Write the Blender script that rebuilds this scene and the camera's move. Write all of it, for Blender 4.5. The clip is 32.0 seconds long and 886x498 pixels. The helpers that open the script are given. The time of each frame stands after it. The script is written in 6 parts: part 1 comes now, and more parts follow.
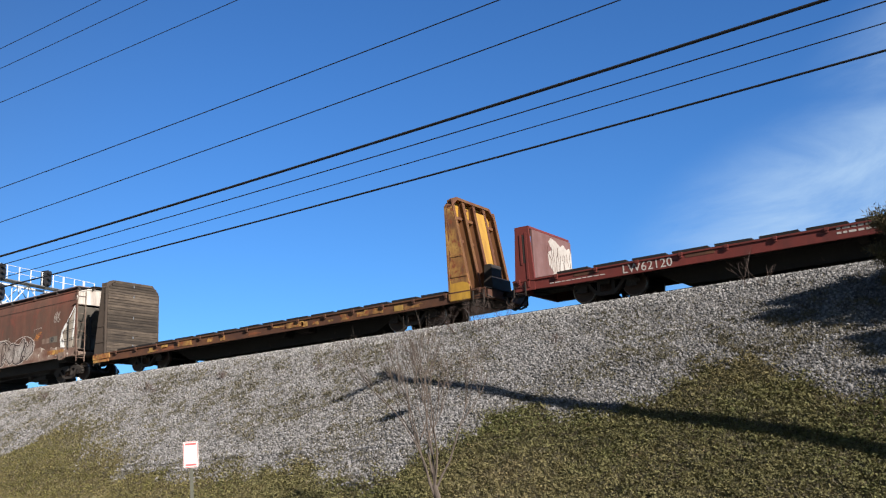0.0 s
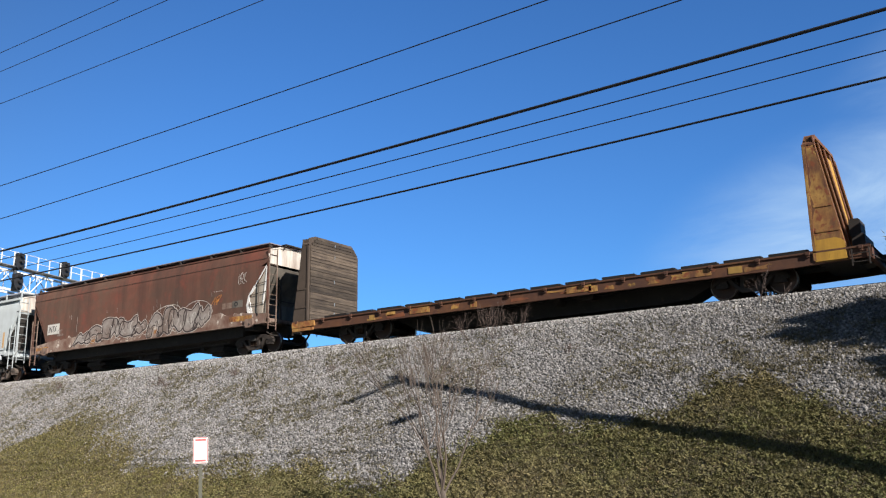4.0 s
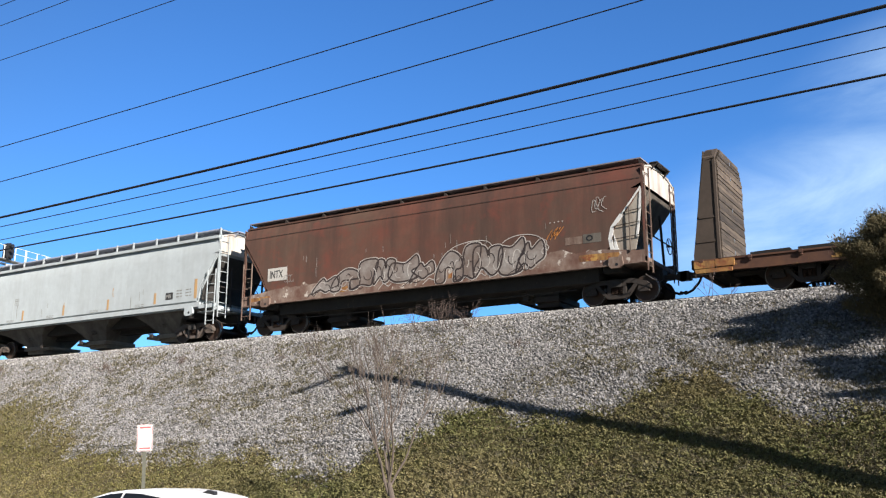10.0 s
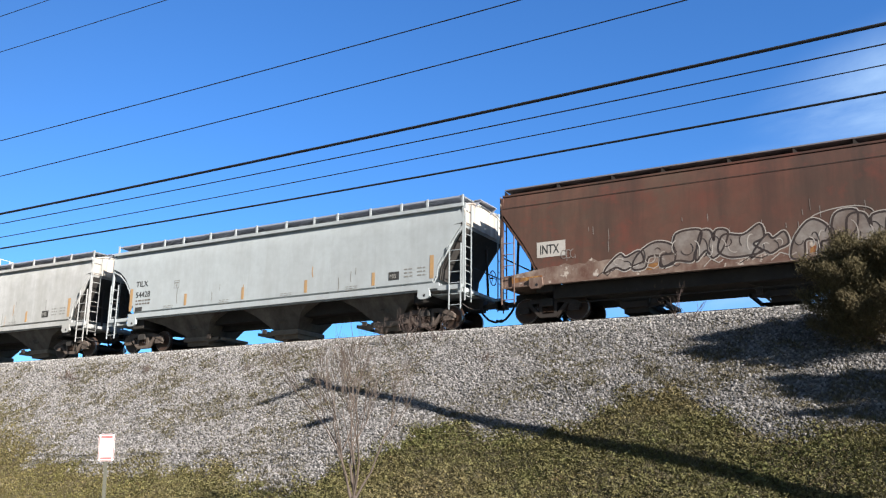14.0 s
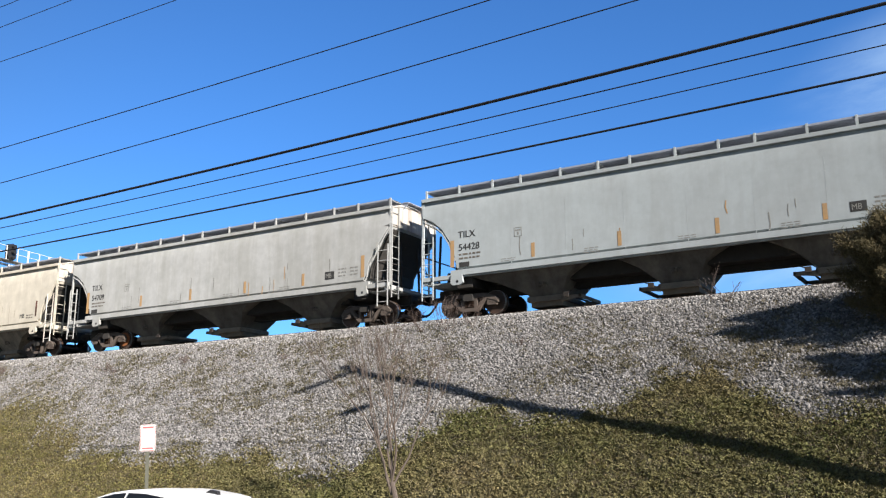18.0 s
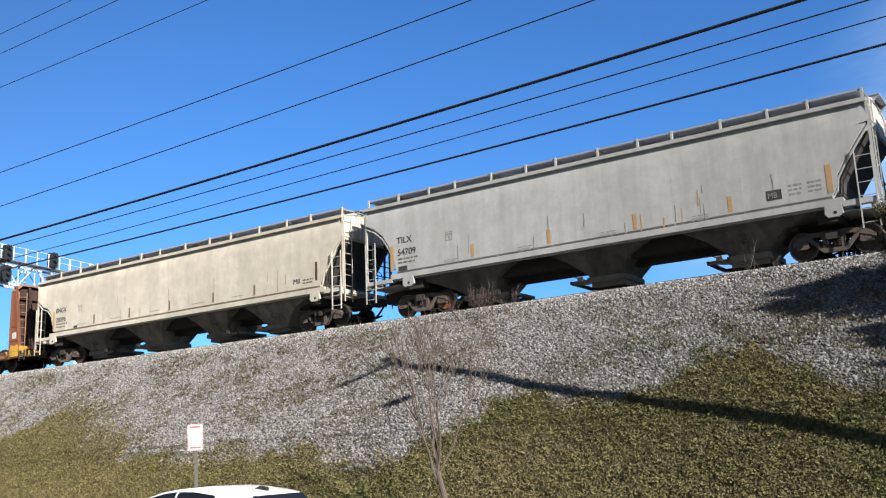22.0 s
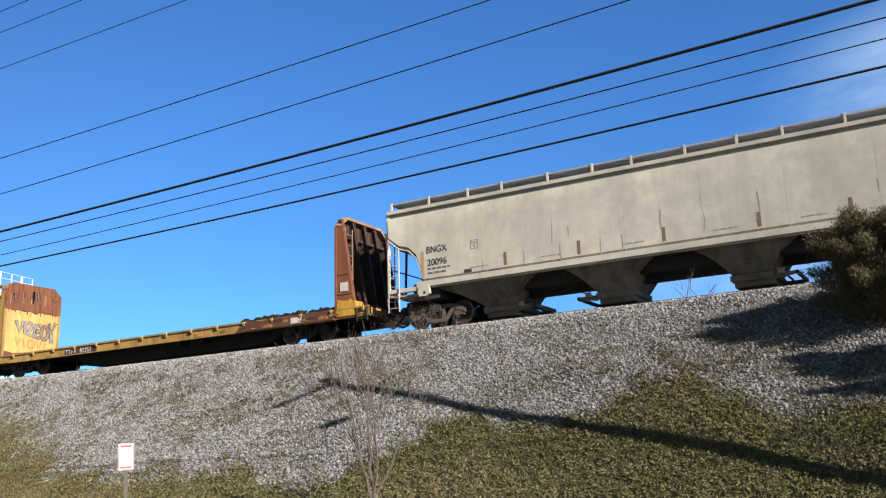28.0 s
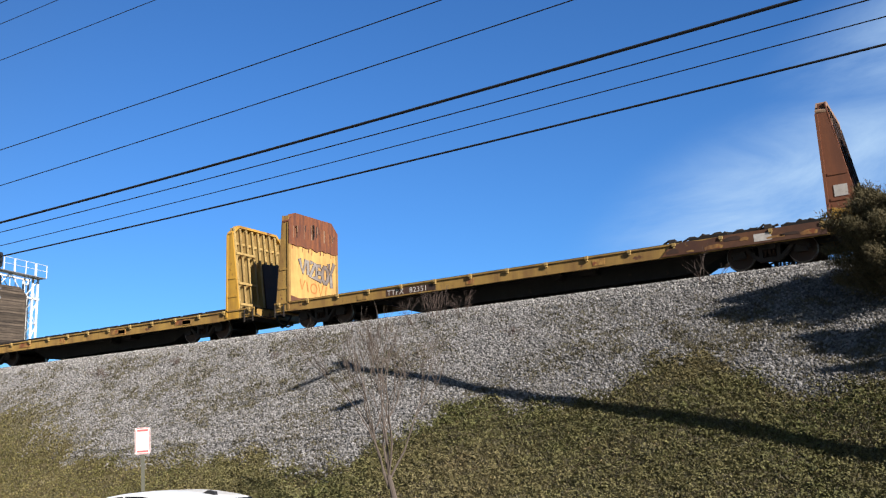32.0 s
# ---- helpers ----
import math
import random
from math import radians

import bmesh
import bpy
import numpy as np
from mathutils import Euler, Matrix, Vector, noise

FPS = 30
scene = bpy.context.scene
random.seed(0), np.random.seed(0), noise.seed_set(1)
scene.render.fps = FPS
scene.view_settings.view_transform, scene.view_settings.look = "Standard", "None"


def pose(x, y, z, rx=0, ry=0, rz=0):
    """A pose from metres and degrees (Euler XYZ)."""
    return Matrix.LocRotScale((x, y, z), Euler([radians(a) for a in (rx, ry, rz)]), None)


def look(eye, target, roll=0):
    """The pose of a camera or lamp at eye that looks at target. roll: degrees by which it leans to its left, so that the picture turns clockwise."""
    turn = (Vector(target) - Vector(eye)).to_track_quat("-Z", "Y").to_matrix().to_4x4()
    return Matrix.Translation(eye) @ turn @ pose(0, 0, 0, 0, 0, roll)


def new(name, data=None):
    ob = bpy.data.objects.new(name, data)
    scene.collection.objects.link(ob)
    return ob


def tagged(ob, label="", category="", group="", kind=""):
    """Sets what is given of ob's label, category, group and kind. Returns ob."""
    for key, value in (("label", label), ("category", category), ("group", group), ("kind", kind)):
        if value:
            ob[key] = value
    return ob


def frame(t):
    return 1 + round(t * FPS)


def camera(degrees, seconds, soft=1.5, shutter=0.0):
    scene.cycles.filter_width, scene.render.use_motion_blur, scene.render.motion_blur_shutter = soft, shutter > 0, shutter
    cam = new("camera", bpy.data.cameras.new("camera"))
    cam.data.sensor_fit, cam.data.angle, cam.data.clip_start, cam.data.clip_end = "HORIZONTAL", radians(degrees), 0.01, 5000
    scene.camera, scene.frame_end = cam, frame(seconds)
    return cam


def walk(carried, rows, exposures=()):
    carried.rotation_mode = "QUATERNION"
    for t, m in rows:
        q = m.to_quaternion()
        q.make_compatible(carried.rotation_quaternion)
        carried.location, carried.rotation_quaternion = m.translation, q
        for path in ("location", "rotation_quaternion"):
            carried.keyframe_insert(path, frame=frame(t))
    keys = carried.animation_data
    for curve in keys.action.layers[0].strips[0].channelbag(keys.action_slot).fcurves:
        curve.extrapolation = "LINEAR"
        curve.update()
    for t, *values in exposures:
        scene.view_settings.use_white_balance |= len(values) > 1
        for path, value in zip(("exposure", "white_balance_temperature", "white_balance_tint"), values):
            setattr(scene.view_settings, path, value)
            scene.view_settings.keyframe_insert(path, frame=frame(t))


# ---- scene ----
cam = camera(50.81, 32.0, soft=1.22)
PATH = [
    (0.0, pose(0, -28.980, 1.60, 103.04, 3.05, 34.20)),
    (0.5, pose(0, -28.980, 1.60, 103.29, 1.88, 33.33)),
    (1.0, pose(0, -28.980, 1.60, 103.50, 2.30, 32.87)),
    (1.5, pose(0, -28.980, 1.60, 103.64, 2.10, 32.71)),
    (2.0, pose(0, -28.980, 1.60, 103.43, 1.87, 33.05)),
    (2.5, pose(0, -28.980, 1.60, 103.15, 0.71, 32.89)),
    (3.0, pose(0, -28.980, 1.60, 103.02, 0.90, 33.85)),
    (3.5, pose(0, -28.980, 1.60, 103.28, 0.53, 34.46)),
    (5.5, pose(0, -28.980, 1.60, 103.70, 2.14, 35.72)),
    (6.0, pose(0, -28.980, 1.60, 103.70, 1.81, 36.23)),
    (6.5, pose(0, -28.980, 1.60, 103.72, 1.78, 37.61)),
    (7.0, pose(0, -28.980, 1.60, 104.08, 2.52, 38.74)),
    (7.5, pose(0, -28.980, 1.60, 104.19, 2.33, 37.28)),
    (8.0, pose(0, -28.980, 1.60, 104.28, 1.58, 33.87)),
    (8.5, pose(0, -28.980, 1.60, 103.52, 2.93, 32.64)),
    (9.0, pose(0, -28.980, 1.60, 102.72, 1.20, 31.26)),
    (9.5, pose(0, -28.980, 1.60, 102.62, 0.14, 31.86)),
    (10.0, pose(0, -28.980, 1.60, 102.92, -0.10, 31.54)),
    (10.5, pose(0, -28.980, 1.60, 103.60, -0.81, 30.94)),
    (11.0, pose(0, -28.980, 1.60, 103.69, -0.79, 30.52)),
    (11.5, pose(0, -28.980, 1.60, 103.78, -1.14, 30.04)),
    (12.0, pose(0, -28.980, 1.60, 103.77, -1.18, 29.82)),
    (12.5, pose(0, -28.980, 1.60, 103.88, -1.29, 29.51)),
    (13.0, pose(0, -28.980, 1.60, 104.02, -1.10, 29.48)),
    (13.5, pose(0, -28.980, 1.60, 103.91, -1.08, 29.43)),
    (14.0, pose(0, -28.980, 1.60, 103.73, -0.72, 29.48)),
    (14.5, pose(0, -28.980, 1.60, 103.52, -0.04, 29.48)),
    (16.5, pose(0, -28.980, 1.60, 103.01, 0.43, 30.30)),
    (17.0, pose(0, -28.980, 1.60, 103.03, 0.26, 30.80)),
    (17.5, pose(0, -28.980, 1.60, 102.98, 0.02, 31.32)),
    (18.0, pose(0, -28.980, 1.60, 102.86, 0.09, 31.71)),
    (18.5, pose(0, -28.980, 1.60, 102.74, 0.07, 32.03)),
    (19.0, pose(0, -28.980, 1.60, 102.79, -0.40, 32.51)),
    (19.5, pose(0, -28.980, 1.60, 102.85, 0.35, 32.76)),
    (20.0, pose(0, -28.980, 1.60, 102.67, 1.05, 33.01)),
    (20.5, pose(0, -28.980, 1.60, 102.44, 1.53, 33.31)),
    (21.0, pose(0, -28.980, 1.60, 102.24, 1.55, 33.92)),
    (21.5, pose(0, -28.980, 1.60, 102.21, 1.33, 34.20)),
    (22.0, pose(0, -28.980, 1.60, 102.23, 2.33, 34.39)),
    (22.5, pose(0, -28.980, 1.60, 102.37, 2.22, 34.81)),
    (23.0, pose(0, -28.980, 1.60, 102.63, 2.32, 34.69)),
    (23.5, pose(0, -28.980, 1.60, 102.32, 2.26, 34.58)),
    (24.0, pose(0, -28.980, 1.60, 102.21, 1.09, 33.98)),
    (24.5, pose(0, -28.980, 1.60, 102.10, 0.92, 33.54)),
    (25.0, pose(0, -28.980, 1.60, 102.00, 1.16, 33.17)),
    (25.5, pose(0, -28.980, 1.60, 101.78, 2.33, 32.98)),
    (27.5, pose(0, -28.980, 1.60, 103.27, 1.51, 30.55)),
    (28.0, pose(0, -28.980, 1.60, 103.43, 1.74, 30.62)),
    (28.5, pose(0, -28.980, 1.60, 103.41, 1.62, 30.23)),
    (29.0, pose(0, -28.980, 1.60, 103.29, 1.49, 30.12)),
    (29.5, pose(0, -28.980, 1.60, 102.99, 1.52, 30.27)),
    (30.0, pose(0, -28.980, 1.60, 102.85, 1.36, 30.39)),
    (30.5, pose(0, -28.980, 1.60, 102.69, 1.75, 30.69)),
    (31.0, pose(0, -28.980, 1.60, 102.55, 1.85, 30.95)),
    (31.5, pose(0, -28.980, 1.60, 102.47, 2.05, 31.22)),
    (32.0, pose(0, -28.980, 1.60, 102.36, 2.24, 31.47)),
]
EXPOSURE = [(0, 0.55), (2, 0.55), (6, 0.66), (9, 0.82), (13, 1.0), (20, 0.82), (25, 0.80), (28, 0.77), (30, 0.68), (32, 0.60)]
walk(cam, PATH, EXPOSURE)

# The track runs along x at y = 0; the camera stands south of it, below the bank.
RAIL = 6.59
# how far the train has gone: seconds, metres
TRAVEL = [(0.0, -27.38), (1.0, -24.35), (2.0, -21.35), (3.0, -18.41), (3.5, -16.93), (5.5, -10.60), (6.0, -9.02), (7.0, -5.92), (8.0, -2.96), (9.0, 0.00), (10.0, 2.98), (11.0, 5.86), (12.0, 8.79), (13.0, 12.38), (14.0, 15.96), (14.5, 17.69), (16.5, 24.56), (17.0, 26.41), (18.0, 30.26), (19.0, 34.17), (20.0, 38.08), (21.0, 41.85), (22.0, 45.62), (23.0, 49.91), (24.0, 54.14), (25.0, 58.21), (25.5, 60.25), (27.5, 68.69), (28.0, 70.84), (29.0, 75.19), (30.0, 79.50), (31.0, 83.62), (32.0, 87.70)]

# ---- world and sun ----
SUN_EL = 27.0
SUN_AZ = 109.8
world = bpy.data.worlds.new("world")
scene.world = world
world.use_nodes = True
wn, wl = world.node_tree.nodes, world.node_tree.links
wn.clear()
w_out = wn.new("ShaderNodeOutputWorld")
w_bg = wn.new("ShaderNodeBackground")
w_sky = wn.new("ShaderNodeTexSky")
w_sky.sky_type = "NISHITA"
w_sky.sun_disc = False
w_sky.sun_elevation = radians(SUN_EL)
w_sky.sun_rotation = radians(SUN_AZ)
w_sky.altitude = 200
w_sky.air_density, w_sky.dust_density, w_sky.ozone_density = 1.0, 0.3, 3.0
# thin cirrus fanning out in one quarter of the sky: u runs along the streaks, v across them
w_tc = wn.new("ShaderNodeTexCoord")
w_off = wn.new("ShaderNodeVectorMath")
w_off.operation = "SUBTRACT"
w_off.inputs[1].default_value = (-0.2285, 0.9415, 0.2476)
wl.new(w_tc.outputs["Generated"], w_off.inputs[0])


def sky_axis(direction, shift, scale):
    d = wn.new("ShaderNodeVectorMath")
    d.operation = "DOT_PRODUCT"
    d.inputs[1].default_value = direction
    wl.new(w_off.outputs["Vector"], d.inputs[0])
    m = wn.new("ShaderNodeMath")
    m.operation = "MULTIPLY_ADD"
    m.inputs[1].default_value, m.inputs[2].default_value = 1 / scale, -shift / scale
    wl.new(d.outputs["Value"], m.inputs[0])
    return m.outputs["Value"]


w_uv = wn.new("ShaderNodeCombineXYZ")
wl.new(sky_axis((0.9375, 0.2569, 0.2346), 0.09, 0.27), w_uv.inputs["X"])
wl.new(sky_axis((0.1578, 0.2868, -0.9449), 0.022, 0.105), w_uv.inputs["Y"])
w_map = wn.new("ShaderNodeMapping")
w_map.inputs["Rotation"].default_value = (0, 0, -0.12)
w_map.inputs["Scale"].default_value = (1.3, 1.5, 1)
w_noise = wn.new("ShaderNodeTexNoise")
w_noise.inputs["Scale"].default_value = 1.0
w_noise.inputs["Detail"].default_value = 8
w_noise.inputs["Roughness"].default_value = 0.62
w_noise.inputs["Distortion"].default_value = 0.6
w_ramp = wn.new("ShaderNodeMapRange")
w_ramp.inputs["From Min"].default_value = 0.22
w_ramp.inputs["From Max"].default_value = 0.70
w_len = wn.new("ShaderNodeVectorMath")
w_len.operation = "LENGTH"
w_edge = wn.new("ShaderNodeMapRange")
w_edge.interpolation_type = "SMOOTHSTEP"
w_edge.inputs["From Min"].default_value = 1.05
w_edge.inputs["From Max"].default_value = 0.1
w_uv_high = wn.new("ShaderNodeCombineXYZ")
wl.new(sky_axis((0.9375, 0.2569, 0.2346), 0.24, 0.17), w_uv_high.inputs["X"])
wl.new(sky_axis((0.1578, 0.2868, -0.9449), -0.080, 0.075), w_uv_high.inputs["Y"])
w_len_high = wn.new("ShaderNodeVectorMath")
w_len_high.operation = "LENGTH"
wl.new(w_uv_high.outputs["Vector"], w_len_high.inputs[0])
w_edge_high = wn.new("ShaderNodeMapRange")
w_edge_high.interpolation_type = "SMOOTHSTEP"
w_edge_high.inputs["From Min"].default_value = 1.15
w_edge_high.inputs["From Max"].default_value = 0.1
w_edge_high.inputs["To Max"].default_value = 0.75
wl.new(w_len_high.outputs["Value"], w_edge_high.inputs["Value"])
w_both = wn.new("ShaderNodeMath")
w_both.operation = "MAXIMUM"
w_mul = wn.new("ShaderNodeMath")
w_mul.operation = "MULTIPLY"
w_fac = wn.new("ShaderNodeMath")
w_fac.operation = "MULTIPLY"
w_fac.inputs[1].default_value = 0.95
w_mix = wn.new("ShaderNodeMixRGB")
w_mix.inputs["Color2"].default_value = (5.2, 7.2, 9.6, 1)
wl.new(w_uv.outputs["Vector"], w_map.inputs["Vector"])
wl.new(w_map.outputs["Vector"], w_noise.inputs["Vector"])
wl.new(w_noise.outputs["Fac"], w_ramp.inputs["Value"])
wl.new(w_uv.outputs["Vector"], w_len.inputs[0])
wl.new(w_len.outputs["Value"], w_edge.inputs["Value"])
wl.new(w_ramp.outputs["Result"], w_mul.inputs[0])
wl.new(w_edge.outputs["Result"], w_both.inputs[0])
wl.new(w_edge_high.outputs["Result"], w_both.inputs[1])
wl.new(w_both.outputs["Value"], w_mul.inputs[1])
wl.new(w_mul.outputs["Value"], w_fac.inputs[0])
wl.new(w_fac.outputs["Value"], w_mix.inputs["Fac"])
w_tint = wn.new("ShaderNodeMixRGB")
w_tint.blend_type = "MULTIPLY"
w_tint.inputs["Fac"].default_value = 1.0
w_tint.inputs["Color2"].default_value = (0.51, 1.0, 1.56, 1)
wl.new(w_sky.outputs["Color"], w_tint.inputs["Color1"])
# paler and softer in the sun's half of the sky
w_sep = wn.new("ShaderNodeSeparateXYZ")
w_half = wn.new("ShaderNodeMapRange")
w_half.interpolation_type = "SMOOTHSTEP"
w_half.inputs["From Min"].default_value = 0.70
w_half.inputs["From Max"].default_value = -0.10
w_pale = wn.new("ShaderNodeMixRGB")
w_pale.inputs["Color1"].default_value = (0.51, 1.0, 1.56, 1)
w_pale.inputs["Color2"].default_value = (0.56, 0.58, 0.60, 1)
wl.new(w_tc.outputs["Generated"], w_sep.inputs["Vector"])
wl.new(w_sep.outputs["Y"], w_half.inputs["Value"])
wl.new(w_half.outputs["Result"], w_pale.inputs["Fac"])
wl.new(w_pale.outputs["Color"], w_tint.inputs["Color2"])
wl.new(w_tint.outputs["Color"], w_mix.inputs["Color1"])
wl.new(w_mix.outputs["Color"], w_bg.inputs["Color"])
w_bg.inputs["Strength"].default_value = 0.068
wl.new(w_bg.outputs["Background"], w_out.inputs["Surface"])

sun = new("sun", bpy.data.lights.new("sun", "SUN"))
sun.data.energy = 5.0
sun.data.angle = radians(0.5)
sun.data.color = (1.0, 0.93, 0.86)
SUN_TO = Vector((math.sin(radians(SUN_AZ)) * math.cos(radians(SUN_EL)),
                 math.cos(radians(SUN_AZ)) * math.cos(radians(SUN_EL)), math.sin(radians(SUN_EL))))
sun.matrix_world = look(SUN_TO * 200, (0, 0, 0))


# ---- materials ----
def rgb(c):
    return (c[0], c[1], c[2], 1)


def surface(name, base, second=None, rough=0.7, metal=0.0, grain=6.0, amount=0.5, streak=None, streak_amount=0.0,
            streak_scale=(2.2, 2.2, 0.25), speck=None, speck_level=0.62, speck_soft=0.05, bump=0.15, per_object=0.0, island=0.0, spec=0.5):
    """A painted, weathered or natural surface: two colours blended by noise, running streaks, specks and fine relief."""
    m = bpy.data.materials.new(name)
    m.use_nodes = True
    n, l = m.node_tree.nodes, m.node_tree.links
    b = n["Principled BSDF"]
    b.inputs["Roughness"].default_value = rough
    b.inputs["Metallic"].default_value = metal
    b.inputs["Specular IOR Level"].default_value = spec
    b.inputs["Diffuse Roughness"].default_value = 1.0
    tc = n.new("ShaderNodeTexCoord")

    def noise_node(scale, detail, vec=None):
        t = n.new("ShaderNodeTexNoise")
        t.inputs["Scale"].default_value = scale
        t.inputs["Detail"].default_value = detail
        t.inputs["Roughness"].default_value = 0.65
        l.new(vec or tc.outputs["Object"], t.inputs["Vector"])
        return t.outputs["Fac"]

    def ranged(value, lo, hi, top=1.0):
        r = n.new("ShaderNodeMapRange")
        for k, v in (("From Min", lo), ("From Max", hi), ("To Max", top)):
            r.inputs[k].default_value = v
        l.new(value, r.inputs["Value"])
        return r.outputs["Result"]

    def mixed(fac, c1, c2):
        x = n.new("ShaderNodeMixRGB")
        l.new(fac, x.inputs["Fac"])
        for key, c in (("Color1", c1), ("Color2", c2)):
            if isinstance(c, (tuple, list)):
                x.inputs[key].default_value = rgb(c)
            else:
                l.new(c, x.inputs[key])
        return x.outputs["Color"]

    second = second or tuple(v * 0.6 for v in base)
    coarse = noise_node(grain * 0.15, 5)
    fine = noise_node(grain, 4)
    col = mixed(ranged(coarse, 0.35, 0.68, amount), base, second)
    col = mixed(ranged(fine, 0.3, 0.75, amount * 0.5), col, tuple(v * 0.55 for v in second))
    if streak:
        mp = n.new("ShaderNodeMapping")
        mp.inputs["Scale"].default_value = streak_scale
        l.new(tc.outputs["Object"], mp.inputs["Vector"])
        col = mixed(ranged(noise_node(1.0, 7, mp.outputs["Vector"]), 0.42, 0.66, streak_amount), col, streak)
    if speck:
        col = mixed(ranged(noise_node(grain * 0.5, 8), speck_level, speck_level + speck_soft), col, speck)
    for amount_, kind, out in ((per_object, "ShaderNodeObjectInfo", "Random"), (island, "ShaderNodeNewGeometry", "Random Per Island")):
        if amount_:
            info = n.new(kind)
            hsv = n.new("ShaderNodeHueSaturation")
            r = n.new("ShaderNodeMapRange")
            r.inputs["To Min"].default_value, r.inputs["To Max"].default_value = 1 - amount_, 1 + amount_
            l.new(info.outputs[out], r.inputs["Value"])
            l.new(r.outputs["Result"], hsv.inputs["Value"])
            l.new(col, hsv.inputs["Color"])
            col = hsv.outputs["Color"]
    l.new(col, b.inputs["Base Color"])
    if bump:
        bp = n.new("ShaderNodeBump")
        bp.inputs["Strength"].default_value = bump
        bp.inputs["Distance"].default_value = 0.02
        l.new(fine, bp.inputs["Height"])
        l.new(bp.outputs["Normal"], b.inputs["Normal"])
    return m


M = {}
M["grey_paint"] = surface("grey_paint", (0.485, 0.535, 0.55), (0.42, 0.455, 0.465), 0.6, grain=3, amount=0.5,
                          streak=(0.34, 0.355, 0.355), streak_amount=0.35)
M["grey_paint_dull"] = surface("grey_paint_dull", (0.56, 0.57, 0.565), (0.42, 0.43, 0.42), 0.65, grain=2.6, amount=0.75,
                               streak=(0.32, 0.32, 0.29), streak_amount=0.55, streak_scale=(1.4, 1.4, 0.14))
M["tan_paint"] = surface("tan_paint", (0.72, 0.675, 0.575), (0.56, 0.52, 0.435), 0.65, grain=2.4, amount=0.85,
                         streak=(0.37, 0.34, 0.285), streak_amount=0.45, streak_scale=(1.1, 1.1, 0.2))
M["rust_brown"] = surface("rust_brown", (0.185, 0.066, 0.044), (0.118, 0.084, 0.060), 0.72, grain=2.2, amount=1.0,
                          streak=(0.070, 0.040, 0.031), streak_amount=0.9, streak_scale=(1.0, 1.0, 0.10), speck=(0.22, 0.060, 0.040),
                          speck_level=0.54, speck_soft=0.25)
M["grime"] = surface("grime", (0.33, 0.26, 0.21), (0.17, 0.10, 0.075), 0.85, grain=7, amount=0.9, streak=(0.1, 0.05, 0.035),
                     streak_amount=0.8, streak_scale=(4, 4, 1.2), speck=(0.34, 0.29, 0.23), speck_level=0.66)
M["white_weathered"] = surface("white_weathered", (0.80, 0.78, 0.72), (0.62, 0.57, 0.5), 0.6, grain=5, amount=0.6,
                               streak=(0.2, 0.12, 0.08), streak_amount=0.7)
# dark underbody; also carries painted shade on sloping sheets and end decks
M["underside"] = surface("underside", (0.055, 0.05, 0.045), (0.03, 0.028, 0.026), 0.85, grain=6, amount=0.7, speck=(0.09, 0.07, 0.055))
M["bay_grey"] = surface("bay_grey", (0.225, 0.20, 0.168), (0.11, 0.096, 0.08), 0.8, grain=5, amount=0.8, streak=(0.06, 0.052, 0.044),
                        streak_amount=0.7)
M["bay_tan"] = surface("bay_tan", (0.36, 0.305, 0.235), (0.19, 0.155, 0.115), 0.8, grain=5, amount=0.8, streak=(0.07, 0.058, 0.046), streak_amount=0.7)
M["frame_steel"] = surface("frame_steel", (0.15, 0.12, 0.10), (0.085, 0.068, 0.056), 0.75, grain=9, amount=0.8)
M["steel_dark"] = surface("steel_dark", (0.06, 0.048, 0.04), (0.035, 0.03, 0.027), 0.7, metal=0.2, grain=9, amount=0.7)
M["wheel_steel"] = surface("wheel_steel", (0.07, 0.05, 0.04), (0.12, 0.06, 0.035), 0.55, metal=0.3, grain=8, amount=0.6)
M["gate_steel"] = surface("gate_steel", (0.30, 0.265, 0.21), (0.16, 0.13, 0.10), 0.75, grain=7, amount=0.8)
M["tread"] = surface("tread", (0.42, 0.40, 0.38), (0.3, 0.28, 0.26), 0.3, metal=0.9, grain=10, amount=0.3)
M["orange_rust"] = surface("orange_rust", (0.32, 0.12, 0.04), (0.18, 0.07, 0.03), 0.8, grain=8, amount=0.7)
M["yellow_paint"] = surface("yellow_paint", (0.62, 0.36, 0.05), (0.50, 0.28, 0.05), 0.6, grain=5, amount=0.5,
                            streak=(0.16, 0.065, 0.03), streak_amount=0.55, speck=(0.14, 0.055, 0.03), speck_level=0.60)
M["yellow_rusted"] = surface("yellow_rusted", (0.19, 0.082, 0.035), (0.095, 0.042, 0.027), 0.75, grain=5, amount=1.0,
                             streak=(0.08, 0.036, 0.025), streak_amount=0.9, streak_scale=(1.2, 1.2, 1.6), speck=(0.42, 0.25, 0.06), speck_level=0.64, speck_soft=0.08)
M["brown_paint"] = surface("brown_paint", (0.27, 0.095, 0.04), (0.19, 0.065, 0.032), 0.7, grain=5, amount=0.6,
                           streak=(0.12, 0.045, 0.028), streak_amount=0.6)
M["rust_face"] = surface("rust_face", (0.30, 0.10, 0.035), (0.19, 0.065, 0.03), 0.8, grain=6, amount=0.8, streak=(0.09, 0.036, 0.025),
                         streak_amount=0.9, streak_scale=(6, 6, 0.9))
M["red_paint"] = surface("red_paint", (0.23, 0.042, 0.032), (0.14, 0.03, 0.025), 0.6, grain=5, amount=0.6, streak=(0.10, 0.03, 0.025),
                         streak_amount=0.5)
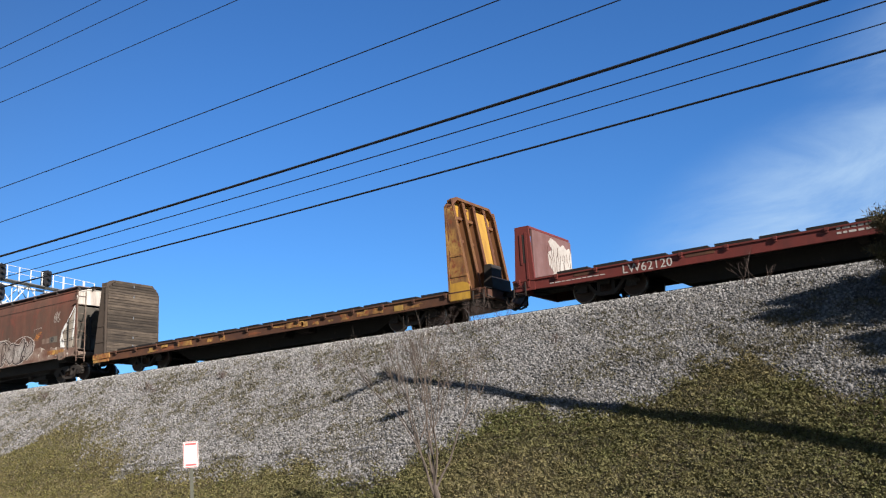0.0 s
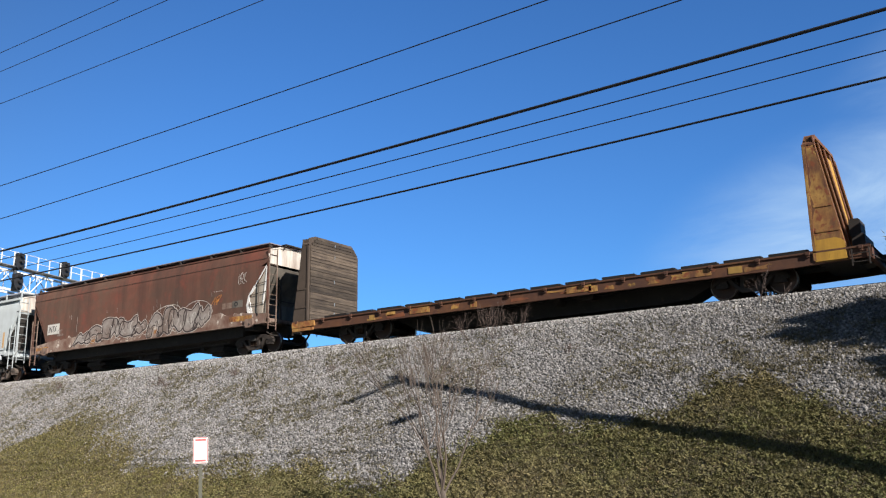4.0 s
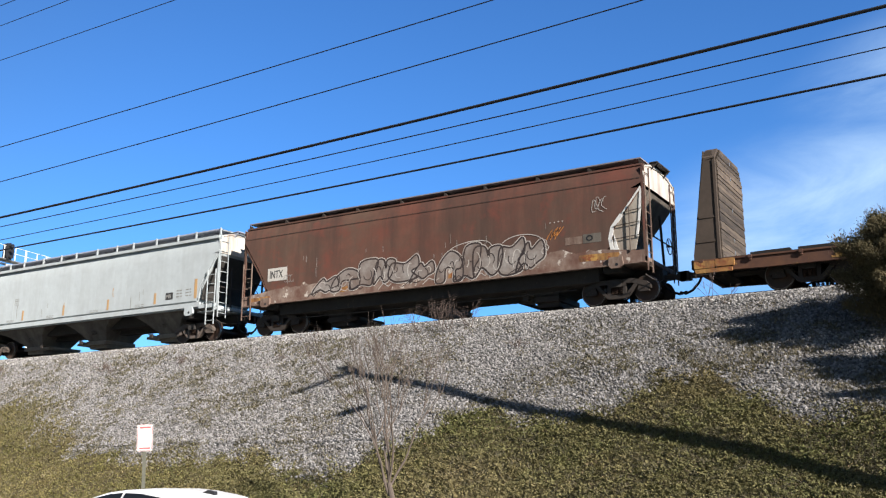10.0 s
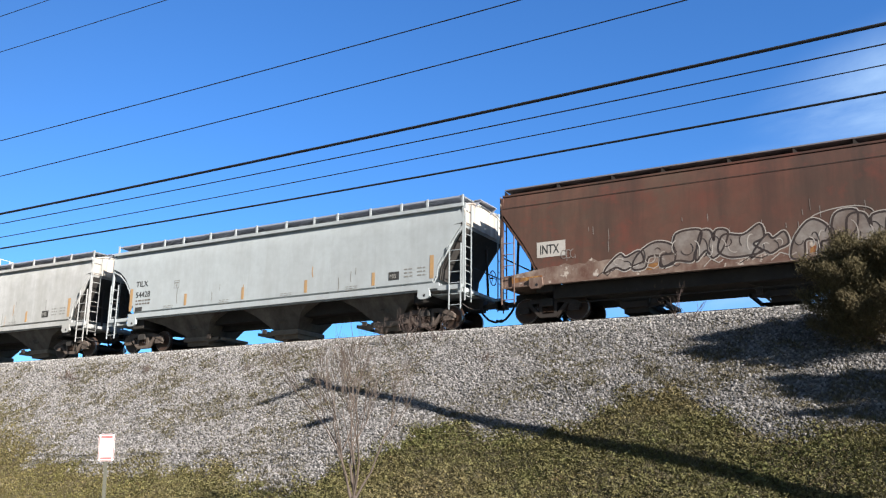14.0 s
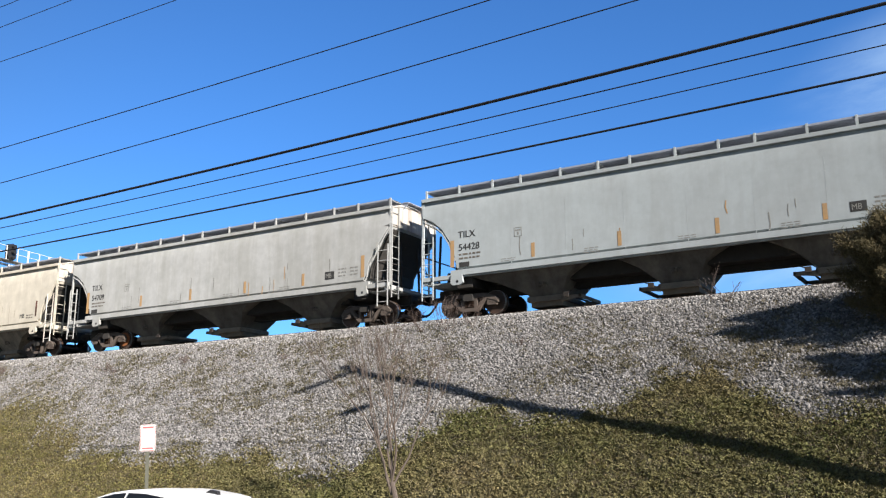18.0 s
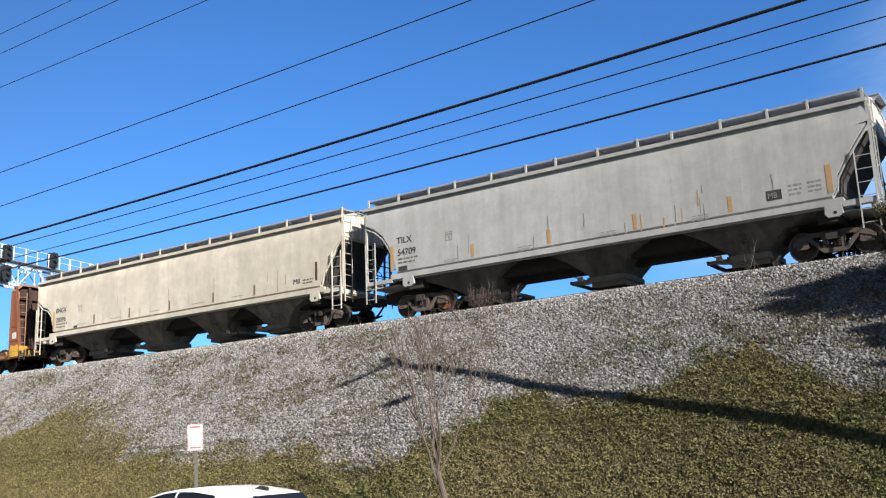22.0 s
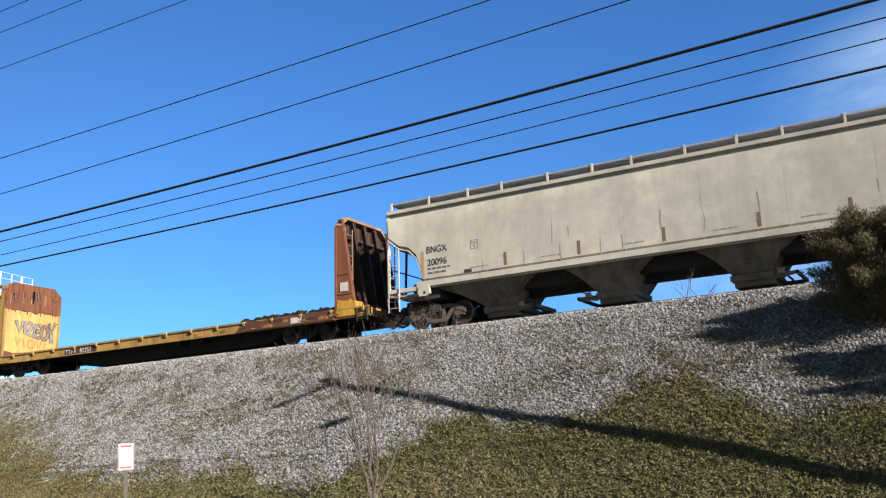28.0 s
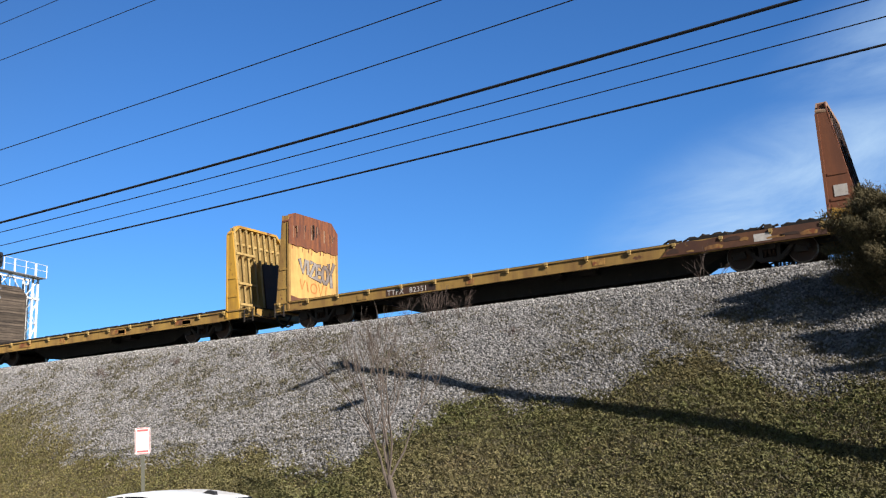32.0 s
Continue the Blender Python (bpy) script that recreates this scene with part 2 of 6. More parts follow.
# red greyed to carry the sky light on a shaded sheet
M["skylit_red"] = surface("skylit_red", (0.27, 0.17, 0.165), (0.19, 0.09, 0.08), 0.75, grain=4, amount=0.9, streak=(0.12, 0.05, 0.04), streak_amount=0.5)
M["old_plank"] = surface("old_plank", (0.155, 0.12, 0.088), (0.09, 0.068, 0.05), 0.9, grain=14, amount=0.9, streak=(0.04, 0.03, 0.024),
                         streak_amount=0.95, streak_scale=(9, 0.9, 14), bump=0.5, per_object=0.5)
M["yellow_dull"] = surface("yellow_dull", (0.46, 0.29, 0.075), (0.33, 0.195, 0.06), 0.65, grain=5, amount=0.7, streak=(0.15, 0.07, 0.035),
                           streak_amount=0.6, speck=(0.13, 0.055, 0.03), speck_level=0.62)
M["cream_yellow"] = surface("cream_yellow", (0.70, 0.46, 0.15), (0.58, 0.36, 0.11), 0.65, grain=5, amount=0.6, streak=(0.35, 0.15, 0.05), streak_amount=0.45, streak_scale=(5, 5, 0.8))
M["pale_yellow"] = surface("pale_yellow", (0.60, 0.44, 0.17), (0.46, 0.31, 0.10), 0.7, grain=6, amount=0.7, streak=(0.2, 0.1, 0.04), streak_amount=0.4)
M["plank_edge"] = surface("plank_edge", (0.09, 0.066, 0.05), (0.06, 0.045, 0.035), 0.85, grain=6, amount=0.7)
M["deck_timber"] = surface("deck_timber", (0.018, 0.015, 0.014), (0.012, 0.010, 0.010), 0.9, grain=12, amount=0.8, bump=0.4, per_object=0.3)
M["walk_grating"] = surface("walk_grating", (0.46, 0.49, 0.57), (0.36, 0.38, 0.44), 0.6, metal=0.3, grain=8, amount=0.5)
M["black_paint"] = surface("black_paint", (0.025, 0.025, 0.027), None, 0.5, grain=8, amount=0.3)
M["white_paint"] = surface("white_paint", (0.78, 0.78, 0.76), (0.62, 0.61, 0.58), 0.5, grain=6, amount=0.4)
M["worn_paint"] = surface("worn_paint", (0.42, 0.35, 0.29), (0.17, 0.085, 0.06), 0.8, grain=5, amount=1.0, streak=(0.13, 0.06, 0.042),
                          streak_amount=0.9, streak_scale=(2.2, 2.2, 1.4), speck=(0.55, 0.49, 0.43), speck_level=0.58)
M["letter_black"] = surface("letter_black", (0.03, 0.03, 0.03), (0.10, 0.10, 0.095), 0.7, grain=12, amount=0.5, bump=0)
M["faint_print"] = surface("faint_print", (0.32, 0.32, 0.30), (0.24, 0.235, 0.215), 0.7, grain=12, amount=0.6, bump=0)
M["faint_tan"] = surface("faint_tan", (0.46, 0.41, 0.33), (0.38, 0.33, 0.26), 0.7, grain=12, amount=0.6, bump=0)
M["brown_print"] = surface("brown_print", (0.20, 0.13, 0.08), (0.28, 0.20, 0.13), 0.7, grain=14, amount=0.6, bump=0)
M["walk_dark"] = surface("walk_dark", (0.30, 0.275, 0.30), (0.22, 0.20, 0.215), 0.7, metal=0.2, grain=8, amount=0.5)
M["board_white"] = surface("board_white", (0.62, 0.60, 0.56), (0.50, 0.47, 0.42), 0.6, grain=9, amount=0.5, bump=0)
M["gusset_grey"] = surface("gusset_grey", (0.50, 0.465, 0.40), (0.36, 0.31, 0.25), 0.7, grain=6, amount=0.7, streak=(0.2, 0.13, 0.09), streak_amount=0.5)
M["letter_white"] = surface("letter_white", (0.72, 0.70, 0.66), (0.45, 0.38, 0.33), 0.7, grain=12, amount=0.6, bump=0)
M["spray_white"] = surface("spray_white", (0.62, 0.59, 0.55), (0.36, 0.30, 0.26), 0.8, grain=9, amount=0.8, bump=0)
M["spray_grey"] = surface("spray_grey", (0.40, 0.375, 0.35), (0.17, 0.115, 0.09), 0.8, grain=5, amount=1.0, bump=0)
M["spray_dark"] = surface("spray_dark", (0.035, 0.028, 0.03), (0.09, 0.055, 0.04), 0.8, grain=9, amount=0.5, bump=0)
M["spray_orange"] = surface("spray_orange", (0.55, 0.22, 0.05), (0.4, 0.16, 0.05), 0.8, grain=9, amount=0.5, bump=0)
M["decal_orange"] = surface("decal_orange", (0.55, 0.33, 0.14), (0.42, 0.30, 0.18), 0.7, grain=14, amount=0.7, bump=0)
M["rail_steel"] = surface("rail_steel", (0.10, 0.065, 0.05), (0.07, 0.045, 0.035), 0.6, metal=0.3, grain=6, amount=0.6)
M["tie_wood"] = surface("tie_wood", (0.07, 0.058, 0.05), (0.045, 0.038, 0.033), 0.9, grain=9, amount=0.7, per_object=0.25)
M["yellow_mottled"] = surface("yellow_mottled", (0.60, 0.37, 0.10), (0.32, 0.13, 0.045), 0.7, grain=9, amount=1.0, streak=(0.12, 0.05, 0.03),
                              streak_amount=0.95, streak_scale=(3, 3, 1.1), speck=(0.24, 0.075, 0.03), speck_level=0.54)
M["post_rust"] = surface("post_rust", (0.19, 0.075, 0.038), (0.12, 0.048, 0.028), 0.8, grain=6, amount=0.8, streak=(0.34, 0.19, 0.045), streak_amount=0.4)
# dark brown of stains, and of shadow painted on end wall posts and sheets
M["shade_stain_brown"] = surface("shade_stain_brown", (0.055, 0.032, 0.024), (0.10, 0.045, 0.028), 0.8, grain=6, amount=0.7, streak=(0.02, 0.015, 0.013), streak_amount=0.7)
# pale rust of streaks and ladder, and the painted sunlit tone of a top beam
M["sunlit_pale_rust"] = surface("sunlit_pale_rust", (0.42, 0.30, 0.20), (0.25, 0.11, 0.055), 0.8, grain=6, amount=0.8)
M["stone"] = surface("stone", (0.228, 0.222, 0.219), (0.168, 0.157, 0.146), 0.9, grain=9, amount=0.5, island=0.72, bump=0.2)
M["ballast_stone"] = surface("ballast_stone", (0.33, 0.32, 0.305), (0.24, 0.228, 0.215), 0.9, grain=9, amount=0.5, island=0.75, bump=0.2)
M["grass_blade"] = surface("grass_blade", (0.12, 0.125, 0.04), (0.20, 0.15, 0.07), 0.8, grain=4, amount=0.9, island=0.6, bump=0, spec=0.2)
M["clover"] = surface("clover", (0.150, 0.162, 0.058), (0.26, 0.21, 0.11), 0.75, grain=1.6, amount=0.9, island=0.34, bump=0, spec=0.2)
M["dry_weed"] = surface("dry_weed", (0.215, 0.188, 0.128), (0.16, 0.145, 0.088), 0.9, grain=3, amount=0.8, island=0.55, bump=0, spec=0.2)
M["lawn"] = surface("lawn", (0.19, 0.175, 0.062), (0.255, 0.215, 0.10), 0.8, grain=2.0, amount=0.9, island=0.35, bump=0, spec=0.2)
M["leaf_litter"] = surface("leaf_litter", (0.40, 0.31, 0.19), (0.28, 0.18, 0.10), 0.85, grain=5, amount=0.6, island=0.4, bump=0, spec=0.2)
M["cedar_leaf"] = surface("cedar_leaf", (0.155, 0.135, 0.072), (0.20, 0.155, 0.092), 0.85, grain=3, amount=0.7, island=0.35, bump=0, spec=0.15)
M["bark"] = surface("bark", (0.16, 0.12, 0.095), (0.10, 0.075, 0.06), 0.9, grain=20, amount=0.6, bump=0.4)
M["twig"] = surface("twig", (0.145, 0.105, 0.088), (0.095, 0.068, 0.057), 0.9, grain=15, amount=0.5, bump=0.2)
M["twig_pale"] = surface("twig_pale", (0.155, 0.122, 0.10), (0.10, 0.078, 0.064), 0.9, grain=15, amount=0.5, bump=0.2)
M["galvanized"] = surface("galvanized", (0.42, 0.43, 0.43), (0.32, 0.33, 0.33), 0.45, metal=0.6, grain=12, amount=0.5)
M["post_green"] = surface("post_green", (0.16, 0.16, 0.12), (0.11, 0.11, 0.09), 0.6, metal=0.3, grain=12, amount=0.5)
M["sign_white"] = surface("sign_white", (0.80, 0.79, 0.77), (0.72, 0.7, 0.68), 0.4, grain=10, amount=0.3, bump=0)
M["sign_red"] = surface("sign_red", (0.62, 0.16, 0.16), (0.5, 0.15, 0.14), 0.4, grain=10, amount=0.3, bump=0)
M["cable"] = surface("cable", (0.018, 0.018, 0.02), None, 0.6, grain=20, amount=0.3, bump=0)
M["pole_wood"] = surface("pole_wood", (0.15, 0.11, 0.08), (0.10, 0.075, 0.055), 0.9, grain=10, amount=0.6, bump=0.3)
M["car_white"] = surface("car_white", (0.62, 0.63, 0.64), (0.58, 0.59, 0.60), 0.18, grain=3, amount=0.2, bump=0)
M["car_glass"] = surface("car_glass", (0.012, 0.014, 0.018), None, 0.12, grain=3, amount=0.1, bump=0, spec=0.25)
M["rubber"] = surface("rubber", (0.02, 0.02, 0.02), None, 0.85, grain=20, amount=0.3)
M["asphalt"] = surface("asphalt", (0.055, 0.054, 0.053), (0.042, 0.041, 0.04), 0.9, grain=30, amount=0.5)
M["lamp_red"] = surface("lamp_red", (0.35, 0.02, 0.02), None, 0.25, grain=5, amount=0.2, bump=0)


# ---- mesh helpers ----
def mesh_of(bm, name, material, smooth=False):
    me = bpy.data.meshes.new(name)
    bmesh.ops.recalc_face_normals(bm, faces=bm.faces)
    bm.to_mesh(me)
    bm.free()
    me.materials.append(material)
    if smooth:
        me.polygons.foreach_set("use_smooth", [True] * len(me.polygons))
        me.set_sharp_from_angle(angle=radians(38))
    return me


def part(name, bm, material, parent=None, label="", smooth=False):
    ob = new(name, mesh_of(bm, name, material, smooth))
    if parent is not None:
        ob.parent = parent
    if label:
        tagged(ob, label)
    return ob


def shared(name, me, parent, m=None, label=""):
    ob = new(name, me)
    ob.parent = parent
    if m is not None:
        ob.matrix_local = m
    if label:
        tagged(ob, label)
    return ob


def hull(bm, quads_a, quads_b):
    """Two like rings of points joined into a closed solid."""
    va = [bm.verts.new(p) for p in quads_a]
    vb = [bm.verts.new(p) for p in quads_b]
    n = len(va)
    bm.faces.new(va)
    bm.faces.new(list(reversed(vb)))
    for i in range(n):
        bm.faces.new((va[i], vb[i], vb[(i + 1) % n], va[(i + 1) % n]))


def box(bm, x0, x1, y0, y1, z0, z1, bevel=0.0):
    b = min(bevel, (x1 - x0) * 0.3, (z1 - z0) * 0.3)
    if b <= 0:
        ring = [(x0, z0), (x1, z0), (x1, z1), (x0, z1)]
    else:
        ring = [(x0 + b, z0), (x1 - b, z0), (x1, z0 + b), (x1, z1 - b), (x1 - b, z1), (x0 + b, z1), (x0, z1 - b), (x0, z0 + b)]
    hull(bm, [(x, y0, z) for x, z in ring], [(x, y1, z) for x, z in ring])


def prism(bm, ring, y0, y1):
    """A solid with the outline ring of (x, z) from y0 to y1."""
    hull(bm, [(x, y0, z) for x, z in ring], [(x, y1, z) for x, z in ring])


def prism_x(bm, ring, x0, x1):
    """A solid with the outline ring of (y, z) from x0 to x1."""
    hull(bm, [(x0, y, z) for y, z in ring], [(x1, y, z) for y, z in ring])


def rod(bm, p, q, r, r2=None, seg=6):
    p, q = Vector(p), Vector(q)
    d = q - p
    if d.length < 1e-6:
        return
    rot = d.to_track_quat("Z", "Y")
    r2 = r if r2 is None else r2
    ring = [Vector((math.cos(2 * math.pi * i / seg), math.sin(2 * math.pi * i / seg), 0)) for i in range(seg)]
    hull(bm, [p + rot @ (v * r) for v in ring], [q + rot @ (v * r2) for v in ring])


def pipe(bm, pts, r, seg=6):
    """A round bar bent through the points."""
    pts = [Vector(p) for p in pts]
    rings = []
    for i, p in enumerate(pts):
        d = pts[min(i + 1, len(pts) - 1)] - pts[max(i - 1, 0)]
        rot = d.to_track_quat("Z", "Y")
        rings.append([p + rot @ Vector((r * math.cos(2 * math.pi * k / seg), r * math.sin(2 * math.pi * k / seg), 0)) for k in range(seg)])
    lofted(bm, rings)


def ribbon(bm, pts, r, place):
    """A flat bar of width 2r through points of a plane; place(a, b, side) gives the point in space."""
    v = [Vector(p) for p in pts]
    rings = []
    for i, p in enumerate(v):
        d = (v[min(i + 1, len(v) - 1)] - v[max(i - 1, 0)])
        d = d.normalized() if d.length > 1e-6 else Vector((1, 0))
        a, b = p + Vector((-d.y, d.x)) * r, p - Vector((-d.y, d.x)) * r
        rings.append([place(a.x, a.y, 0), place(b.x, b.y, 0), place(b.x, b.y, 1), place(a.x, a.y, 1)])
    lofted(bm, rings)


def disc(bm, c, r, y0, y1, seg=20):
    """A wheel-like disc in the xz plane, from y0 to y1."""
    ring = [(c[0] + r * math.cos(2 * math.pi * i / seg), c[1] + r * math.sin(2 * math.pi * i / seg)) for i in range(seg)]
    prism(bm, ring, y0, y1)


def lofted(bm, rings, cap=True):
    rows = [[bm.verts.new(p) for p in ring] for ring in rings]
    n = len(rows[0])
    for a, b in zip(rows[:-1], rows[1:]):
        for i in range(n):
            bm.faces.new((a[i], a[(i + 1) % n], b[(i + 1) % n], b[i]))
    if cap:
        bm.faces.new(list(reversed(rows[0])))
        bm.faces.new(rows[-1])


def lettering(name, words, size, x, y, z, material, parent, label="", spacing=1.0, bold=0.0, wide=1.0):
    """Flat letters on a side that faces -y, with their lower left corner at x, z."""
    cu = bpy.data.curves.new(name, "FONT")
    cu.body = words
    cu.size = size
    cu.space_character = spacing
    cu.extrude = 0.002
    tmp = bpy.data.objects.new(name, cu)
    me = bpy.data.meshes.new_from_object(tmp)
    bpy.data.objects.remove(tmp)
    if bold:
        # struck twice, a little apart, for a heavier stroke
        bm = bmesh.new()
        for k in (-1, 0, 1):
            n = len(bm.verts)
            bm.from_mesh(me)
            bm.verts.ensure_lookup_table()
            for v in bm.verts[n:]:
                v.co += Vector((bold * k, bold * 0.5 * k, 0.0005 * k))
        bm.to_mesh(me)
        bm.free()
    me.transform(pose(x, y, z, 90, 0, 0) @ Matrix.Diagonal((wide, 1, 1, 1)))
    me.materials.clear()
    me.materials.append(material)
    ob = new(name, me)
    ob.parent = parent
    if label:
        tagged(ob, label)
    return ob


def thing(name, label, category, group="", m=None):
    e = new(name)
    e.empty_display_size = 0.3
    if m is not None:
        e.matrix_world = m
    return tagged(e, label, category, group)


# ---- ground ----
def smooth01(x):
    x = np.clip(x, 0, 1)
    return x * x * (3 - 2 * x)


def wobble(x, y, s, seed=0.0):
    """Cheap smooth noise from sines, -1 to 1."""
    return (np.sin(x * s + 1.3 * np.sin(y * s * 0.7 + seed) + seed) + np.sin(y * s * 1.31 + 1.7 * np.sin(x * s * 0.53 - seed) + 2.1 * seed)
            + 0.6 * np.sin((x + y) * s * 2.3 + seed * 3)) / 2.6


TOE, CREST, BANK = -13.66, -2.4, math.tan(radians(29))


def ground_z(x, y):
    x, y = np.asarray(x, float), np.asarray(y, float)
    ay = -np.abs(y)
    z = np.clip((ay - TOE) * BANK, 0, (CREST - TOE) * BANK)
    z = z + smooth01((ay - CREST) / 0.9) * 0.15
    round_toe = np.exp(-((ay - TOE) / 0.8) ** 2) * 0.12
    bumps = smooth01((ay - TOE) / 2) * smooth01((CREST + 0.2 - ay) / 1.5)
    z = z + round_toe + bumps * (0.06 * wobble(x, y, 0.9, 0.4) + 0.035 * wobble(x, y, 2.9, 1.7))
    return z - 0.27 * smooth01((TOE - 0.8 - ay) / 2)


EDGE_X = [-200, -60, -44.6, -38.1, -34.0, -32.9, -31.2, -29.4, -27, -24.5, -20, -16.5, -14.7, -13.8, -12.9, -12, -11.4, -10.4, -8.8, -8.0, -7.4, -6.3, -4.8, -3.8, -2.6, 0, 8, 200]
EDGE_Y = [-7, -7, -7.5, -8.0, -8.8, -6.5, -6.6, -7.7, -8.9, -10.0, -10.5, -10.4, -11.4, -11.2, -9.8, -9.1, -8.3, -8.7, -9.1, -8.3, -7.3, -7.1, -8.0, -9.1, -9.2, -8.5, -8, -8]


def grass_cover(x, y):
    """1 on the turf at the foot of the bank, 0 on the stone above it."""
    edge = np.interp(x, EDGE_X, EDGE_Y)
    d = edge - y + 0.45 * wobble(x, y, 2.1, 0.9) + 0.30 * wobble(x, y, 5.3, 2.2)
    c = smooth01(d / (1.3 + 1.4 * smooth01((-24 - x) / 4)) + 0.5)
    return np.where(y > 3, 0.8, c)


def weed_cover(x, y):
    """Dry weeds in the stone: thicker in the upper left of the bank."""
    w = smooth01((wobble(x, y, 1.3, 3.1) + wobble(x, y, 4.1, 5.0) * 0.8 + 0.3) / 0.9)
    fine = smooth01((wobble(x, y, 7.3, 1.2) + wobble(x, y, 12.7, 2.9) + 0.6) / 1.6)
    left = 1.1 * smooth01((-11 - x) / 6) * smooth01((y + 10.5) / 2.5)
    right = 1.1 * smooth01((x + 14) / 6) * smooth01((-3.2 - y) / 1.6)
    crown = 0.4 * smooth01((y + 7) / 2)
    edge = np.interp(x, EDGE_X, EDGE_Y)
    rim = 0.9 * np.exp(-((y - edge - 0.5) / 0.75) ** 2)
    w = 0.18 + 0.82 * w
    return np.clip(w * (0.35 + 0.65 * fine) * smooth01((-2.3 - y) / 1.0) * np.maximum(np.maximum(np.maximum(left, right), crown), rim), 0, 1)


def axis(points):
    out = []
    for (a, b, n) in points:
        out.extend(np.linspace(a, b, n, endpoint=False))
    return np.array(out + [points[-1][1]])


def make_ground():
    xs = axis([(-1500, -200, 8), (-200, -70, 26), (-70, -40, 60), (-40, 8, 240), (8, 40, 32), (40, 200, 16), (200, 1500, 8)])
    ys = axis([(-1500, -100, 6), (-100, -30, 10), (-30, -15, 20), (-15, -1.4, 90), (-1.4, 2.4, 8), (2.4, 15, 14), (15, 100, 8), (100, 1500, 6)])
    gx, gy = np.meshgrid(xs, ys)
    gz = ground_z(gx, gy)
    verts = np.stack([gx.ravel(), gy.ravel(), gz.ravel()], 1)
    nx, ny = len(xs), len(ys)
    i = np.arange(ny - 1)[:, None] * nx + np.arange(nx - 1)[None, :]
    faces = np.stack([i, i + 1, i + nx + 1, i + nx], -1).reshape(-1, 4)
    me = bpy.data.meshes.new("ground")
    me.from_pydata(verts.tolist(), [], faces.tolist())
    for key, val in (("turf", grass_cover(gx, gy)), ("weeds", weed_cover(gx, gy))):
        at = me.attributes.new(key, "FLOAT", "POINT")
        at.data.foreach_set("value", val.ravel().astype(np.float32))
    me.polygons.foreach_set("use_smooth", [True] * len(me.polygons))
    m = bpy.data.materials.new("bank_ground")
    m.use_nodes = True
    n, l = m.node_tree.nodes, m.node_tree.links
    b = n["Principled BSDF"]
    b.inputs["Roughness"].default_value = 0.95
    b.inputs["Specular IOR Level"].default_value = 0.2
    b.inputs["Diffuse Roughness"].default_value = 1.0
    tc = n.new("ShaderNodeTexCoord")
    vor = n.new("ShaderNodeTexVoronoi")
    vor.inputs["Scale"].default_value = 22
    vor2 = n.new("ShaderNodeTexVoronoi")
    vor2.inputs["Scale"].default_value = 42
    no = n.new("ShaderNodeTexNoise")
    no.inputs["Scale"].default_value = 0.8
    no.inputs["Detail"].default_value = 8
    nf = n.new("ShaderNodeTexNoise")
    nf.inputs["Scale"].default_value = 9
    nf.inputs["Detail"].default_value = 8
    for t in (vor, vor2, no, nf):
        l.new(tc.outputs["Object"], t.inputs["Vector"])

    def ramp(src, stops):
        r = n.new("ShaderNodeValToRGB")
        while len(r.color_ramp.elements) < len(stops):
            r.color_ramp.elements.new(0.5)
        for e, (p, c) in zip(r.color_ramp.elements, stops):
            e.position, e.color = p, rgb(c)
        l.new(src, r.inputs["Fac"])
        return r.outputs["Color"]

    def mix(fac, c1, c2, mode="MIX"):
        x = n.new("ShaderNodeMixRGB")
        x.blend_type = mode
        if isinstance(fac, float):
            x.inputs["Fac"].default_value = fac
        else:
            l.new(fac, x.inputs["Fac"])
        l.new(c1, x.inputs["Color1"])
        l.new(c2, x.inputs["Color2"])
        return x.outputs["Color"]

    sep = n.new("ShaderNodeSeparateColor")
    l.new(vor.outputs["Color"], sep.inputs["Color"])
    stone = ramp(sep.outputs["Red"], [(0, (0.075, 0.070, 0.066)), (0.45, (0.13, 0.123, 0.118)), (0.8, (0.20, 0.192, 0.186)), (1, (0.32, 0.31, 0.305))])
    sep2 = n.new("ShaderNodeSeparateColor")
    l.new(vor2.outputs["Color"], sep2.inputs["Color"])
    stone2 = ramp(sep2.outputs["Green"], [(0, (0.07, 0.065, 0.061)), (0.6, (0.14, 0.133, 0.128)), (1, (0.28, 0.27, 0.265))])
    stone = mix(0.5, stone, stone2)
    soil = ramp(nf.outputs["Fac"], [(0.3, (0.045, 0.038, 0.022)), (0.5, (0.085, 0.07, 0.036)), (0.7, (0.15, 0.112, 0.066))])
    dry = ramp(nf.outputs["Fac"], [(0.3, (0.095, 0.085, 0.064)), (0.7, (0.165, 0.148, 0.112))])
    at1 = n.new("ShaderNodeAttribute")
    at1.attribute_name = "turf"
    at2 = n.new("ShaderNodeAttribute")
    at2.attribute_name = "weeds"
    wm = n.new("ShaderNodeMath")
    wm.operation = "MULTIPLY"
    wr = n.new("ShaderNodeMapRange")
    wr.inputs["From Min"].default_value, wr.inputs["From Max"].default_value = 0.35, 0.6
    l.new(nf.outputs["Fac"], wr.inputs["Value"])
    l.new(at2.outputs["Fac"], wm.inputs[0])
    l.new(wr.outputs["Result"], wm.inputs[1])
    col = mix(wm.outputs["Value"], stone, dry)
    ad = n.new("ShaderNodeMath")
    ad.operation = "ADD"
    l.new(at1.outputs["Fac"], ad.inputs[0])
    l.new(nf.outputs["Fac"], ad.inputs[1])
    tr = n.new("ShaderNodeMapRange")
    tr.interpolation_type = "SMOOTHSTEP"
    tr.inputs["From Min"].default_value, tr.inputs["From Max"].default_value = 0.75, 1.15
    l.new(ad.outputs["Value"], tr.inputs["Value"])
    col = mix(tr.outputs["Result"], col, soil)
    l.new(col, b.inputs["Base Color"])
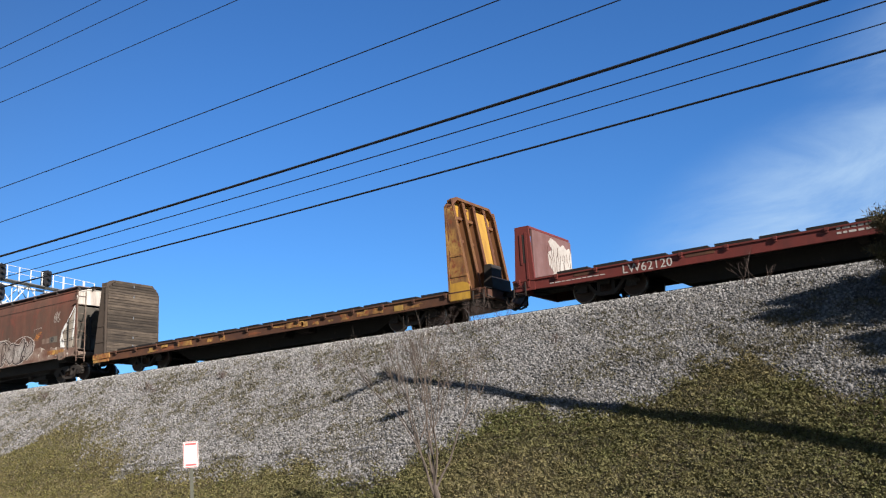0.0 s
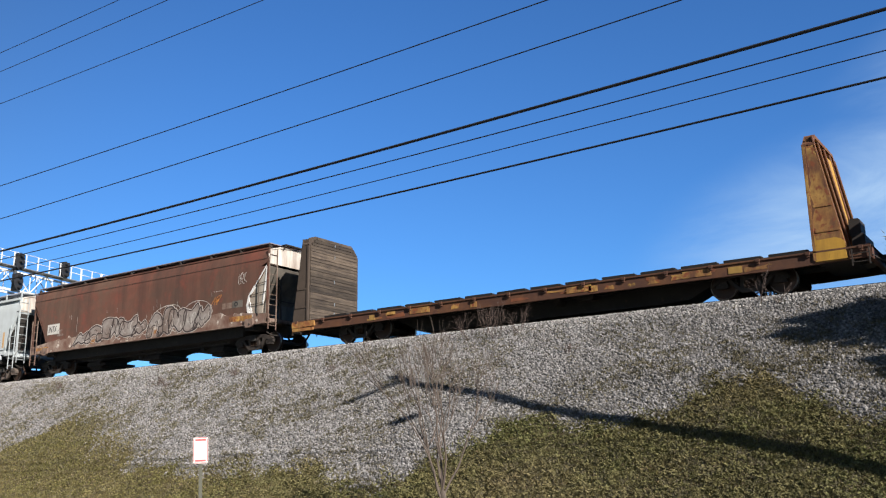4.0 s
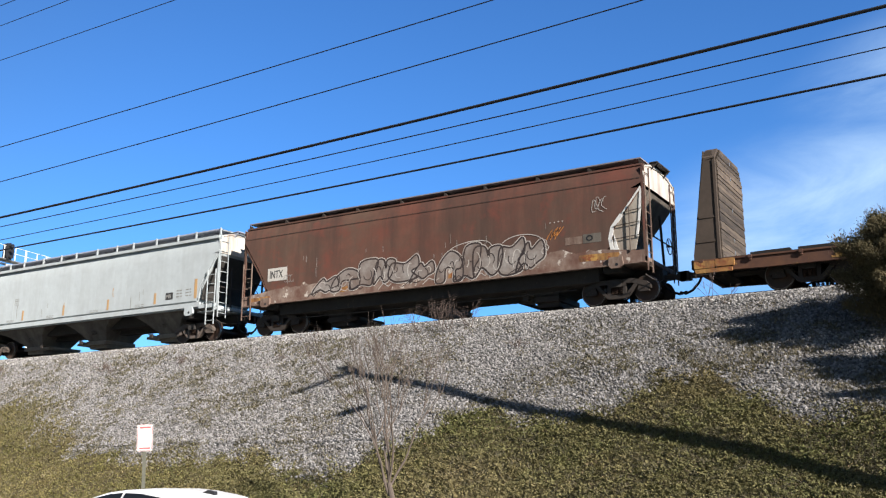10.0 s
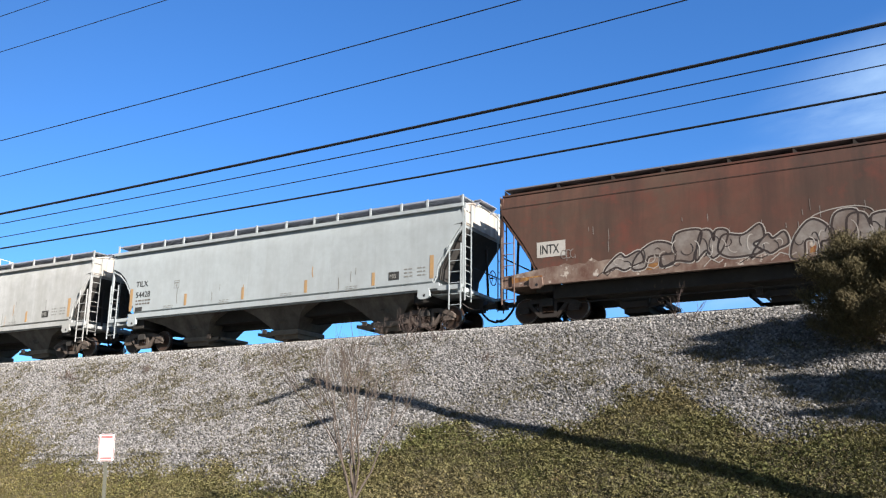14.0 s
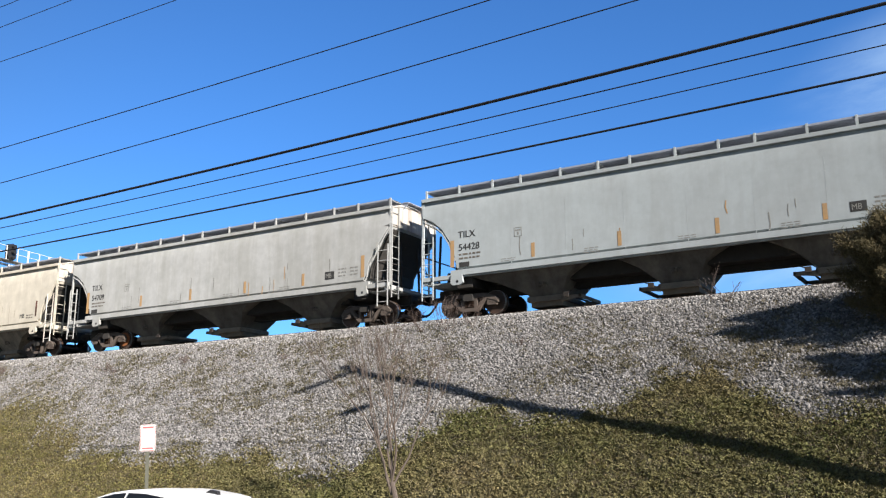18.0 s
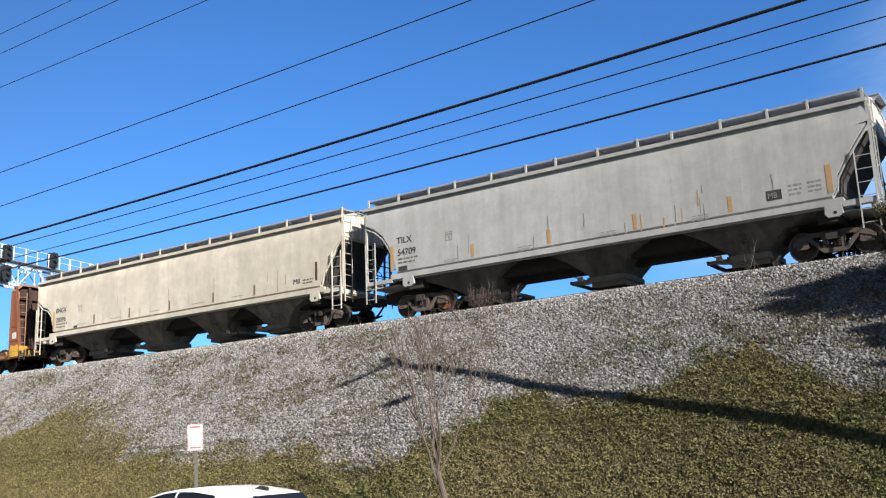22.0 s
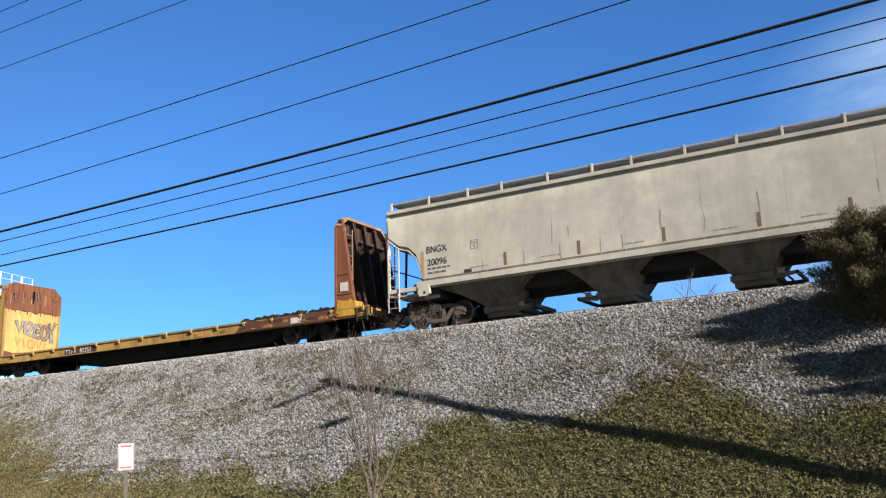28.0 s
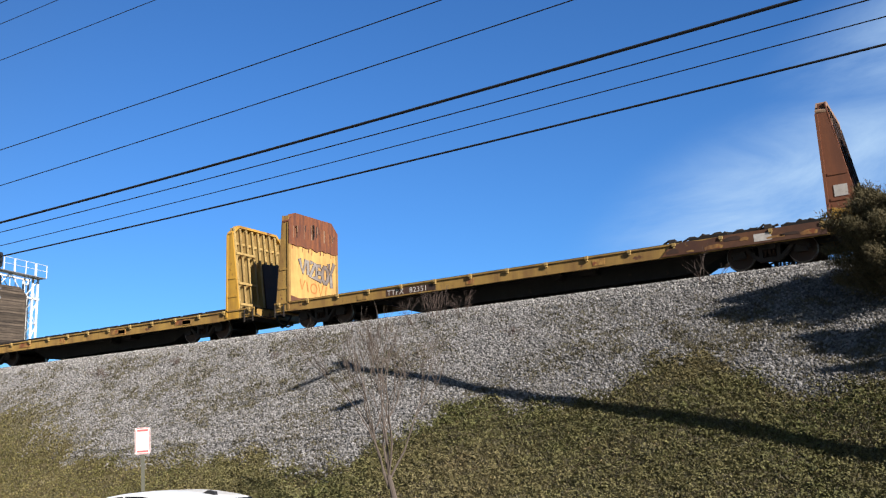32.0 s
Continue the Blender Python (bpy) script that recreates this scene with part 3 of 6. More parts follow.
    bp = n.new("ShaderNodeBump")
    bp.inputs["Strength"].default_value = 0.9
    bp.inputs["Distance"].default_value = 0.05
    l.new(vor.outputs["Distance"], bp.inputs["Height"])
    l.new(bp.outputs["Normal"], b.inputs["Normal"])
    me.materials.append(m)
    tagged(new("ground", me), "railway bank of pale broken stone above weedy green turf", "ground", kind="structure")


make_ground()


def soup(name, verts, faces, material, label, category):
    me = bpy.data.meshes.new(name)
    nv, nf, k = len(verts), len(faces), faces.shape[1]
    me.vertices.add(nv)
    me.vertices.foreach_set("co", verts.astype(np.float32).ravel())
    me.loops.add(nf * k)
    me.loops.foreach_set("vertex_index", faces.astype(np.int32).ravel())
    me.polygons.add(nf)
    me.polygons.foreach_set("loop_start", np.arange(nf, dtype=np.int32) * k)
    me.polygons.foreach_set("loop_total", np.full(nf, k, dtype=np.int32))
    me.update()
    me.validate()
    me.materials.append(material)
    return tagged(new(name, me), label, category, kind="stuff")


def stones(name, n, x0, x1, y0, y1, size, material, keep, label):
    rng = np.random.default_rng(7 if name == "gravel" else 11)
    x, y = rng.uniform(x0, x1, n * 3), rng.uniform(y0, y1, n * 3)
    ok = rng.uniform(0, 1, n * 3) < keep(x, y)
    x, y = x[ok][:n], y[ok][:n]
    n = len(x)
    s = size * rng.uniform(0.55, 1.5, n)
    base = np.array([(1, 0, 0), (-1, 0, 0), (0, 1, 0), (0, -1, 0), (0, 0, 1), (0, 0, -1)], float)
    tri = np.array([(0, 2, 4), (2, 1, 4), (1, 3, 4), (3, 0, 4), (2, 0, 5), (1, 2, 5), (3, 1, 5), (0, 3, 5)])
    v = base[None] * rng.uniform(0.55, 1.2, (n, 6, 1))
    q = rng.normal(size=(n, 4))
    q /= np.linalg.norm(q, axis=1, keepdims=True)
    w, a, b, c = q.T
    R = np.stack([np.stack([1 - 2 * (b * b + c * c), 2 * (a * b - c * w), 2 * (a * c + b * w)], -1),
                  np.stack([2 * (a * b + c * w), 1 - 2 * (a * a + c * c), 2 * (b * c - a * w)], -1),
                  np.stack([2 * (a * c - b * w), 2 * (b * c + a * w), 1 - 2 * (a * a + b * b)], -1)], 1)
    v = np.einsum("nij,nkj->nki", R, v) * s[:, None, None]
    v += np.stack([x, y, ground_z(x, y) + s * 0.15], -1)[:, None, :]
    faces = (tri[None] + (np.arange(n) * 6)[:, None, None]).reshape(-1, 3)
    return soup(name, v.reshape(-1, 3), faces, material, label, "gravel")


def blades(name, n, x0, x1, y0, y1, height, material, keep, label, category, width=0.02, lean=0.6, per=4, seed=3):
    rng = np.random.default_rng(seed)
    x, y = rng.uniform(x0, x1, n * 4), rng.uniform(y0, y1, n * 4)
    ok = rng.uniform(0, 1, n * 4) < keep(x, y)
    x, y = x[ok][:n], y[ok][:n]
    n = len(x)
    z = ground_z(x, y)
    cx, cy, cz = (np.repeat(v, per) for v in (x, y, z))
    m = n * per
    cx, cy = cx + rng.normal(0, 0.025, m), cy + rng.normal(0, 0.025, m)
    ang = rng.uniform(0, 2 * math.pi, m)
    h = height * np.repeat(rng.uniform(0.5, 1.4, n), per) * rng.uniform(0.6, 1.2, m)
    out = rng.uniform(0.1, lean, m) * h
    wx, wy = -np.sin(ang) * width, np.cos(ang) * width
    p0 = np.stack([cx - wx, cy - wy, cz - 0.01], -1)
    p1 = np.stack([cx + wx, cy + wy, cz - 0.01], -1)
    p2 = np.stack([cx + np.cos(ang) * out, cy + np.sin(ang) * out, cz + h], -1)
    v = np.stack([p0, p1, p2], 1).reshape(-1, 3)
    return soup(name, v, np.arange(m * 3).reshape(-1, 3), material, label, category)


def leaves(name, n, x0, x1, y0, y1, size, rise, material, keep, label, category, seed=13):
    """Small low leaves, each two triangles folded along the middle, tilted every way."""
    rng = np.random.default_rng(seed)
    x, y = rng.uniform(x0, x1, n * 3), rng.uniform(y0, y1, n * 3)
    ok = rng.uniform(0, 1, n * 3) < keep(x, y)
    x, y = x[ok][:n], y[ok][:n]
    n = len(x)
    tuft = smooth01((wobble(x, y, 9.0, 0.7) + wobble(x, y, 17.0, 2.0) + 0.7) / 1.6)
    z = ground_z(x, y) + rng.uniform(0.0, 1.0, n) * rise * (0.12 + 1.3 * tuft)
    ang = rng.uniform(0, 2 * math.pi, n)
    s = size * rng.uniform(0.5, 1.5, n)
    tilt = rng.normal(0.25, 0.5, n)
    d = np.stack([np.cos(ang) * np.cos(tilt), np.sin(ang) * np.cos(tilt), np.sin(tilt)], -1)
    side = np.stack([-np.sin(ang), np.cos(ang), rng.normal(0, 0.35, n)], -1) * 0.55
    c = np.stack([x, y, z], -1)
    s = s[:, None]
    up = np.array([0, 0, 0.18])
    v = np.stack([c, c + (d * 0.55 + side + up) * s, c + d * 1.1 * s, c + (d * 0.55 - side + up) * s], 1).reshape(-1, 3)
    i = (np.arange(n) * 4)[:, None]
    f = np.concatenate([i + np.array([[0, 1, 2]]), i + np.array([[0, 2, 3]])], 1).reshape(-1, 3)
    return soup(name, v, f, material, label, category)


# ---- track ----
def make_track():
    ring = [(-0.07, -0.18), (0.07, -0.18), (0.07, -0.165), (0.012, -0.14), (0.012, -0.045), (0.036, -0.035), (0.036, 0),
            (-0.036, 0), (-0.036, -0.035), (-0.012, -0.045), (-0.012, -0.14), (-0.07, -0.165)]
    track = thing("railway_track", "rusty steel rails on dark timber sleepers along the bank", "railway track", m=pose(0, 0, RAIL))
    for y in (-0.753, 0.753):
        bm = bmesh.new()
        prism_x(bm, [(y + a, b) for a, b in ring], -260, 180)
        part("rail", bm, M["rail_steel"], track, "steel rail with a worn top")
    bm = bmesh.new()
    box(bm, -0.11, 0.11, -1.3, 1.3, -0.36, -0.185, 0.01)
    me = mesh_of(bm, "sleeper", M["tie_wood"])
    for i in range(150):
        shared("sleeper", me, track, pose(-70 + i * 0.55 + random.uniform(-0.02, 0.02), random.uniform(-0.03, 0.03), random.uniform(-0.012, 0.004), 0, 0, random.uniform(-1, 1)))
    return track


make_track()


# ---- rolling stock ----
WHEEL = 0.42
shared_meshes = {}


def wheelset_mesh():
    if "wheelset" not in shared_meshes:
        bm = bmesh.new()
        for s in (-1, 1):
            y = s * 0.76
            seg = 24
            prof = [(0.10, 0.09), (0.33, 0.05), (0.37, 0.065), (WHEEL, 0.065), (WHEEL + 0.005, -0.05), (WHEEL + 0.03, -0.06), (WHEEL + 0.025, -0.085),
                    (0.35, -0.085), (0.33, 0.0), (0.10, -0.07)]
            rings = [[(r * math.cos(2 * math.pi * i / seg), y + s * o, r * math.sin(2 * math.pi * i / seg)) for i in range(seg)] for r, o in prof]
            lofted(bm, rings, cap=True)
        disc(bm, (0, 0), 0.085, -1.0, 1.0, 12)
        for s in (-1, 1):
            disc(bm, (0, 0), 0.10, min(s * 0.84, s * 1.06), max(s * 0.84, s * 1.06), 12)
            for k in range(3):
                a = 2 * math.pi * k / 3
                disc(bm, (0.06 * math.cos(a), 0.06 * math.sin(a)), 0.018, min(s * 1.06, s * 1.08), max(s * 1.06, s * 1.08), 6)
        shared_meshes["wheelset"] = mesh_of(bm, "wheelset", M["wheel_steel"], True)
        for s in (-1, 1):
            bm = bmesh.new()
            seg = 24
            y = s * 0.76
            prof = [(WHEEL + 0.003, -0.045), (WHEEL + 0.004, 0.06), (WHEEL - 0.02, 0.068), (WHEEL - 0.02, -0.045)]
            rings = [[(r * math.cos(2 * math.pi * i / seg), y + s * o, r * math.sin(2 * math.pi * i / seg)) for i in range(seg)] for r, o in prof]
            lofted(bm, rings, cap=False)
            shared_meshes["tread", s] = mesh_of(bm, "tread", M["tread"], True)
    return shared_meshes["wheelset"]


def side_frame_mesh(steel):
    if ("side_frame", steel) not in shared_meshes:
        bm = bmesh.new()
        y0, y1 = -0.09, 0.09
        prism(bm, [(-1.12, 0.50), (-0.98, 0.62), (-0.55, 0.74), (0.55, 0.74), (0.98, 0.62), (1.12, 0.50), (1.12, 0.38), (0.98, 0.46),
                   (0.5, 0.60), (-0.5, 0.60), (-0.98, 0.46), (-1.12, 0.38)], y0, y1)
        for s in (-1, 1):
            prism(bm, [(s * 1.05, 0.52), (s * 0.72, 0.52), (s * 0.68, 0.34), (s * 0.74, 0.30), (s * 1.06, 0.30)][::s], y0 + 0.02, y1 - 0.02)
            prism(bm, [(s * 0.70, 0.52), (s * 0.60, 0.58), (s * 0.25, 0.20), (s * 0.34, 0.15)][::s], y0, y1)
            prism(bm, [(s * 0.20, 0.62), (s * 0.31, 0.62), (s * 0.31, 0.20), (s * 0.20, 0.20)][::s], y0, y1)
        prism(bm, [(-0.36, 0.24), (0.36, 0.24), (0.30, 0.12), (-0.30, 0.12)], y0, y1)
        shared_meshes["side_frame", steel] = mesh_of(bm, "side_frame", M[steel])
        bm = bmesh.new()
        for k in range(3):
            for dy in (-0.11, 0.02):
                c = (-0.13 + 0.13 * k, dy + 0.04)
                pts = []
                for i in range(25):
                    a = i * 2 * math.pi / 6
                    pts.append((c[0] + 0.045 * math.cos(a), c[1] + 0.045 * math.sin(a), 0.25 + 0.25 * i / 24))
                pipe(bm, pts, 0.014, 4)
        shared_meshes["spring"] = mesh_of(bm, "spring", M["wheel_steel"])
        bm = bmesh.new()
        box(bm, -0.19, 0.19, -1.2, 1.2, 0.48, 0.72, 0.03)
        box(bm, -0.3, 0.3, -0.3, 0.3, 0.72, 0.84, 0.03)
        for s in (-1, 1):
            box(bm, s * 0.5 - 0.05, s * 0.5 + 0.05, -0.95, 0.95, 0.30, 0.42, 0.02)
            rod(bm, (s * 0.5, -0.9, 0.36), (0, 0, 0.3), 0.03)
            rod(bm, (s * 0.5, 0.9, 0.36), (0, 0, 0.3), 0.03)
        shared_meshes["bolster"] = mesh_of(bm, "bolster", M["underside"])
    return shared_meshes["side_frame", steel], shared_meshes["spring"], shared_meshes["bolster"]


WHEELSETS = []
CARS = []


def add_truck(car, x, rust_wheel=False, steel="frame_steel"):
    fr, sp, bo = side_frame_mesh(steel)
    ws = wheelset_mesh()
    shared("truck_bolster", bo, car, pose(x, 0, 0))
    for y in (-1.0, 1.0):
        f = shared("truck_side_frame", fr, car, pose(x, y, 0), "cast steel truck side frame")
        shared("spring_nest", sp, f)
    for dx in (-0.89, 0.89):
        w = shared("wheelset", ws, car, pose(x + dx, 0, WHEEL), "rusty steel wheels on their axle")
        for s in (-1, 1):
            shared("wheel_tread", shared_meshes["tread", s], w, None, "bright worn wheel tread")
        if rust_wheel and dx > 0:
            bm = bmesh.new()
            disc(bm, (0, 0), 0.31, -0.875, -0.825, 20)
            part("rusted_wheel_face", bm, M["orange_rust"], w, "orange rusted wheel face")
        WHEELSETS.append((w, x + dx))


def add_coupler(car, x, s):
    bm = bmesh.new()
    box(bm, min(x, x + s * 0.75), max(x, x + s * 0.75), -0.09, 0.09, 0.76, 0.92, 0.02)
    box(bm, min(x + s * 0.55, x + s * 0.85), max(x + s * 0.55, x + s * 0.85), -0.17, 0.14, 0.70, 0.98, 0.03)
    box(bm, min(x - s * 0.5, x), max(x - s * 0.5, x), -0.25, 0.25, 0.68, 0.98, 0.02)
    c = part("coupler", bm, M["steel_dark"], car, "dark cast steel knuckle coupler")
    bm = bmesh.new()
    pts = [(x + s * 0.1, -0.34, 0.74), (x + s * 0.2, -0.38, 0.52), (x + s * 0.42, -0.37, 0.30), (x + s * 0.65, -0.30, 0.22), (x + s * 0.86, -0.2, 0.30)]
    pipe(bm, pts, 0.04, 7)
    part("air_hose", bm, M["rubber"], car, "black rubber air hose")
    bm = bmesh.new()
    pipe(bm, [(x - s * 0.05, -1.45, 0.75), (x + s * 0.1, -1.3, 0.62), (x + s * 0.18, -0.9, 0.6), (x + s * 0.35, -0.3, 0.72)], 0.02, 5)
    part("uncoupling_lever", bm, M["steel_dark"], car, "bent steel uncoupling rod")
    return c


def add_ladder(car, x, y, z0, z1, along, mat, rungs, width=0.45, name="ladder"):
    """A ladder of two rails and rungs; along 'x' on a side, 'y' on an end."""
    lad = None
    for s in (0, 1):
        bm = bmesh.new()
        px, py = (x + s * width, y) if along == "x" else (x, y + s * width)
        box(bm, px - 0.017, px + 0.017, py - 0.017, py + 0.017, z0, z1)
        if s == 0:
            lad = part(name, bm, mat, car)
        else:
            part("stile", bm, mat, lad)
    for i in range(rungs):
        bm = bmesh.new()
        z = z0 + (z1 - z0) * (i + 0.4) / rungs
        q = (x + width, y, z) if along == "x" else (x, y + width, z)
        rod(bm, (x, y, z), q, 0.014, seg=5)
        part("rung", bm, mat, lad)
    return lad


def hopper_ring(x, L, w, low, roof):
    """The body's outline across, at x: straight sides, roof falling to the eaves."""
    pts = [(-w * 0.82, low), (-w, low + 0.12), (-w, 3.55), (-w * 0.985, 3.95), (-w * 0.93, roof - 0.22), (-w * 0.62, roof - 0.08), (0, roof)]
    ring = pts + [(-y, z) for y, z in reversed(pts[:-1])]
    return [(x, y, z) for y, z in ring]


def hopper_car(name, label, s_left, s_right, bays, trucks, paint, sill_mat, end_mat, walk_posts, roof, cut=1.35, rust=False, tall_cut=False):
    """A covered hopper; positions along the train are given for its ends, outlets and trucks."""
    mid = (s_left + s_right) / 2
    L = (s_right - s_left) / 2
    car = thing(name, label, "hopper car", "freight train")
    CARS.append((car, mid))
    w = 1.55
    # body: full length at the eaves, cut back below by the sloping end sheets
    bm = bmesh.new()
    rings = []
    if rust:
        slope = ((0.0, 3.60), (0.03, 3.55), (0.40, 3.0), (0.75, 2.5), (1.02, 2.06), (1.20, 1.66), (1.34, 1.50), (L - 2.0, 1.5))
        slope_r = ((0.0, 3.62), (0.03, 3.58), (0.40, 3.08), (0.80, 2.62), (1.06, 2.22), (1.12, 1.64), (1.3, 1.5), (L - 2.0, 1.5))
    elif tall_cut:
        slope = ((0.0, 3.52), (0.03, 3.48), (0.42, 3.30), (0.80, 2.98), (1.10, 2.52), (1.34, 1.90), (1.42, 1.50), (L - 2.0, 1.5))
        slope_r = ((0.0, 3.52), (0.03, 3.48), (0.36, 3.04), (0.70, 2.56), (0.98, 2.12), (1.04, 1.72), (1.2, 1.5), (L - 2.0, 1.5))
    else:
        slope = ((0.0, 3.22), (0.03, 3.18), (0.45, 2.86), (0.85, 2.74), (1.18, 2.42), (1.36, 1.95), (1.42, 1.50), (L - 2.0, 1.5))
        slope_r = ((0.0, 3.40), (0.03, 3.36), (0.36, 2.96), (0.70, 2.50), (0.98, 2.08), (1.04, 1.72), (1.2, 1.5), (L - 2.0, 1.5))
    for d, low in slope:
        rings.append(hopper_ring(-L + d, L, w, low, roof))
    for d, low in reversed(slope_r):
        rings.append(hopper_ring(L - d, L, w, low, roof))
    lofted(bm, rings)
    body = part("body", bm, paint, car, smooth=True)
    # eaves rail and panel seams
    for y in (-1, 1):
        bm = bmesh.new()
        if rust:
            box(bm, -L - 0.01, L + 0.01, min(y * 1.36, y * 1.47), max(y * 1.36, y * 1.47), roof - 0.20, roof - 0.14)
        else:
            box(bm, -L - 0.02, L + 0.02, min(y * 1.50, y * 1.59), max(y * 1.50, y * 1.59), roof - 0.34, roof - 0.22, 0.02)
        part("eaves_rail", bm, paint if not rust else M["rust_brown"], car)
        bm = bmesh.new()
        out = 1.552 if rust else 1.605
        if rust:
            box(bm, -L, L, min(y * 1.36, y * out), max(y * 1.36, y * out), 1.12, 1.52, 0.015)
            box(bm, -L, L, min(y * 1.50, y * (out + 0.06)), max(y * 1.50, y * (out + 0.06)), 1.10, 1.13)
        else:
            box(bm, -L + 1.2, L - 0.9, min(y * 1.36, y * out), max(y * 1.36, y * out), 1.34, 1.535, 0.015)
            box(bm, -L, -L + 1.25, min(y * 1.40, y * 1.60), max(y * 1.40, y * 1.60), 1.24, 1.38, 0.015)
            box(bm, L - 0.95, L, min(y * 1.40, y * 1.60), max(y * 1.40, y * 1.60), 1.26, 1.42, 0.015)
            box(bm, -L + 1.2, L - 0.9, min(y * 1.42, y * 1.53), max(y * 1.42, y * 1.53), 1.29, 1.34)
        part("side_sill", bm, sill_mat, car, "long steel side sill, scuffed and stained")
    for i in range(1, 1 if rust else 7):
        bm = bmesh.new()
        x = -L + cut + 0.2 + (2 * L - 2 * cut - 0.4) * i / 7
        box(bm, x - 0.008, x + 0.008, -w - 0.002, -w + 0.01, 1.55, 3.55)
        part("panel_seam", bm, paint, body)
    # open grating walkways on brackets along each edge of the roof
    lift = 0.06 if rust else 0.08
    for y in (-1, 1):
        bm = bmesh.new()
        zb = roof + lift
        if rust:
            box(bm, -L + 0.05, L - 0.05, min(y * 0.5, y * 1.41), max(y * 0.5, y * 1.41), zb - 0.02, zb + 0.02)
        else:
            for k in range(10):
                y0 = 1.37 - 0.092 * k
                box(bm, -L + 0.05, L - 0.05, min(y * y0, y * (y0 - 0.084)), max(y * y0, y * (y0 - 0.084)), zb - 0.003, zb + 0.003)
            for k in range(60):
                x = -L + 0.1 + (2 * L - 0.2) * k / 59
                box(bm, x - 0.01, x + 0.01, min(y * 0.49, y * 1.38), max(y * 0.49, y * 1.38), zb - 0.009, zb - 0.003)
            box(bm, -L + 0.05, L - 0.05, min(y * 1.38, y * 1.41), max(y * 1.38, y * 1.41), zb - 0.03, zb + 0.03)
        walk_ = part("roof_walk", bm, M["walk_grating"] if not rust else M["walk_dark"], car, "steel grating roof walkway")
        for i in range(walk_posts):
            bm = bmesh.new()
            x = -L + 0.08 + (2 * L - 0.16) * i / (walk_posts - 1) + (0 if i in (0, walk_posts - 1) else (-0.12, 0.06, 0.1)[i % 3])
            if rust:
                prism(bm, [(x - 0.03, roof - 0.20), (x + 0.14, roof - 0.16), (x + 0.03, roof - 0.02), (x - 0.03, roof + 0.02)], min(y * 1.28, y * 1.42), max(y * 1.28, y * 1.42))
            else:
                box(bm, x - 0.035, x + 0.035, min(y * 1.39, y * 1.44), max(y * 1.39, y * 1.44), roof - 0.24, roof + lift + 0.05)
                box(bm, x - 0.02, x + 0.02, min(y * 0.55, y * 1.39), max(y * 0.55, y * 1.39), roof + lift - 0.04, roof + lift - 0.02)
            part("walk_bracket", bm, paint if not rust else M["steel_dark"], walk_)
    for i in range(6):
        bm = bmesh.new()
        x = -L + 1.2 + (2 * L - 2.4) * i / 5
        box(bm, x - 1.15, x + 1.15, -0.42, 0.42, roof - 0.01, roof + 0.10, 0.03)
        part("roof_hatch", bm, paint, car)
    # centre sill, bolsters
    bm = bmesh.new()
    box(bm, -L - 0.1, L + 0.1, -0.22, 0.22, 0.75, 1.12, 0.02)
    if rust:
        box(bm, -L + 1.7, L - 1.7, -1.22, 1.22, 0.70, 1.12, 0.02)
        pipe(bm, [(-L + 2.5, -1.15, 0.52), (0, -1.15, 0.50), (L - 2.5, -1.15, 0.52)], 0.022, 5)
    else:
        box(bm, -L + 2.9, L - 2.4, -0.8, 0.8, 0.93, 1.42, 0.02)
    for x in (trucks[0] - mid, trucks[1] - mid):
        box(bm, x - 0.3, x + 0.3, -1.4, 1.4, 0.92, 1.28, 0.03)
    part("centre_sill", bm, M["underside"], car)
    # hopper bays below the sill
    xs = sorted(b - mid for b in bays)
    pitch = (xs[-1] - xs[0]) / (len(xs) - 1)
    for i, x in enumerate(xs):
        bm = bmesh.new()
        half = 0.42 if rust else 0.60
        # widest under the side sill, flaring in from an arched gap between the bays
        rim_l = -L + cut + 0.1 if i == 0 else x - 0.42 * pitch
        rim_r = L - cut - 0.1 if i == len(xs) - 1 else x + 0.35 * pitch
        levels = ((1.5, 1.0, 1.42), (1.40, 0.98, 1.37), (1.24, 0.74, 1.27), (1.02, 0.42, 1.12), (0.56, 0.0, 0.82))
        rings = []
        for z, f, yy in levels:
            g = f ** 1.35
            a, b = x - half - 0.06 + (rim_l - x + half + 0.06) * f, x + half + 0.06 + (rim_r - x - half - 0.06) * g
            if rust and z > 1.0:
                a, b = x - 0.5 * pitch + 0.05, x + 0.5 * pitch - 0.05
            rings.append([(a, -yy, z), (b, -yy, z), (b, yy, z), (a, yy, z)])
        rings.append([(x - half, -0.76, 0.46), (x + half, -0.76, 0.46), (x + half, 0.76, 0.46), (x - half, 0.76, 0.46)])
        lofted(bm, rings)
        if not rust:
            # stamped cross-shaped bracket on the near sheet
            for q in (-0.10, 0.0, 0.10):
                rod(bm, (x + q, -1.07, 0.88), (x + q * 1.5, -0.98, 0.74), 0.03, seg=5)
            rod(bm, (x - 0.17, -1.03, 0.81), (x + 0.17, -1.03, 0.81), 0.03, seg=5)
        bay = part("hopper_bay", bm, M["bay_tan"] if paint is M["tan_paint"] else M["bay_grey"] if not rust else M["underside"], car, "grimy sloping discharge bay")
        bm = bmesh.new()
        reach = 1.0 if rust else 1.30
        # the gate slides out to one side: the first bay's to the right, the rest by turns
        k = 1 if i == 0 or (len(xs) == 4 and i == 2) else -1
        box(bm, x - half - 0.06, x + half + 0.06, -0.86, 0.86, 0.28, 0.46, 0.02)
        box(bm, x - half + 0.02, x + half - 0.02, -0.70, 0.70, 0.12, 0.29)
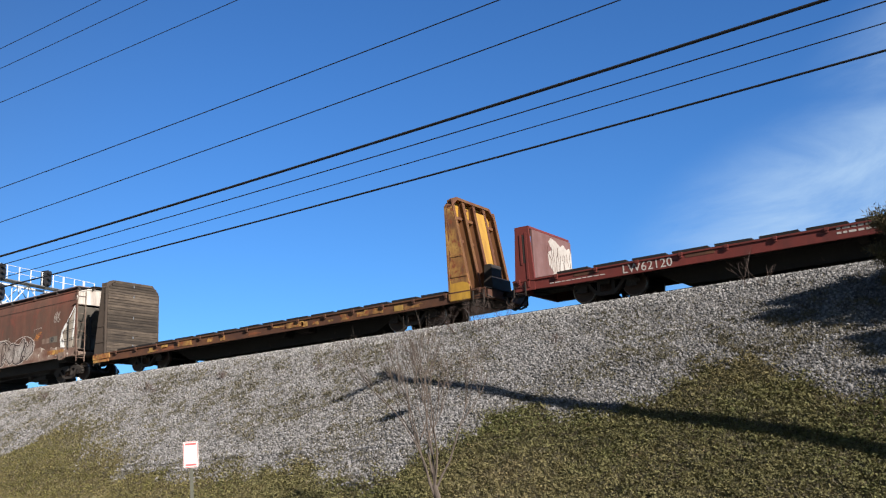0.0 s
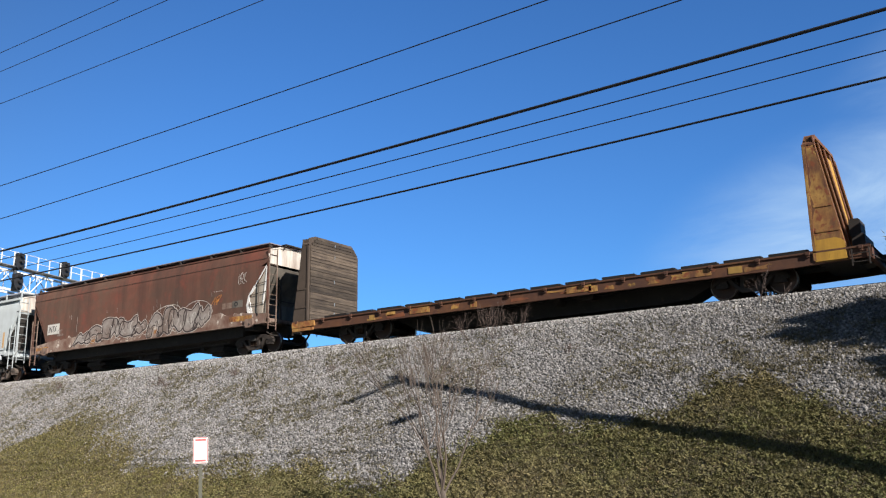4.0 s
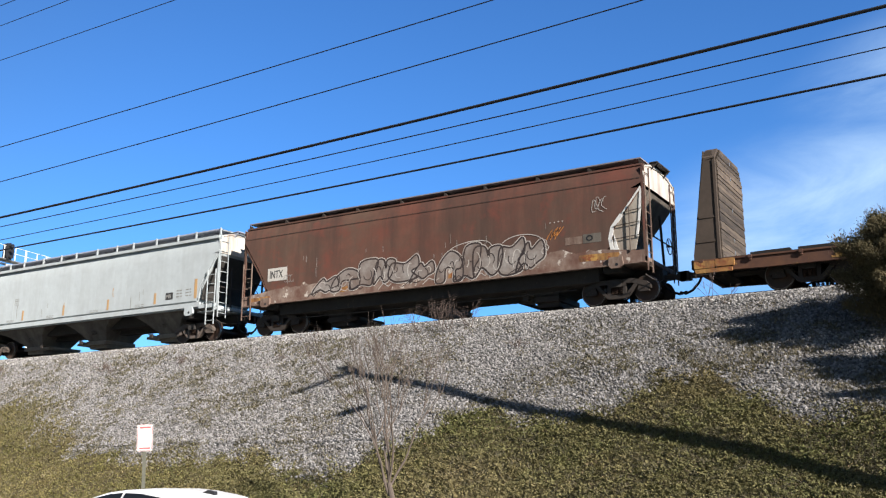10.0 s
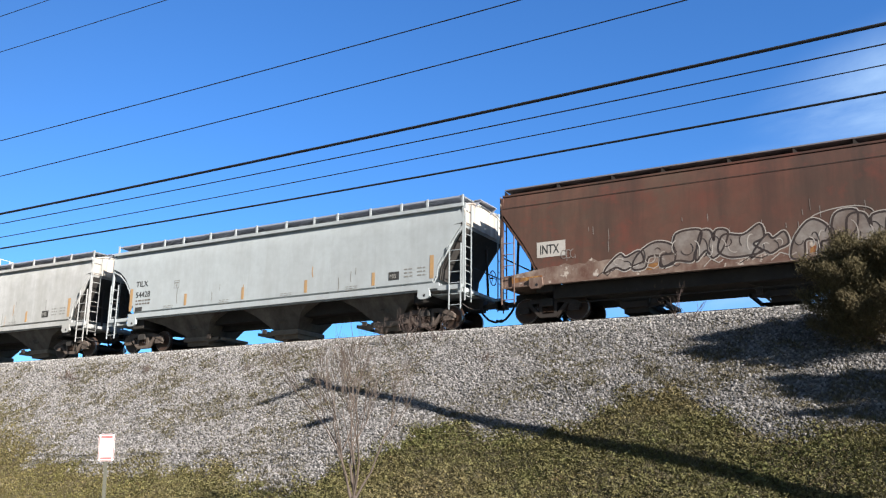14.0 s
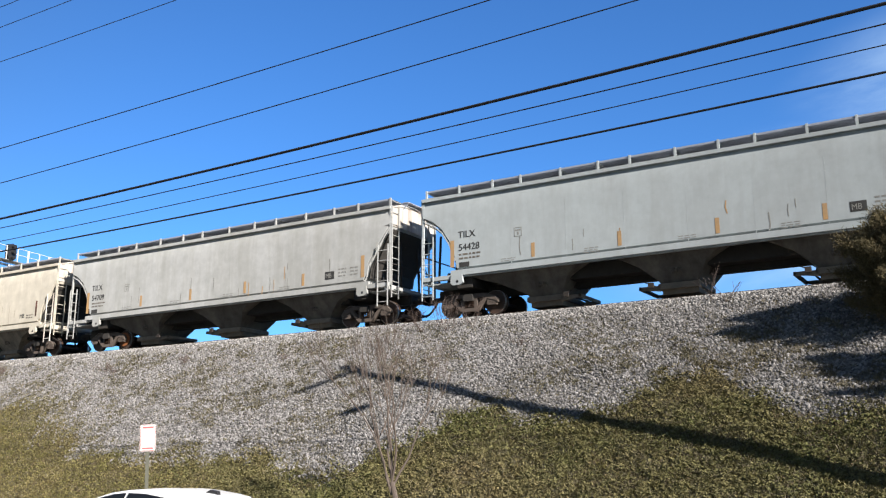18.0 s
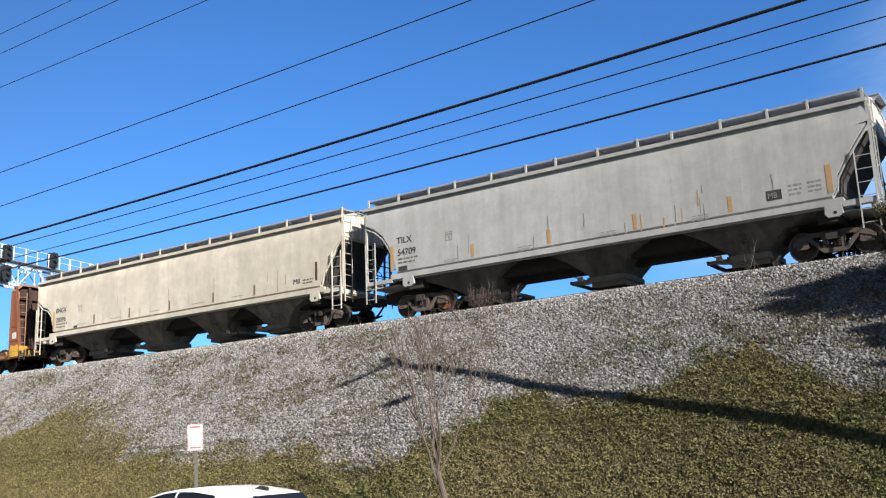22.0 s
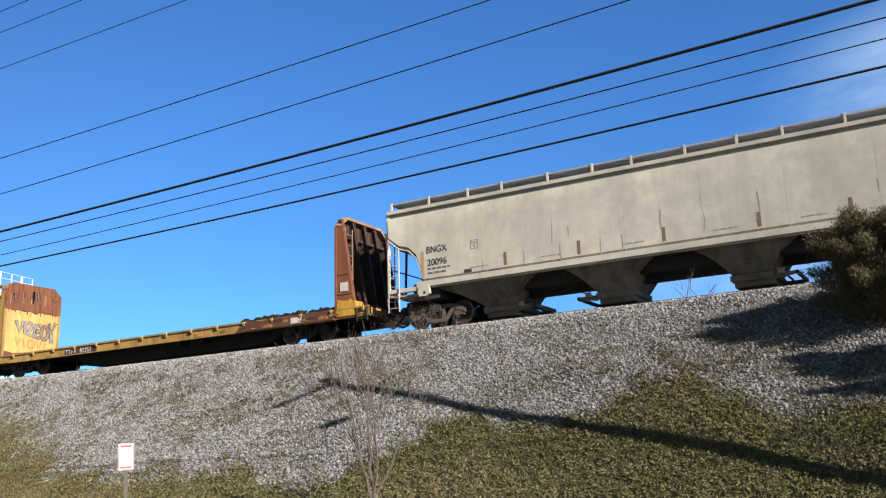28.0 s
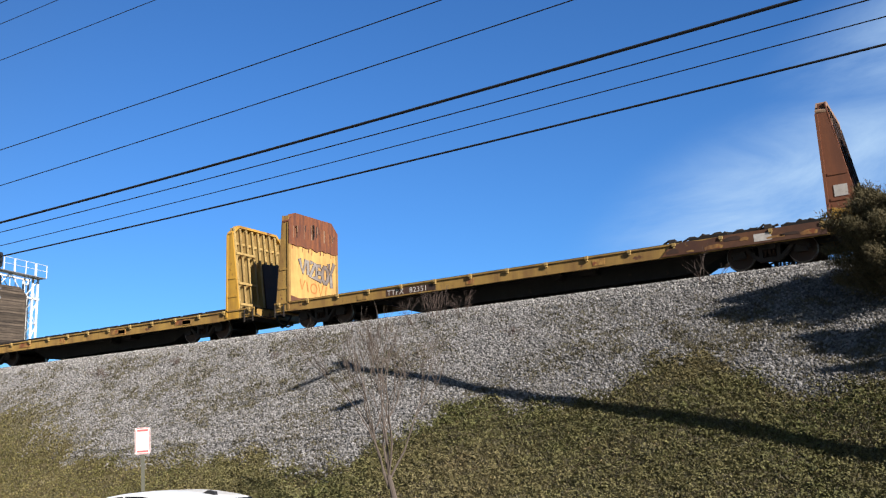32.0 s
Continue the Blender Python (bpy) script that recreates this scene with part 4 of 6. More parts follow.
        for yy in (-0.82, 0.82):
            prism(bm, [(x + k * half, 0.40), (x + k * reach, 0.40), (x + k * reach, 0.32), (x + k * half, 0.22)][::-k], yy - 0.04, yy + 0.04)
        box(bm, min(x + k * reach, x + k * (reach - 0.08)), max(x + k * reach, x + k * (reach - 0.08)), -0.86, 0.86, 0.30, 0.41)
        part("outlet_gate", bm, M["gate_steel"] if not rust else M["steel_dark"], bay, "steel sliding outlet gate")
        bm = bmesh.new()
        rod(bm, (x + k * (half + 0.25), -0.98, 0.42), (x + k * (half + 0.25), 0.98, 0.42), 0.035)
        box(bm, x + k * (half + 0.25) - 0.09, x + k * (half + 0.25) + 0.09, -1.04, -0.97, 0.33, 0.49)
        rod(bm, (x + k * (half + 0.25), -1.02, 0.42), (x + k * (half + 0.45), -1.02, 0.52), 0.02)
        part("gate_shaft", bm, M["steel_dark"], bay)
    for x in (trucks[0] - mid, trucks[1] - mid):
        add_truck(car, x, paint is M["grey_paint_dull"] and x < 0, "steel_dark" if rust else "frame_steel")
    # ends: platform, corner posts, ladders, braces, brake gear
    for s in (-1, 1):
        X = s * L
        bm = bmesh.new()
        box(bm, min(X, X - s * 0.22), max(X, X - s * 0.22), -1.55, 1.55, 1.14, 1.34, 0.02)
        box(bm, min(X, X - s * cut), max(X, X - s * cut), -1.25, 1.25, 1.16, 1.20)
        part("end_platform", bm, sill_mat, car)
        for y in (-1.5, 1.5):
            bm = bmesh.new()
            box(bm, X - 0.035, X + 0.035, y - 0.035, y + 0.035, 1.3, roof - 0.25)
            part("corner_post", bm, paint if not rust else M["rust_brown"], car)
            bm = bmesh.new()
            ribbon(bm, [(X - s * d, low - 0.01) for d, low in (slope_r if s > 0 else slope)[1:6]], 0.022, lambda a, b, k: (a, y * 1.02 + 0.02 * (2 * k - 1), b))
            part("slope_flange", bm, paint, car)
        # sheet toned dark for the shade the next car throws
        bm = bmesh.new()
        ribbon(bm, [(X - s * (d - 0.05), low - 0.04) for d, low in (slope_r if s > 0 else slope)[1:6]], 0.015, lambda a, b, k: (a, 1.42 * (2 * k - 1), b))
        part("slope_sheet", bm, M["bay_grey"] if rust else M["underside"], car, "dark sloping end sheet, its colour deepened for shade between cars")
        bm = bmesh.new()
        foot = (slope_r if s > 0 else slope)[0][1] + 0.04
        half_end = [(-1.47, foot), (-1.50, roof - 0.50), (-1.38, roof - 0.24), (-0.90, roof - 0.10), (0.0, roof - 0.03)]
        ring_end = half_end + [(-a, b) for a, b in reversed(half_end[:-1])]
        prism_x(bm, ring_end, min(X, X + s * 0.035), max(X, X + s * 0.035))
        part("end_sheet", bm, end_mat, car, "end sheet of the hopper, stained")
        bm = bmesh.new()
        pipe(bm, [(X + s * 0.05, a * 1.01, b + 0.01) for a, b in ring_end], 0.035, 6)
        part("end_rim", bm, end_mat, car)
        lx = X - s * 0.03
        if not (rust and s > 0):
            add_ladder(car, lx - (0.45 if s > 0 else 0), -1.62, 0.55, 2.85, "x", M["grime"] if rust else M["white_weathered"] if paint is M["tan_paint"] else paint, 6)
        add_ladder(car, X + s * 0.07, -1.5, 0.85, roof - 0.2, "y", paint if not rust else M["grime"], 8)
        add_ladder(car, X + s * 0.07, 1.05, 0.85, roof - 0.2, "y", paint if not rust else M["grime"], 8)
        bm = bmesh.new()
        for y in (-0.6, 0.6):
            rod(bm, (X - s * 0.1, y, 1.3), (X - s * 0.18, y, 3.1), 0.045, seg=6)
        rod(bm, (X - s * 0.05, -1.45, 2.15), (X - s * 0.05, 1.45, 2.15), 0.025, seg=5)
        part("end_frame", bm, M["steel_dark"], car)
        add_coupler(car, X, s)
        bm = bmesh.new()
        box(bm, min(X, X + s * 0.28), max(X, X + s * 0.28), -0.75, 0.55, roof + 0.05, roof + 0.08)
        for yy in (-0.7, 0.5):
            prism(bm, [(X, roof + 0.05), (X + s * 0.28, roof + 0.05), (X, roof - 0.22)][::s], yy - 0.02, yy + 0.02)
        part("end_crossover", bm, M["steel_dark"] if rust else M["walk_grating"], car)
    bm = bmesh.new()
    X = L + 0.02
    rod(bm, (X, 0.55, 2.0), (X + 0.1, 0.55, 2.0), 0.03)
    pipe(bm, [(X + 0.1, b, c) for b, c in blob(0.55, 2.0, 0.27, 0.27, 16)], 0.016, 5)
    for k in range(3):
        a0 = 2 * math.pi * k / 3
        rod(bm, (X + 0.1, 0.55, 2.0), (X + 0.1, 0.55 + 0.27 * math.cos(a0), 2.0 + 0.27 * math.sin(a0)), 0.012, seg=5)
    part("brake_wheel", bm, M["steel_dark"], car, "round handbrake wheel")
    bm = bmesh.new()
    disc(bm, (-L + 0.95, 1.62), 0.17, -0.7, 0.1, 14)
    box(bm, -L + 0.7, -L + 1.2, -1.0, -0.75, 1.2, 1.6, 0.03)
    part("brake_cylinder", bm, M["steel_dark"], car)
    # jacking pads and side marks
    for x in (trucks[0] - mid, trucks[1] - mid):
        bm = bmesh.new()
        k = 1 if x > 0 else -1
        prism(bm, [(x + 0.2 * k - 0.22, 1.36), (x + 0.2 * k + 0.22, 1.36), (x + 0.2 * k + 0.26, 1.08), (x + 0.2 * k + 0.12, 1.0), (x + 0.2 * k - 0.16, 1.0), (x + 0.2 * k - 0.24, 1.1)], -1.64, -1.54)
        pad = part("jacking_pad", bm, sill_mat, car)
        bm = bmesh.new()
        disc(bm, (x + 0.2 * k + 0.04, 1.12), 0.05, -1.645, -1.60, 10)
        part("pad_hole", bm, M["black_paint"], pad)
    return car, mid, L


def decal(car, name, x0, x1, z0, z1, mat, y=-1.5535):
    bm = bmesh.new()
    box(bm, x0, x1, y - 0.003, y + 0.001, z0, z1)
    return part(name, bm, mat, car)


def small_print(car, x, z, width, lines, mat, h=0.05, gap=0.12, y=-1.5535):
    for i in range(lines):
        k, px = 0, x
        while px < x + width * (1 - 0.15 * (i % 2)):
            step = random.uniform(0.08, 0.22)
            decal(car, "small_print", px, min(px + step, x + width), z - i * gap, z - i * gap + h, mat, y)
            px += step + 0.05


def scrawl(car, name, pts, r, mat, y=-1.556):
    """A sprayed line on the side that faces -y, through points (x, z)."""
    bm = bmesh.new()
    ribbon(bm, pts, r, lambda a, b, k: (a, y - 0.003 * k, b))
    return part(name, bm, mat, car)


def blob(cx, cz, rx, rz, seg=14, a0=0.0, a1=360.0, wob=0.0):
    out = []
    for i in range(seg + 1):
        a = radians(a0 + (a1 - a0) * i / seg)
        k = 1 + wob * math.sin(3 * a + cx * 5)
        out.append((cx + rx * k * math.cos(a), cz + rz * k * math.sin(a)))
    return out


def route_card(car, x, z):
    bm = bmesh.new()
    for a, b, c, d in ((0, 0.28, 0, 0.014), (0, 0.28, 0.30, 0.314), (0, 0.014, 0, 0.314), (0.266, 0.28, 0, 0.314), (0.04, 0.24, 0.20, 0.24), (0.12, 0.17, 0.06, 0.15)):
        box(bm, x + a, x + b, -1.557, -1.5525, z + c, z + d)
    part("route_card_frame", bm, M["faint_print"], car)


def make_grey_hopper(number, s_left, s_right, bays, trucks, dull):
    car, mid, L = hopper_car("covered_hopper", "pale grey covered hopper car with %s rust streaks and black lettering" % ("dull" if dull else "light"),
                             s_left, s_right, bays, trucks, M["grey_paint_dull" if dull else "grey_paint"],
                             M["grey_paint_dull" if dull else "grey_paint"], M["white_weathered"], 14, 4.52, tall_cut=True)
    x0 = -L + 1.48
    lettering("reporting_mark", "TILX", 0.34, x0, -1.556, 2.68, M["letter_black"], car, "black stencilled letters", bold=0.0035)
    lettering("car_number", number, 0.34, x0 + 0.02, -1.556, 2.22, M["letter_black"], car, "black stencilled digits", bold=0.0035)
    small_print(car, x0 + 0.04, 2.05, 0.9, 2, M["bay_grey"], 0.06, 0.14)
    decal(car, "stencil_block", x0 + 0.05, x0 + 0.45, 1.62, 1.80, M["letter_black"])
    decal(car, "orange_mark", x0 - 0.32, x0 - 0.16, 1.66, 2.62, M["decal_orange"])
    for i, x in enumerate((-4.3, -1.25, 1.85, 4.9)):
        decal(car, "orange_mark", x, x + 0.13, 1.68, 2.16, M["decal_orange"])
        small_print(car, x - 1.15, 1.72, 0.55, 2 + i % 2, M["faint_print"], 0.025, 0.07)
    decal(car, "orange_mark", L - 1.30, L - 1.14, 1.72, 2.55, M["decal_orange"])
    decal(car, "stencil_block", L - 3.0, L - 2.56, 1.80, 2.10, M["letter_black"])
    lettering("stencil_mark", "MB", 0.24, L - 2.97, -1.559, 1.86, M["faint_print"], car, "small pale stencil on a black block", wide=0.9)
    for k in range(2):
        small_print(car, L - 2.35 + 0.55 * k, 2.12, 0.36, 3, M["faint_print"], 0.05, 0.13)
    route_card(car, -L + 3.7, 2.45)
    rag = random.Random(6 if dull else 16)
    # old dents and stained runs low on the side
    for k in range(16 if dull else 8):
        x, z = rag.uniform(-5.5, 6.5), rag.uniform(1.85, 2.7)
        n = rag.uniform(0.25, 0.8)
        scrawl(car, "rust_run", [(x, z), (x + rag.uniform(-0.03, 0.03), z - n * 0.5), (x + rag.uniform(-0.02, 0.02), max(1.56, z - n))], rag.uniform(0.008, 0.02), M["decal_orange" if k % 5 == 0 else "faint_print"], -1.5525)
    return car


def make_train():
    # rusty brown hopper with sprayed tags
    car, mid, L = hopper_car("covered_hopper", "rusty brown covered hopper car with white sprayed tags along its side", -29.3, -12.45,
                             (-25.0, -20.5, -16.2), (-27.85, -13.9 + 0.3), M["rust_brown"], M["grime"], M["white_weathered"], 10, 4.50, rust=True)
    decal(car, "number_board", -L + 1.28, -L + 2.28, 2.02, 2.54, M["board_white"])
    lettering("reporting_mark", "INTX", 0.44, -L + 1.38, -1.5585, 2.13, M["letter_black"], car, "black letters on a white board", bold=0.006, wide=0.66)
    bm = bmesh.new()
    rag = random.Random(4)
    top = [(L - 1.4 - (2 * L - 3.2) * k / 60, 1.72 + rag.uniform(-0.10, 0.12)) for k in range(61)]
    prism(bm, [(-L + 0.1, 1.14), (L - 0.1, 1.14), (L - 0.1, 1.5)] + top + [(-L + 0.1, 1.5)], -1.5555, -1.5525)
    part("worn_lower_strip", bm, M["worn_paint"], car, "scuffed pale strip above the sill")
    for x, z, a, b in ((-L + 0.35, 1.26, 1.1, 0.2), (-3.75, 1.28, 0.7, 0.2), (-1.0, 1.5, 0.6, 0.14), (1.3, 1.34, 0.5, 0.2), (3.5, 1.3, 0.75, 0.26), (L - 2.2, 1.32, 1.3, 0.22)):
        bm = bmesh.new()
        prism(bm, [(x + a * u + rag.uniform(-0.05, 0.05), z + b * v + rag.uniform(-0.04, 0.04)) for u, v in ((0, 0), (0.5, 0.05), (1, 0), (1.03, 0.5), (1, 1), (0.55, 0.92), (0, 1), (-0.03, 0.5))], -1.5575, -1.5545)
        part("yellow_patch", bm, M["yellow_mottled"], car)
    decal(car, "upper_seam", -L + 0.05, L - 0.05, 3.86, 3.875, M["steel_dark"], -1.546)
    decal(car, "patched_panel", 5.75, 6.35, 1.95, 2.2, M["grime"])
    decal(car, "patched_panel", 6.37, 7.0, 1.94, 2.24, M["bay_grey"])
    scrawl(car, "tag_scribble", blob(6.6, 2.1, 0.1, 0.08, 9), 0.025, M["black_paint"], -1.557)
    # white gusset beside the sloping end, with grab irons across it
    bm = bmesh.new()
    prism(bm, [(L - 0.06, 3.52), (L - 0.80, 2.60), (L - 1.06, 2.20), (L - 1.10, 1.56), (L - 0.30, 1.56), (L - 0.16, 2.2)], -1.512, -1.48)
    gus = part("end_gusset", bm, M["gusset_grey"], car, "dirty pale gusset plate at the end")
    bm = bmesh.new()
    ribbon(bm, [(L - 0.72, 2.74), (L - 1.04, 2.36), (L - 1.13, 2.0), (L - 1.06, 1.56)], 0.062, lambda a, b, k: (a, -1.552 + 0.03 * k, b))
    ribbon(bm, [(L - 0.05, 3.56), (L - 0.76, 2.68)], 0.03, lambda a, b, k: (a, -1.556 + 0.03 * k, b))
    prism(bm, [(L - 1.00, 2.12), (L - 0.84, 1.56), (L - 1.00, 1.56)], -1.535, -1.505)
    ribbon(bm, [(L - 0.06, 3.50), (L - 0.14, 2.6), (L - 0.24, 1.95)], 0.035, lambda a, b, k: (a, -1.535 + 0.025 * k, b))
    part("gusset_edge", bm, M["white_paint"], gus, "white painted edge of the gusset")
    for z in (1.95, 2.38, 2.8):
        bm = bmesh.new()
        rod(bm, (L - 1.05 + max(0, z - 2.3) * 0.8, -1.57, z), (L - 0.05, -1.57, z + 0.06), 0.014, seg=5)
        part("grab_iron", bm, M["steel_dark"], gus)
    bm = bmesh.new()
    box(bm, L - 0.47, L - 0.44, -1.60, -1.57, 1.5, 3.0)
    part("grab_post", bm, M["frame_steel"], gus)

    # bubbly outlined tag letters in two groups
    shapes = (((0, 0.0), (0.1, 0.42), (0.42, 0.95), (0.58, 0.72), (0.95, 0.98), (1.08, 0.5), (0.8, 0.28), (0.55, 0.12), (0.3, 0.3)),
              ((0, 0.02), (0.08, 0.55), (0.5, 1.0), (0.95, 0.72), (1.02, 0.1), (0.72, 0.0), (0.66, 0.38), (0.4, 0.42), (0.32, 0.0)),
              ((-0.05, 0.32), (0.2, 0.4), (0.32, 0.98), (0.92, 1.02), (0.96, 0.62), (0.78, 0.35), (0.72, 0.02), (0.35, 0.12), (0.0, 0.0)),
              ((0, 0.02), (0.02, 0.95), (0.4, 1.0), (0.55, 0.62), (0.62, 0.95), (1.02, 0.9), (0.92, 0.3), (0.6, 0.05), (0.3, 0.3)),
              ((0, 0.3), (0.12, 0.82), (0.6, 0.78), (1.0, 1.05), (1.1, 0.62), (0.85, 0.4), (1.05, 0.12), (0.5, 0.0), (0.15, 0.05)))

    def rounded(pts, n=5):
        out = []
        m = len(pts)
        for i in range(m):
            p0, p1, p2, p3 = (Vector(pts[(i + k) % m]) for k in (-1, 0, 1, 2))
            for k in range(n):
                t = k / n
                out.append(tuple(0.5 * (2 * p1 + (p2 - p0) * t + (2 * p0 - 5 * p1 + 4 * p2 - p3) * t * t + (3 * p1 - p0 - 3 * p2 + p3) * t ** 3)))
        return out
    rng = random.Random(12)
    x = -4.85
    for k in range(11):
        big = k > 5
        wd = (1.15, 1.25, 1.2, 0.85, 1.2, 0.9)[k] if not big else rng.uniform(0.9, 1.1)
        ht = (1.08 + 0.1 * (k % 2)) if big else (0.62, 0.80, 0.98, 0.92, 0.86, 0.7)[k]
        z0 = 1.20 if big else (1.28, 1.34, 1.36, 1.38, 1.40, 1.32)[k]
        lean = rng.uniform(-0.05, 0.16)
        ring = rounded([(x + wd * u + lean * v + rng.uniform(-0.03, 0.03), z0 + ht * v + rng.uniform(-0.03, 0.03)) for u, v in shapes[k % 5]])
        lift = 0.0012 * (k % 3)
        scrawl(car, "tag_halo", ring + ring[:1], 0.062, M["spray_white"], -1.5555 - lift * 0.3)
        bm = bmesh.new()
        prism(bm, ring, -1.5598 - lift, -1.5562)
        part("tag_fill", bm, M["spray_grey"], car)
        scrawl(car, "tag_outline", ring + ring[:1], 0.030, M["spray_dark"], -1.5602 - lift)
        c = (x + wd * 0.5 + lean * 0.5, z0 + ht * 0.45)
        for q in range(4):
            a0 = rng.uniform(0, 360)
            scrawl(car, "tag_stroke", blob(c[0] + wd * (q - 1.5) * 0.2, c[1] + rng.uniform(-0.12, 0.12) * ht, wd * rng.uniform(0.08, 0.2), ht * rng.uniform(0.15, 0.32), 10, a0, a0 + rng.uniform(90, 230)), 0.014,
                   M["spray_white"] if q % 2 else M["spray_dark"], -1.5612 - lift)
        x += wd * 0.80 + (0.35 if k == 5 else 0)
    # thin sweeps between the sill and the letters
    for k in range(9):
        x, w_ = -4.9 + 1.05 * k + rng.uniform(-0.2, 0.2), rng.uniform(0.3, 0.7)
        scrawl(car, "tag_stroke", [(x, 1.18 + rng.uniform(0, 0.08)), (x + w_ * 0.5, 1.32 + rng.uniform(0, 0.1)), (x + w_, 1.2 + rng.uniform(0, 0.1)), (x + w_ * 1.3, 1.36)], 0.016, M["spray_white" if k % 2 else "spray_dark"], -1.5588)
    for k in range(26):
        x = rng.uniform(-6.8, 5.2)
        z = rng.uniform(1.9, 2.9)
        scrawl(car, "paint_run", [(x, z), (x + 0.01, z - rng.uniform(0.12, 0.4))], 0.009, M["spray_grey"], -1.5535)
    scrawl(car, "tag_cloud_line", blob(2.2, 2.25, 0.85, 0.28, 20, 10, 170, 0.05), 0.014, M["spray_white"], -1.5592)
    scrawl(car, "tag_cloud_line", blob(4.15, 2.1, 0.85, 0.42, 14, -20, 150, 0.0), 0.014, M["spray_white"], -1.5593)
    for a0, b0 in ((5.0, 2.15), (5.06, 1.96), (4.98, 1.86)):
        scrawl(car, "tag_scribble", blob(a0, b0, 0.09, 0.10, 9), 0.012, M["spray_white"], -1.5592)
    for k in range(3):
        scrawl(car, "tag_scribble", [(5.05 + 0.16 * k, 2.2), (5.3 + 0.12 * k, 2.55), (5.25 + 0.1 * k, 2.3), (5.5 + 0.1 * k, 2.6)], 0.012, M["spray_orange"], -1.5592)
    for k in range(4):
        scrawl(car, "tag_scribble", [(5.2 + 0.15 * k, 2.78), (5.24 + 0.15 * k, 2.79)], 0.015, M["letter_white"], -1.5592)
    for k in range(4):
        scrawl(car, "tag_scribble", blob(L - 1.62 + 0.12 * k, 3.12 + 0.08 * (k % 2), 0.10, 0.2, 9, 20 * k, 300, 0.2), 0.010, M["spray_white"], -1.5592)
    for k in range(3):
        scrawl(car, "tag_scribble", blob(-6.2 + 0.16 * k, 2.05, 0.1, 0.14, 8, 40 * k, 320), 0.012, M["spray_grey"], -1.5592)
    # grey and tan hoppers
    make_grey_hopper("54428", -48.05, -30.8, (-43.6, -39.0, -34.3), (-46.4, -32.5), False)
    make_grey_hopper("54709", -67.6, -49.5, (-63.0, -58.1, -53.4), (-65.4, -50.9), True)
    car, mid, L = hopper_car("covered_hopper", "cream tan covered hopper car with dusty streaks and black lettering", -89.1, -68.8,
                             (-85.0, -80.9, -76.6, -73.0), (-87.4, -70.4), M["tan_paint"], M["tan_paint"], M["white_weathered"], 14, 4.52)
    lettering("reporting_mark", "BNGX", 0.34, -L + 1.60, -1.556, 2.52, M["letter_black"], car, "black stencilled letters", bold=0.0035, wide=0.9)
    lettering("car_number", "20096", 0.34, -L + 1.63, -1.556, 2.06, M["letter_black"], car, "black stencilled digits", bold=0.0035, wide=0.95)
    small_print(car, -L + 1.65, 1.92, 0.9, 2, M["bay_grey"], 0.06, 0.15)
    decal(car, "brown_mark", -L + 1.38, -L + 1.5, 1.66, 2.6, M["decal_orange"])
    decal(car, "stencil_block", -L + 3.1, -L + 3.4, 1.62, 1.74, M["letter_black"])
    rag = random.Random(31)
    for k in range(14):
        x, z = rag.uniform(-6.5, 8.0), rag.uniform(1.9, 2.9)
        n = rag.uniform(0.25, 0.9)
        scrawl(car, "rust_run", [(x, z), (x + rag.uniform(-0.03, 0.03), z - n * 0.5), (x + rag.uniform(-0.02, 0.02), max(1.56, z - n))], rag.uniform(0.008, 0.02), M["faint_tan"], -1.5525)
    for x in (-5.5, -2.85, -0.05, 2.8, 5.3):
        decal(car, "brown_mark", x, x + 0.10, 1.68, 2.12, M["brown_print"])
        small_print(car, x - 1.3, 1.76, 0.7, 1, M["faint_print"], 0.03, 0.08)
    route_card(car, -L + 3.4, 2.42)
    decal(car, "brown_mark", L - 1.42, L - 1.30, 1.85, 2.6, M["rust_brown"])
    lettering("stencil_mark", "MB", 0.28, L - 2.6, -1.556, 1.85, M["letter_black"], car, "small black stencil")
    small_print(car, L - 2.08, 1.92, 0.55, 2, M["bay_grey"], 0.05, 0.12)
    # flat cars
    red_flat()
    bulkhead_flat("weathered yellow bulkhead flat car with a plank-faced end wall", -10.95, 10.9, (-7.75, 7.4), "yellow_rusted", "old_plank", "yellow_mottled", False)
    bulkhead_flat("yellow bulkhead flat car with a sprayed and rusted end wall", -111.95, -90.0, (-110.0, -93.3), "yellow_dull", "yellow_paint", "brown_paint", True)
    bulkhead_flat("long yellow bulkhead flat car with ribbed and planked end walls", -132.9, -113.0, (-130.4, -116.3), "yellow_dull", "old_plank", "yellow_paint", False, True)


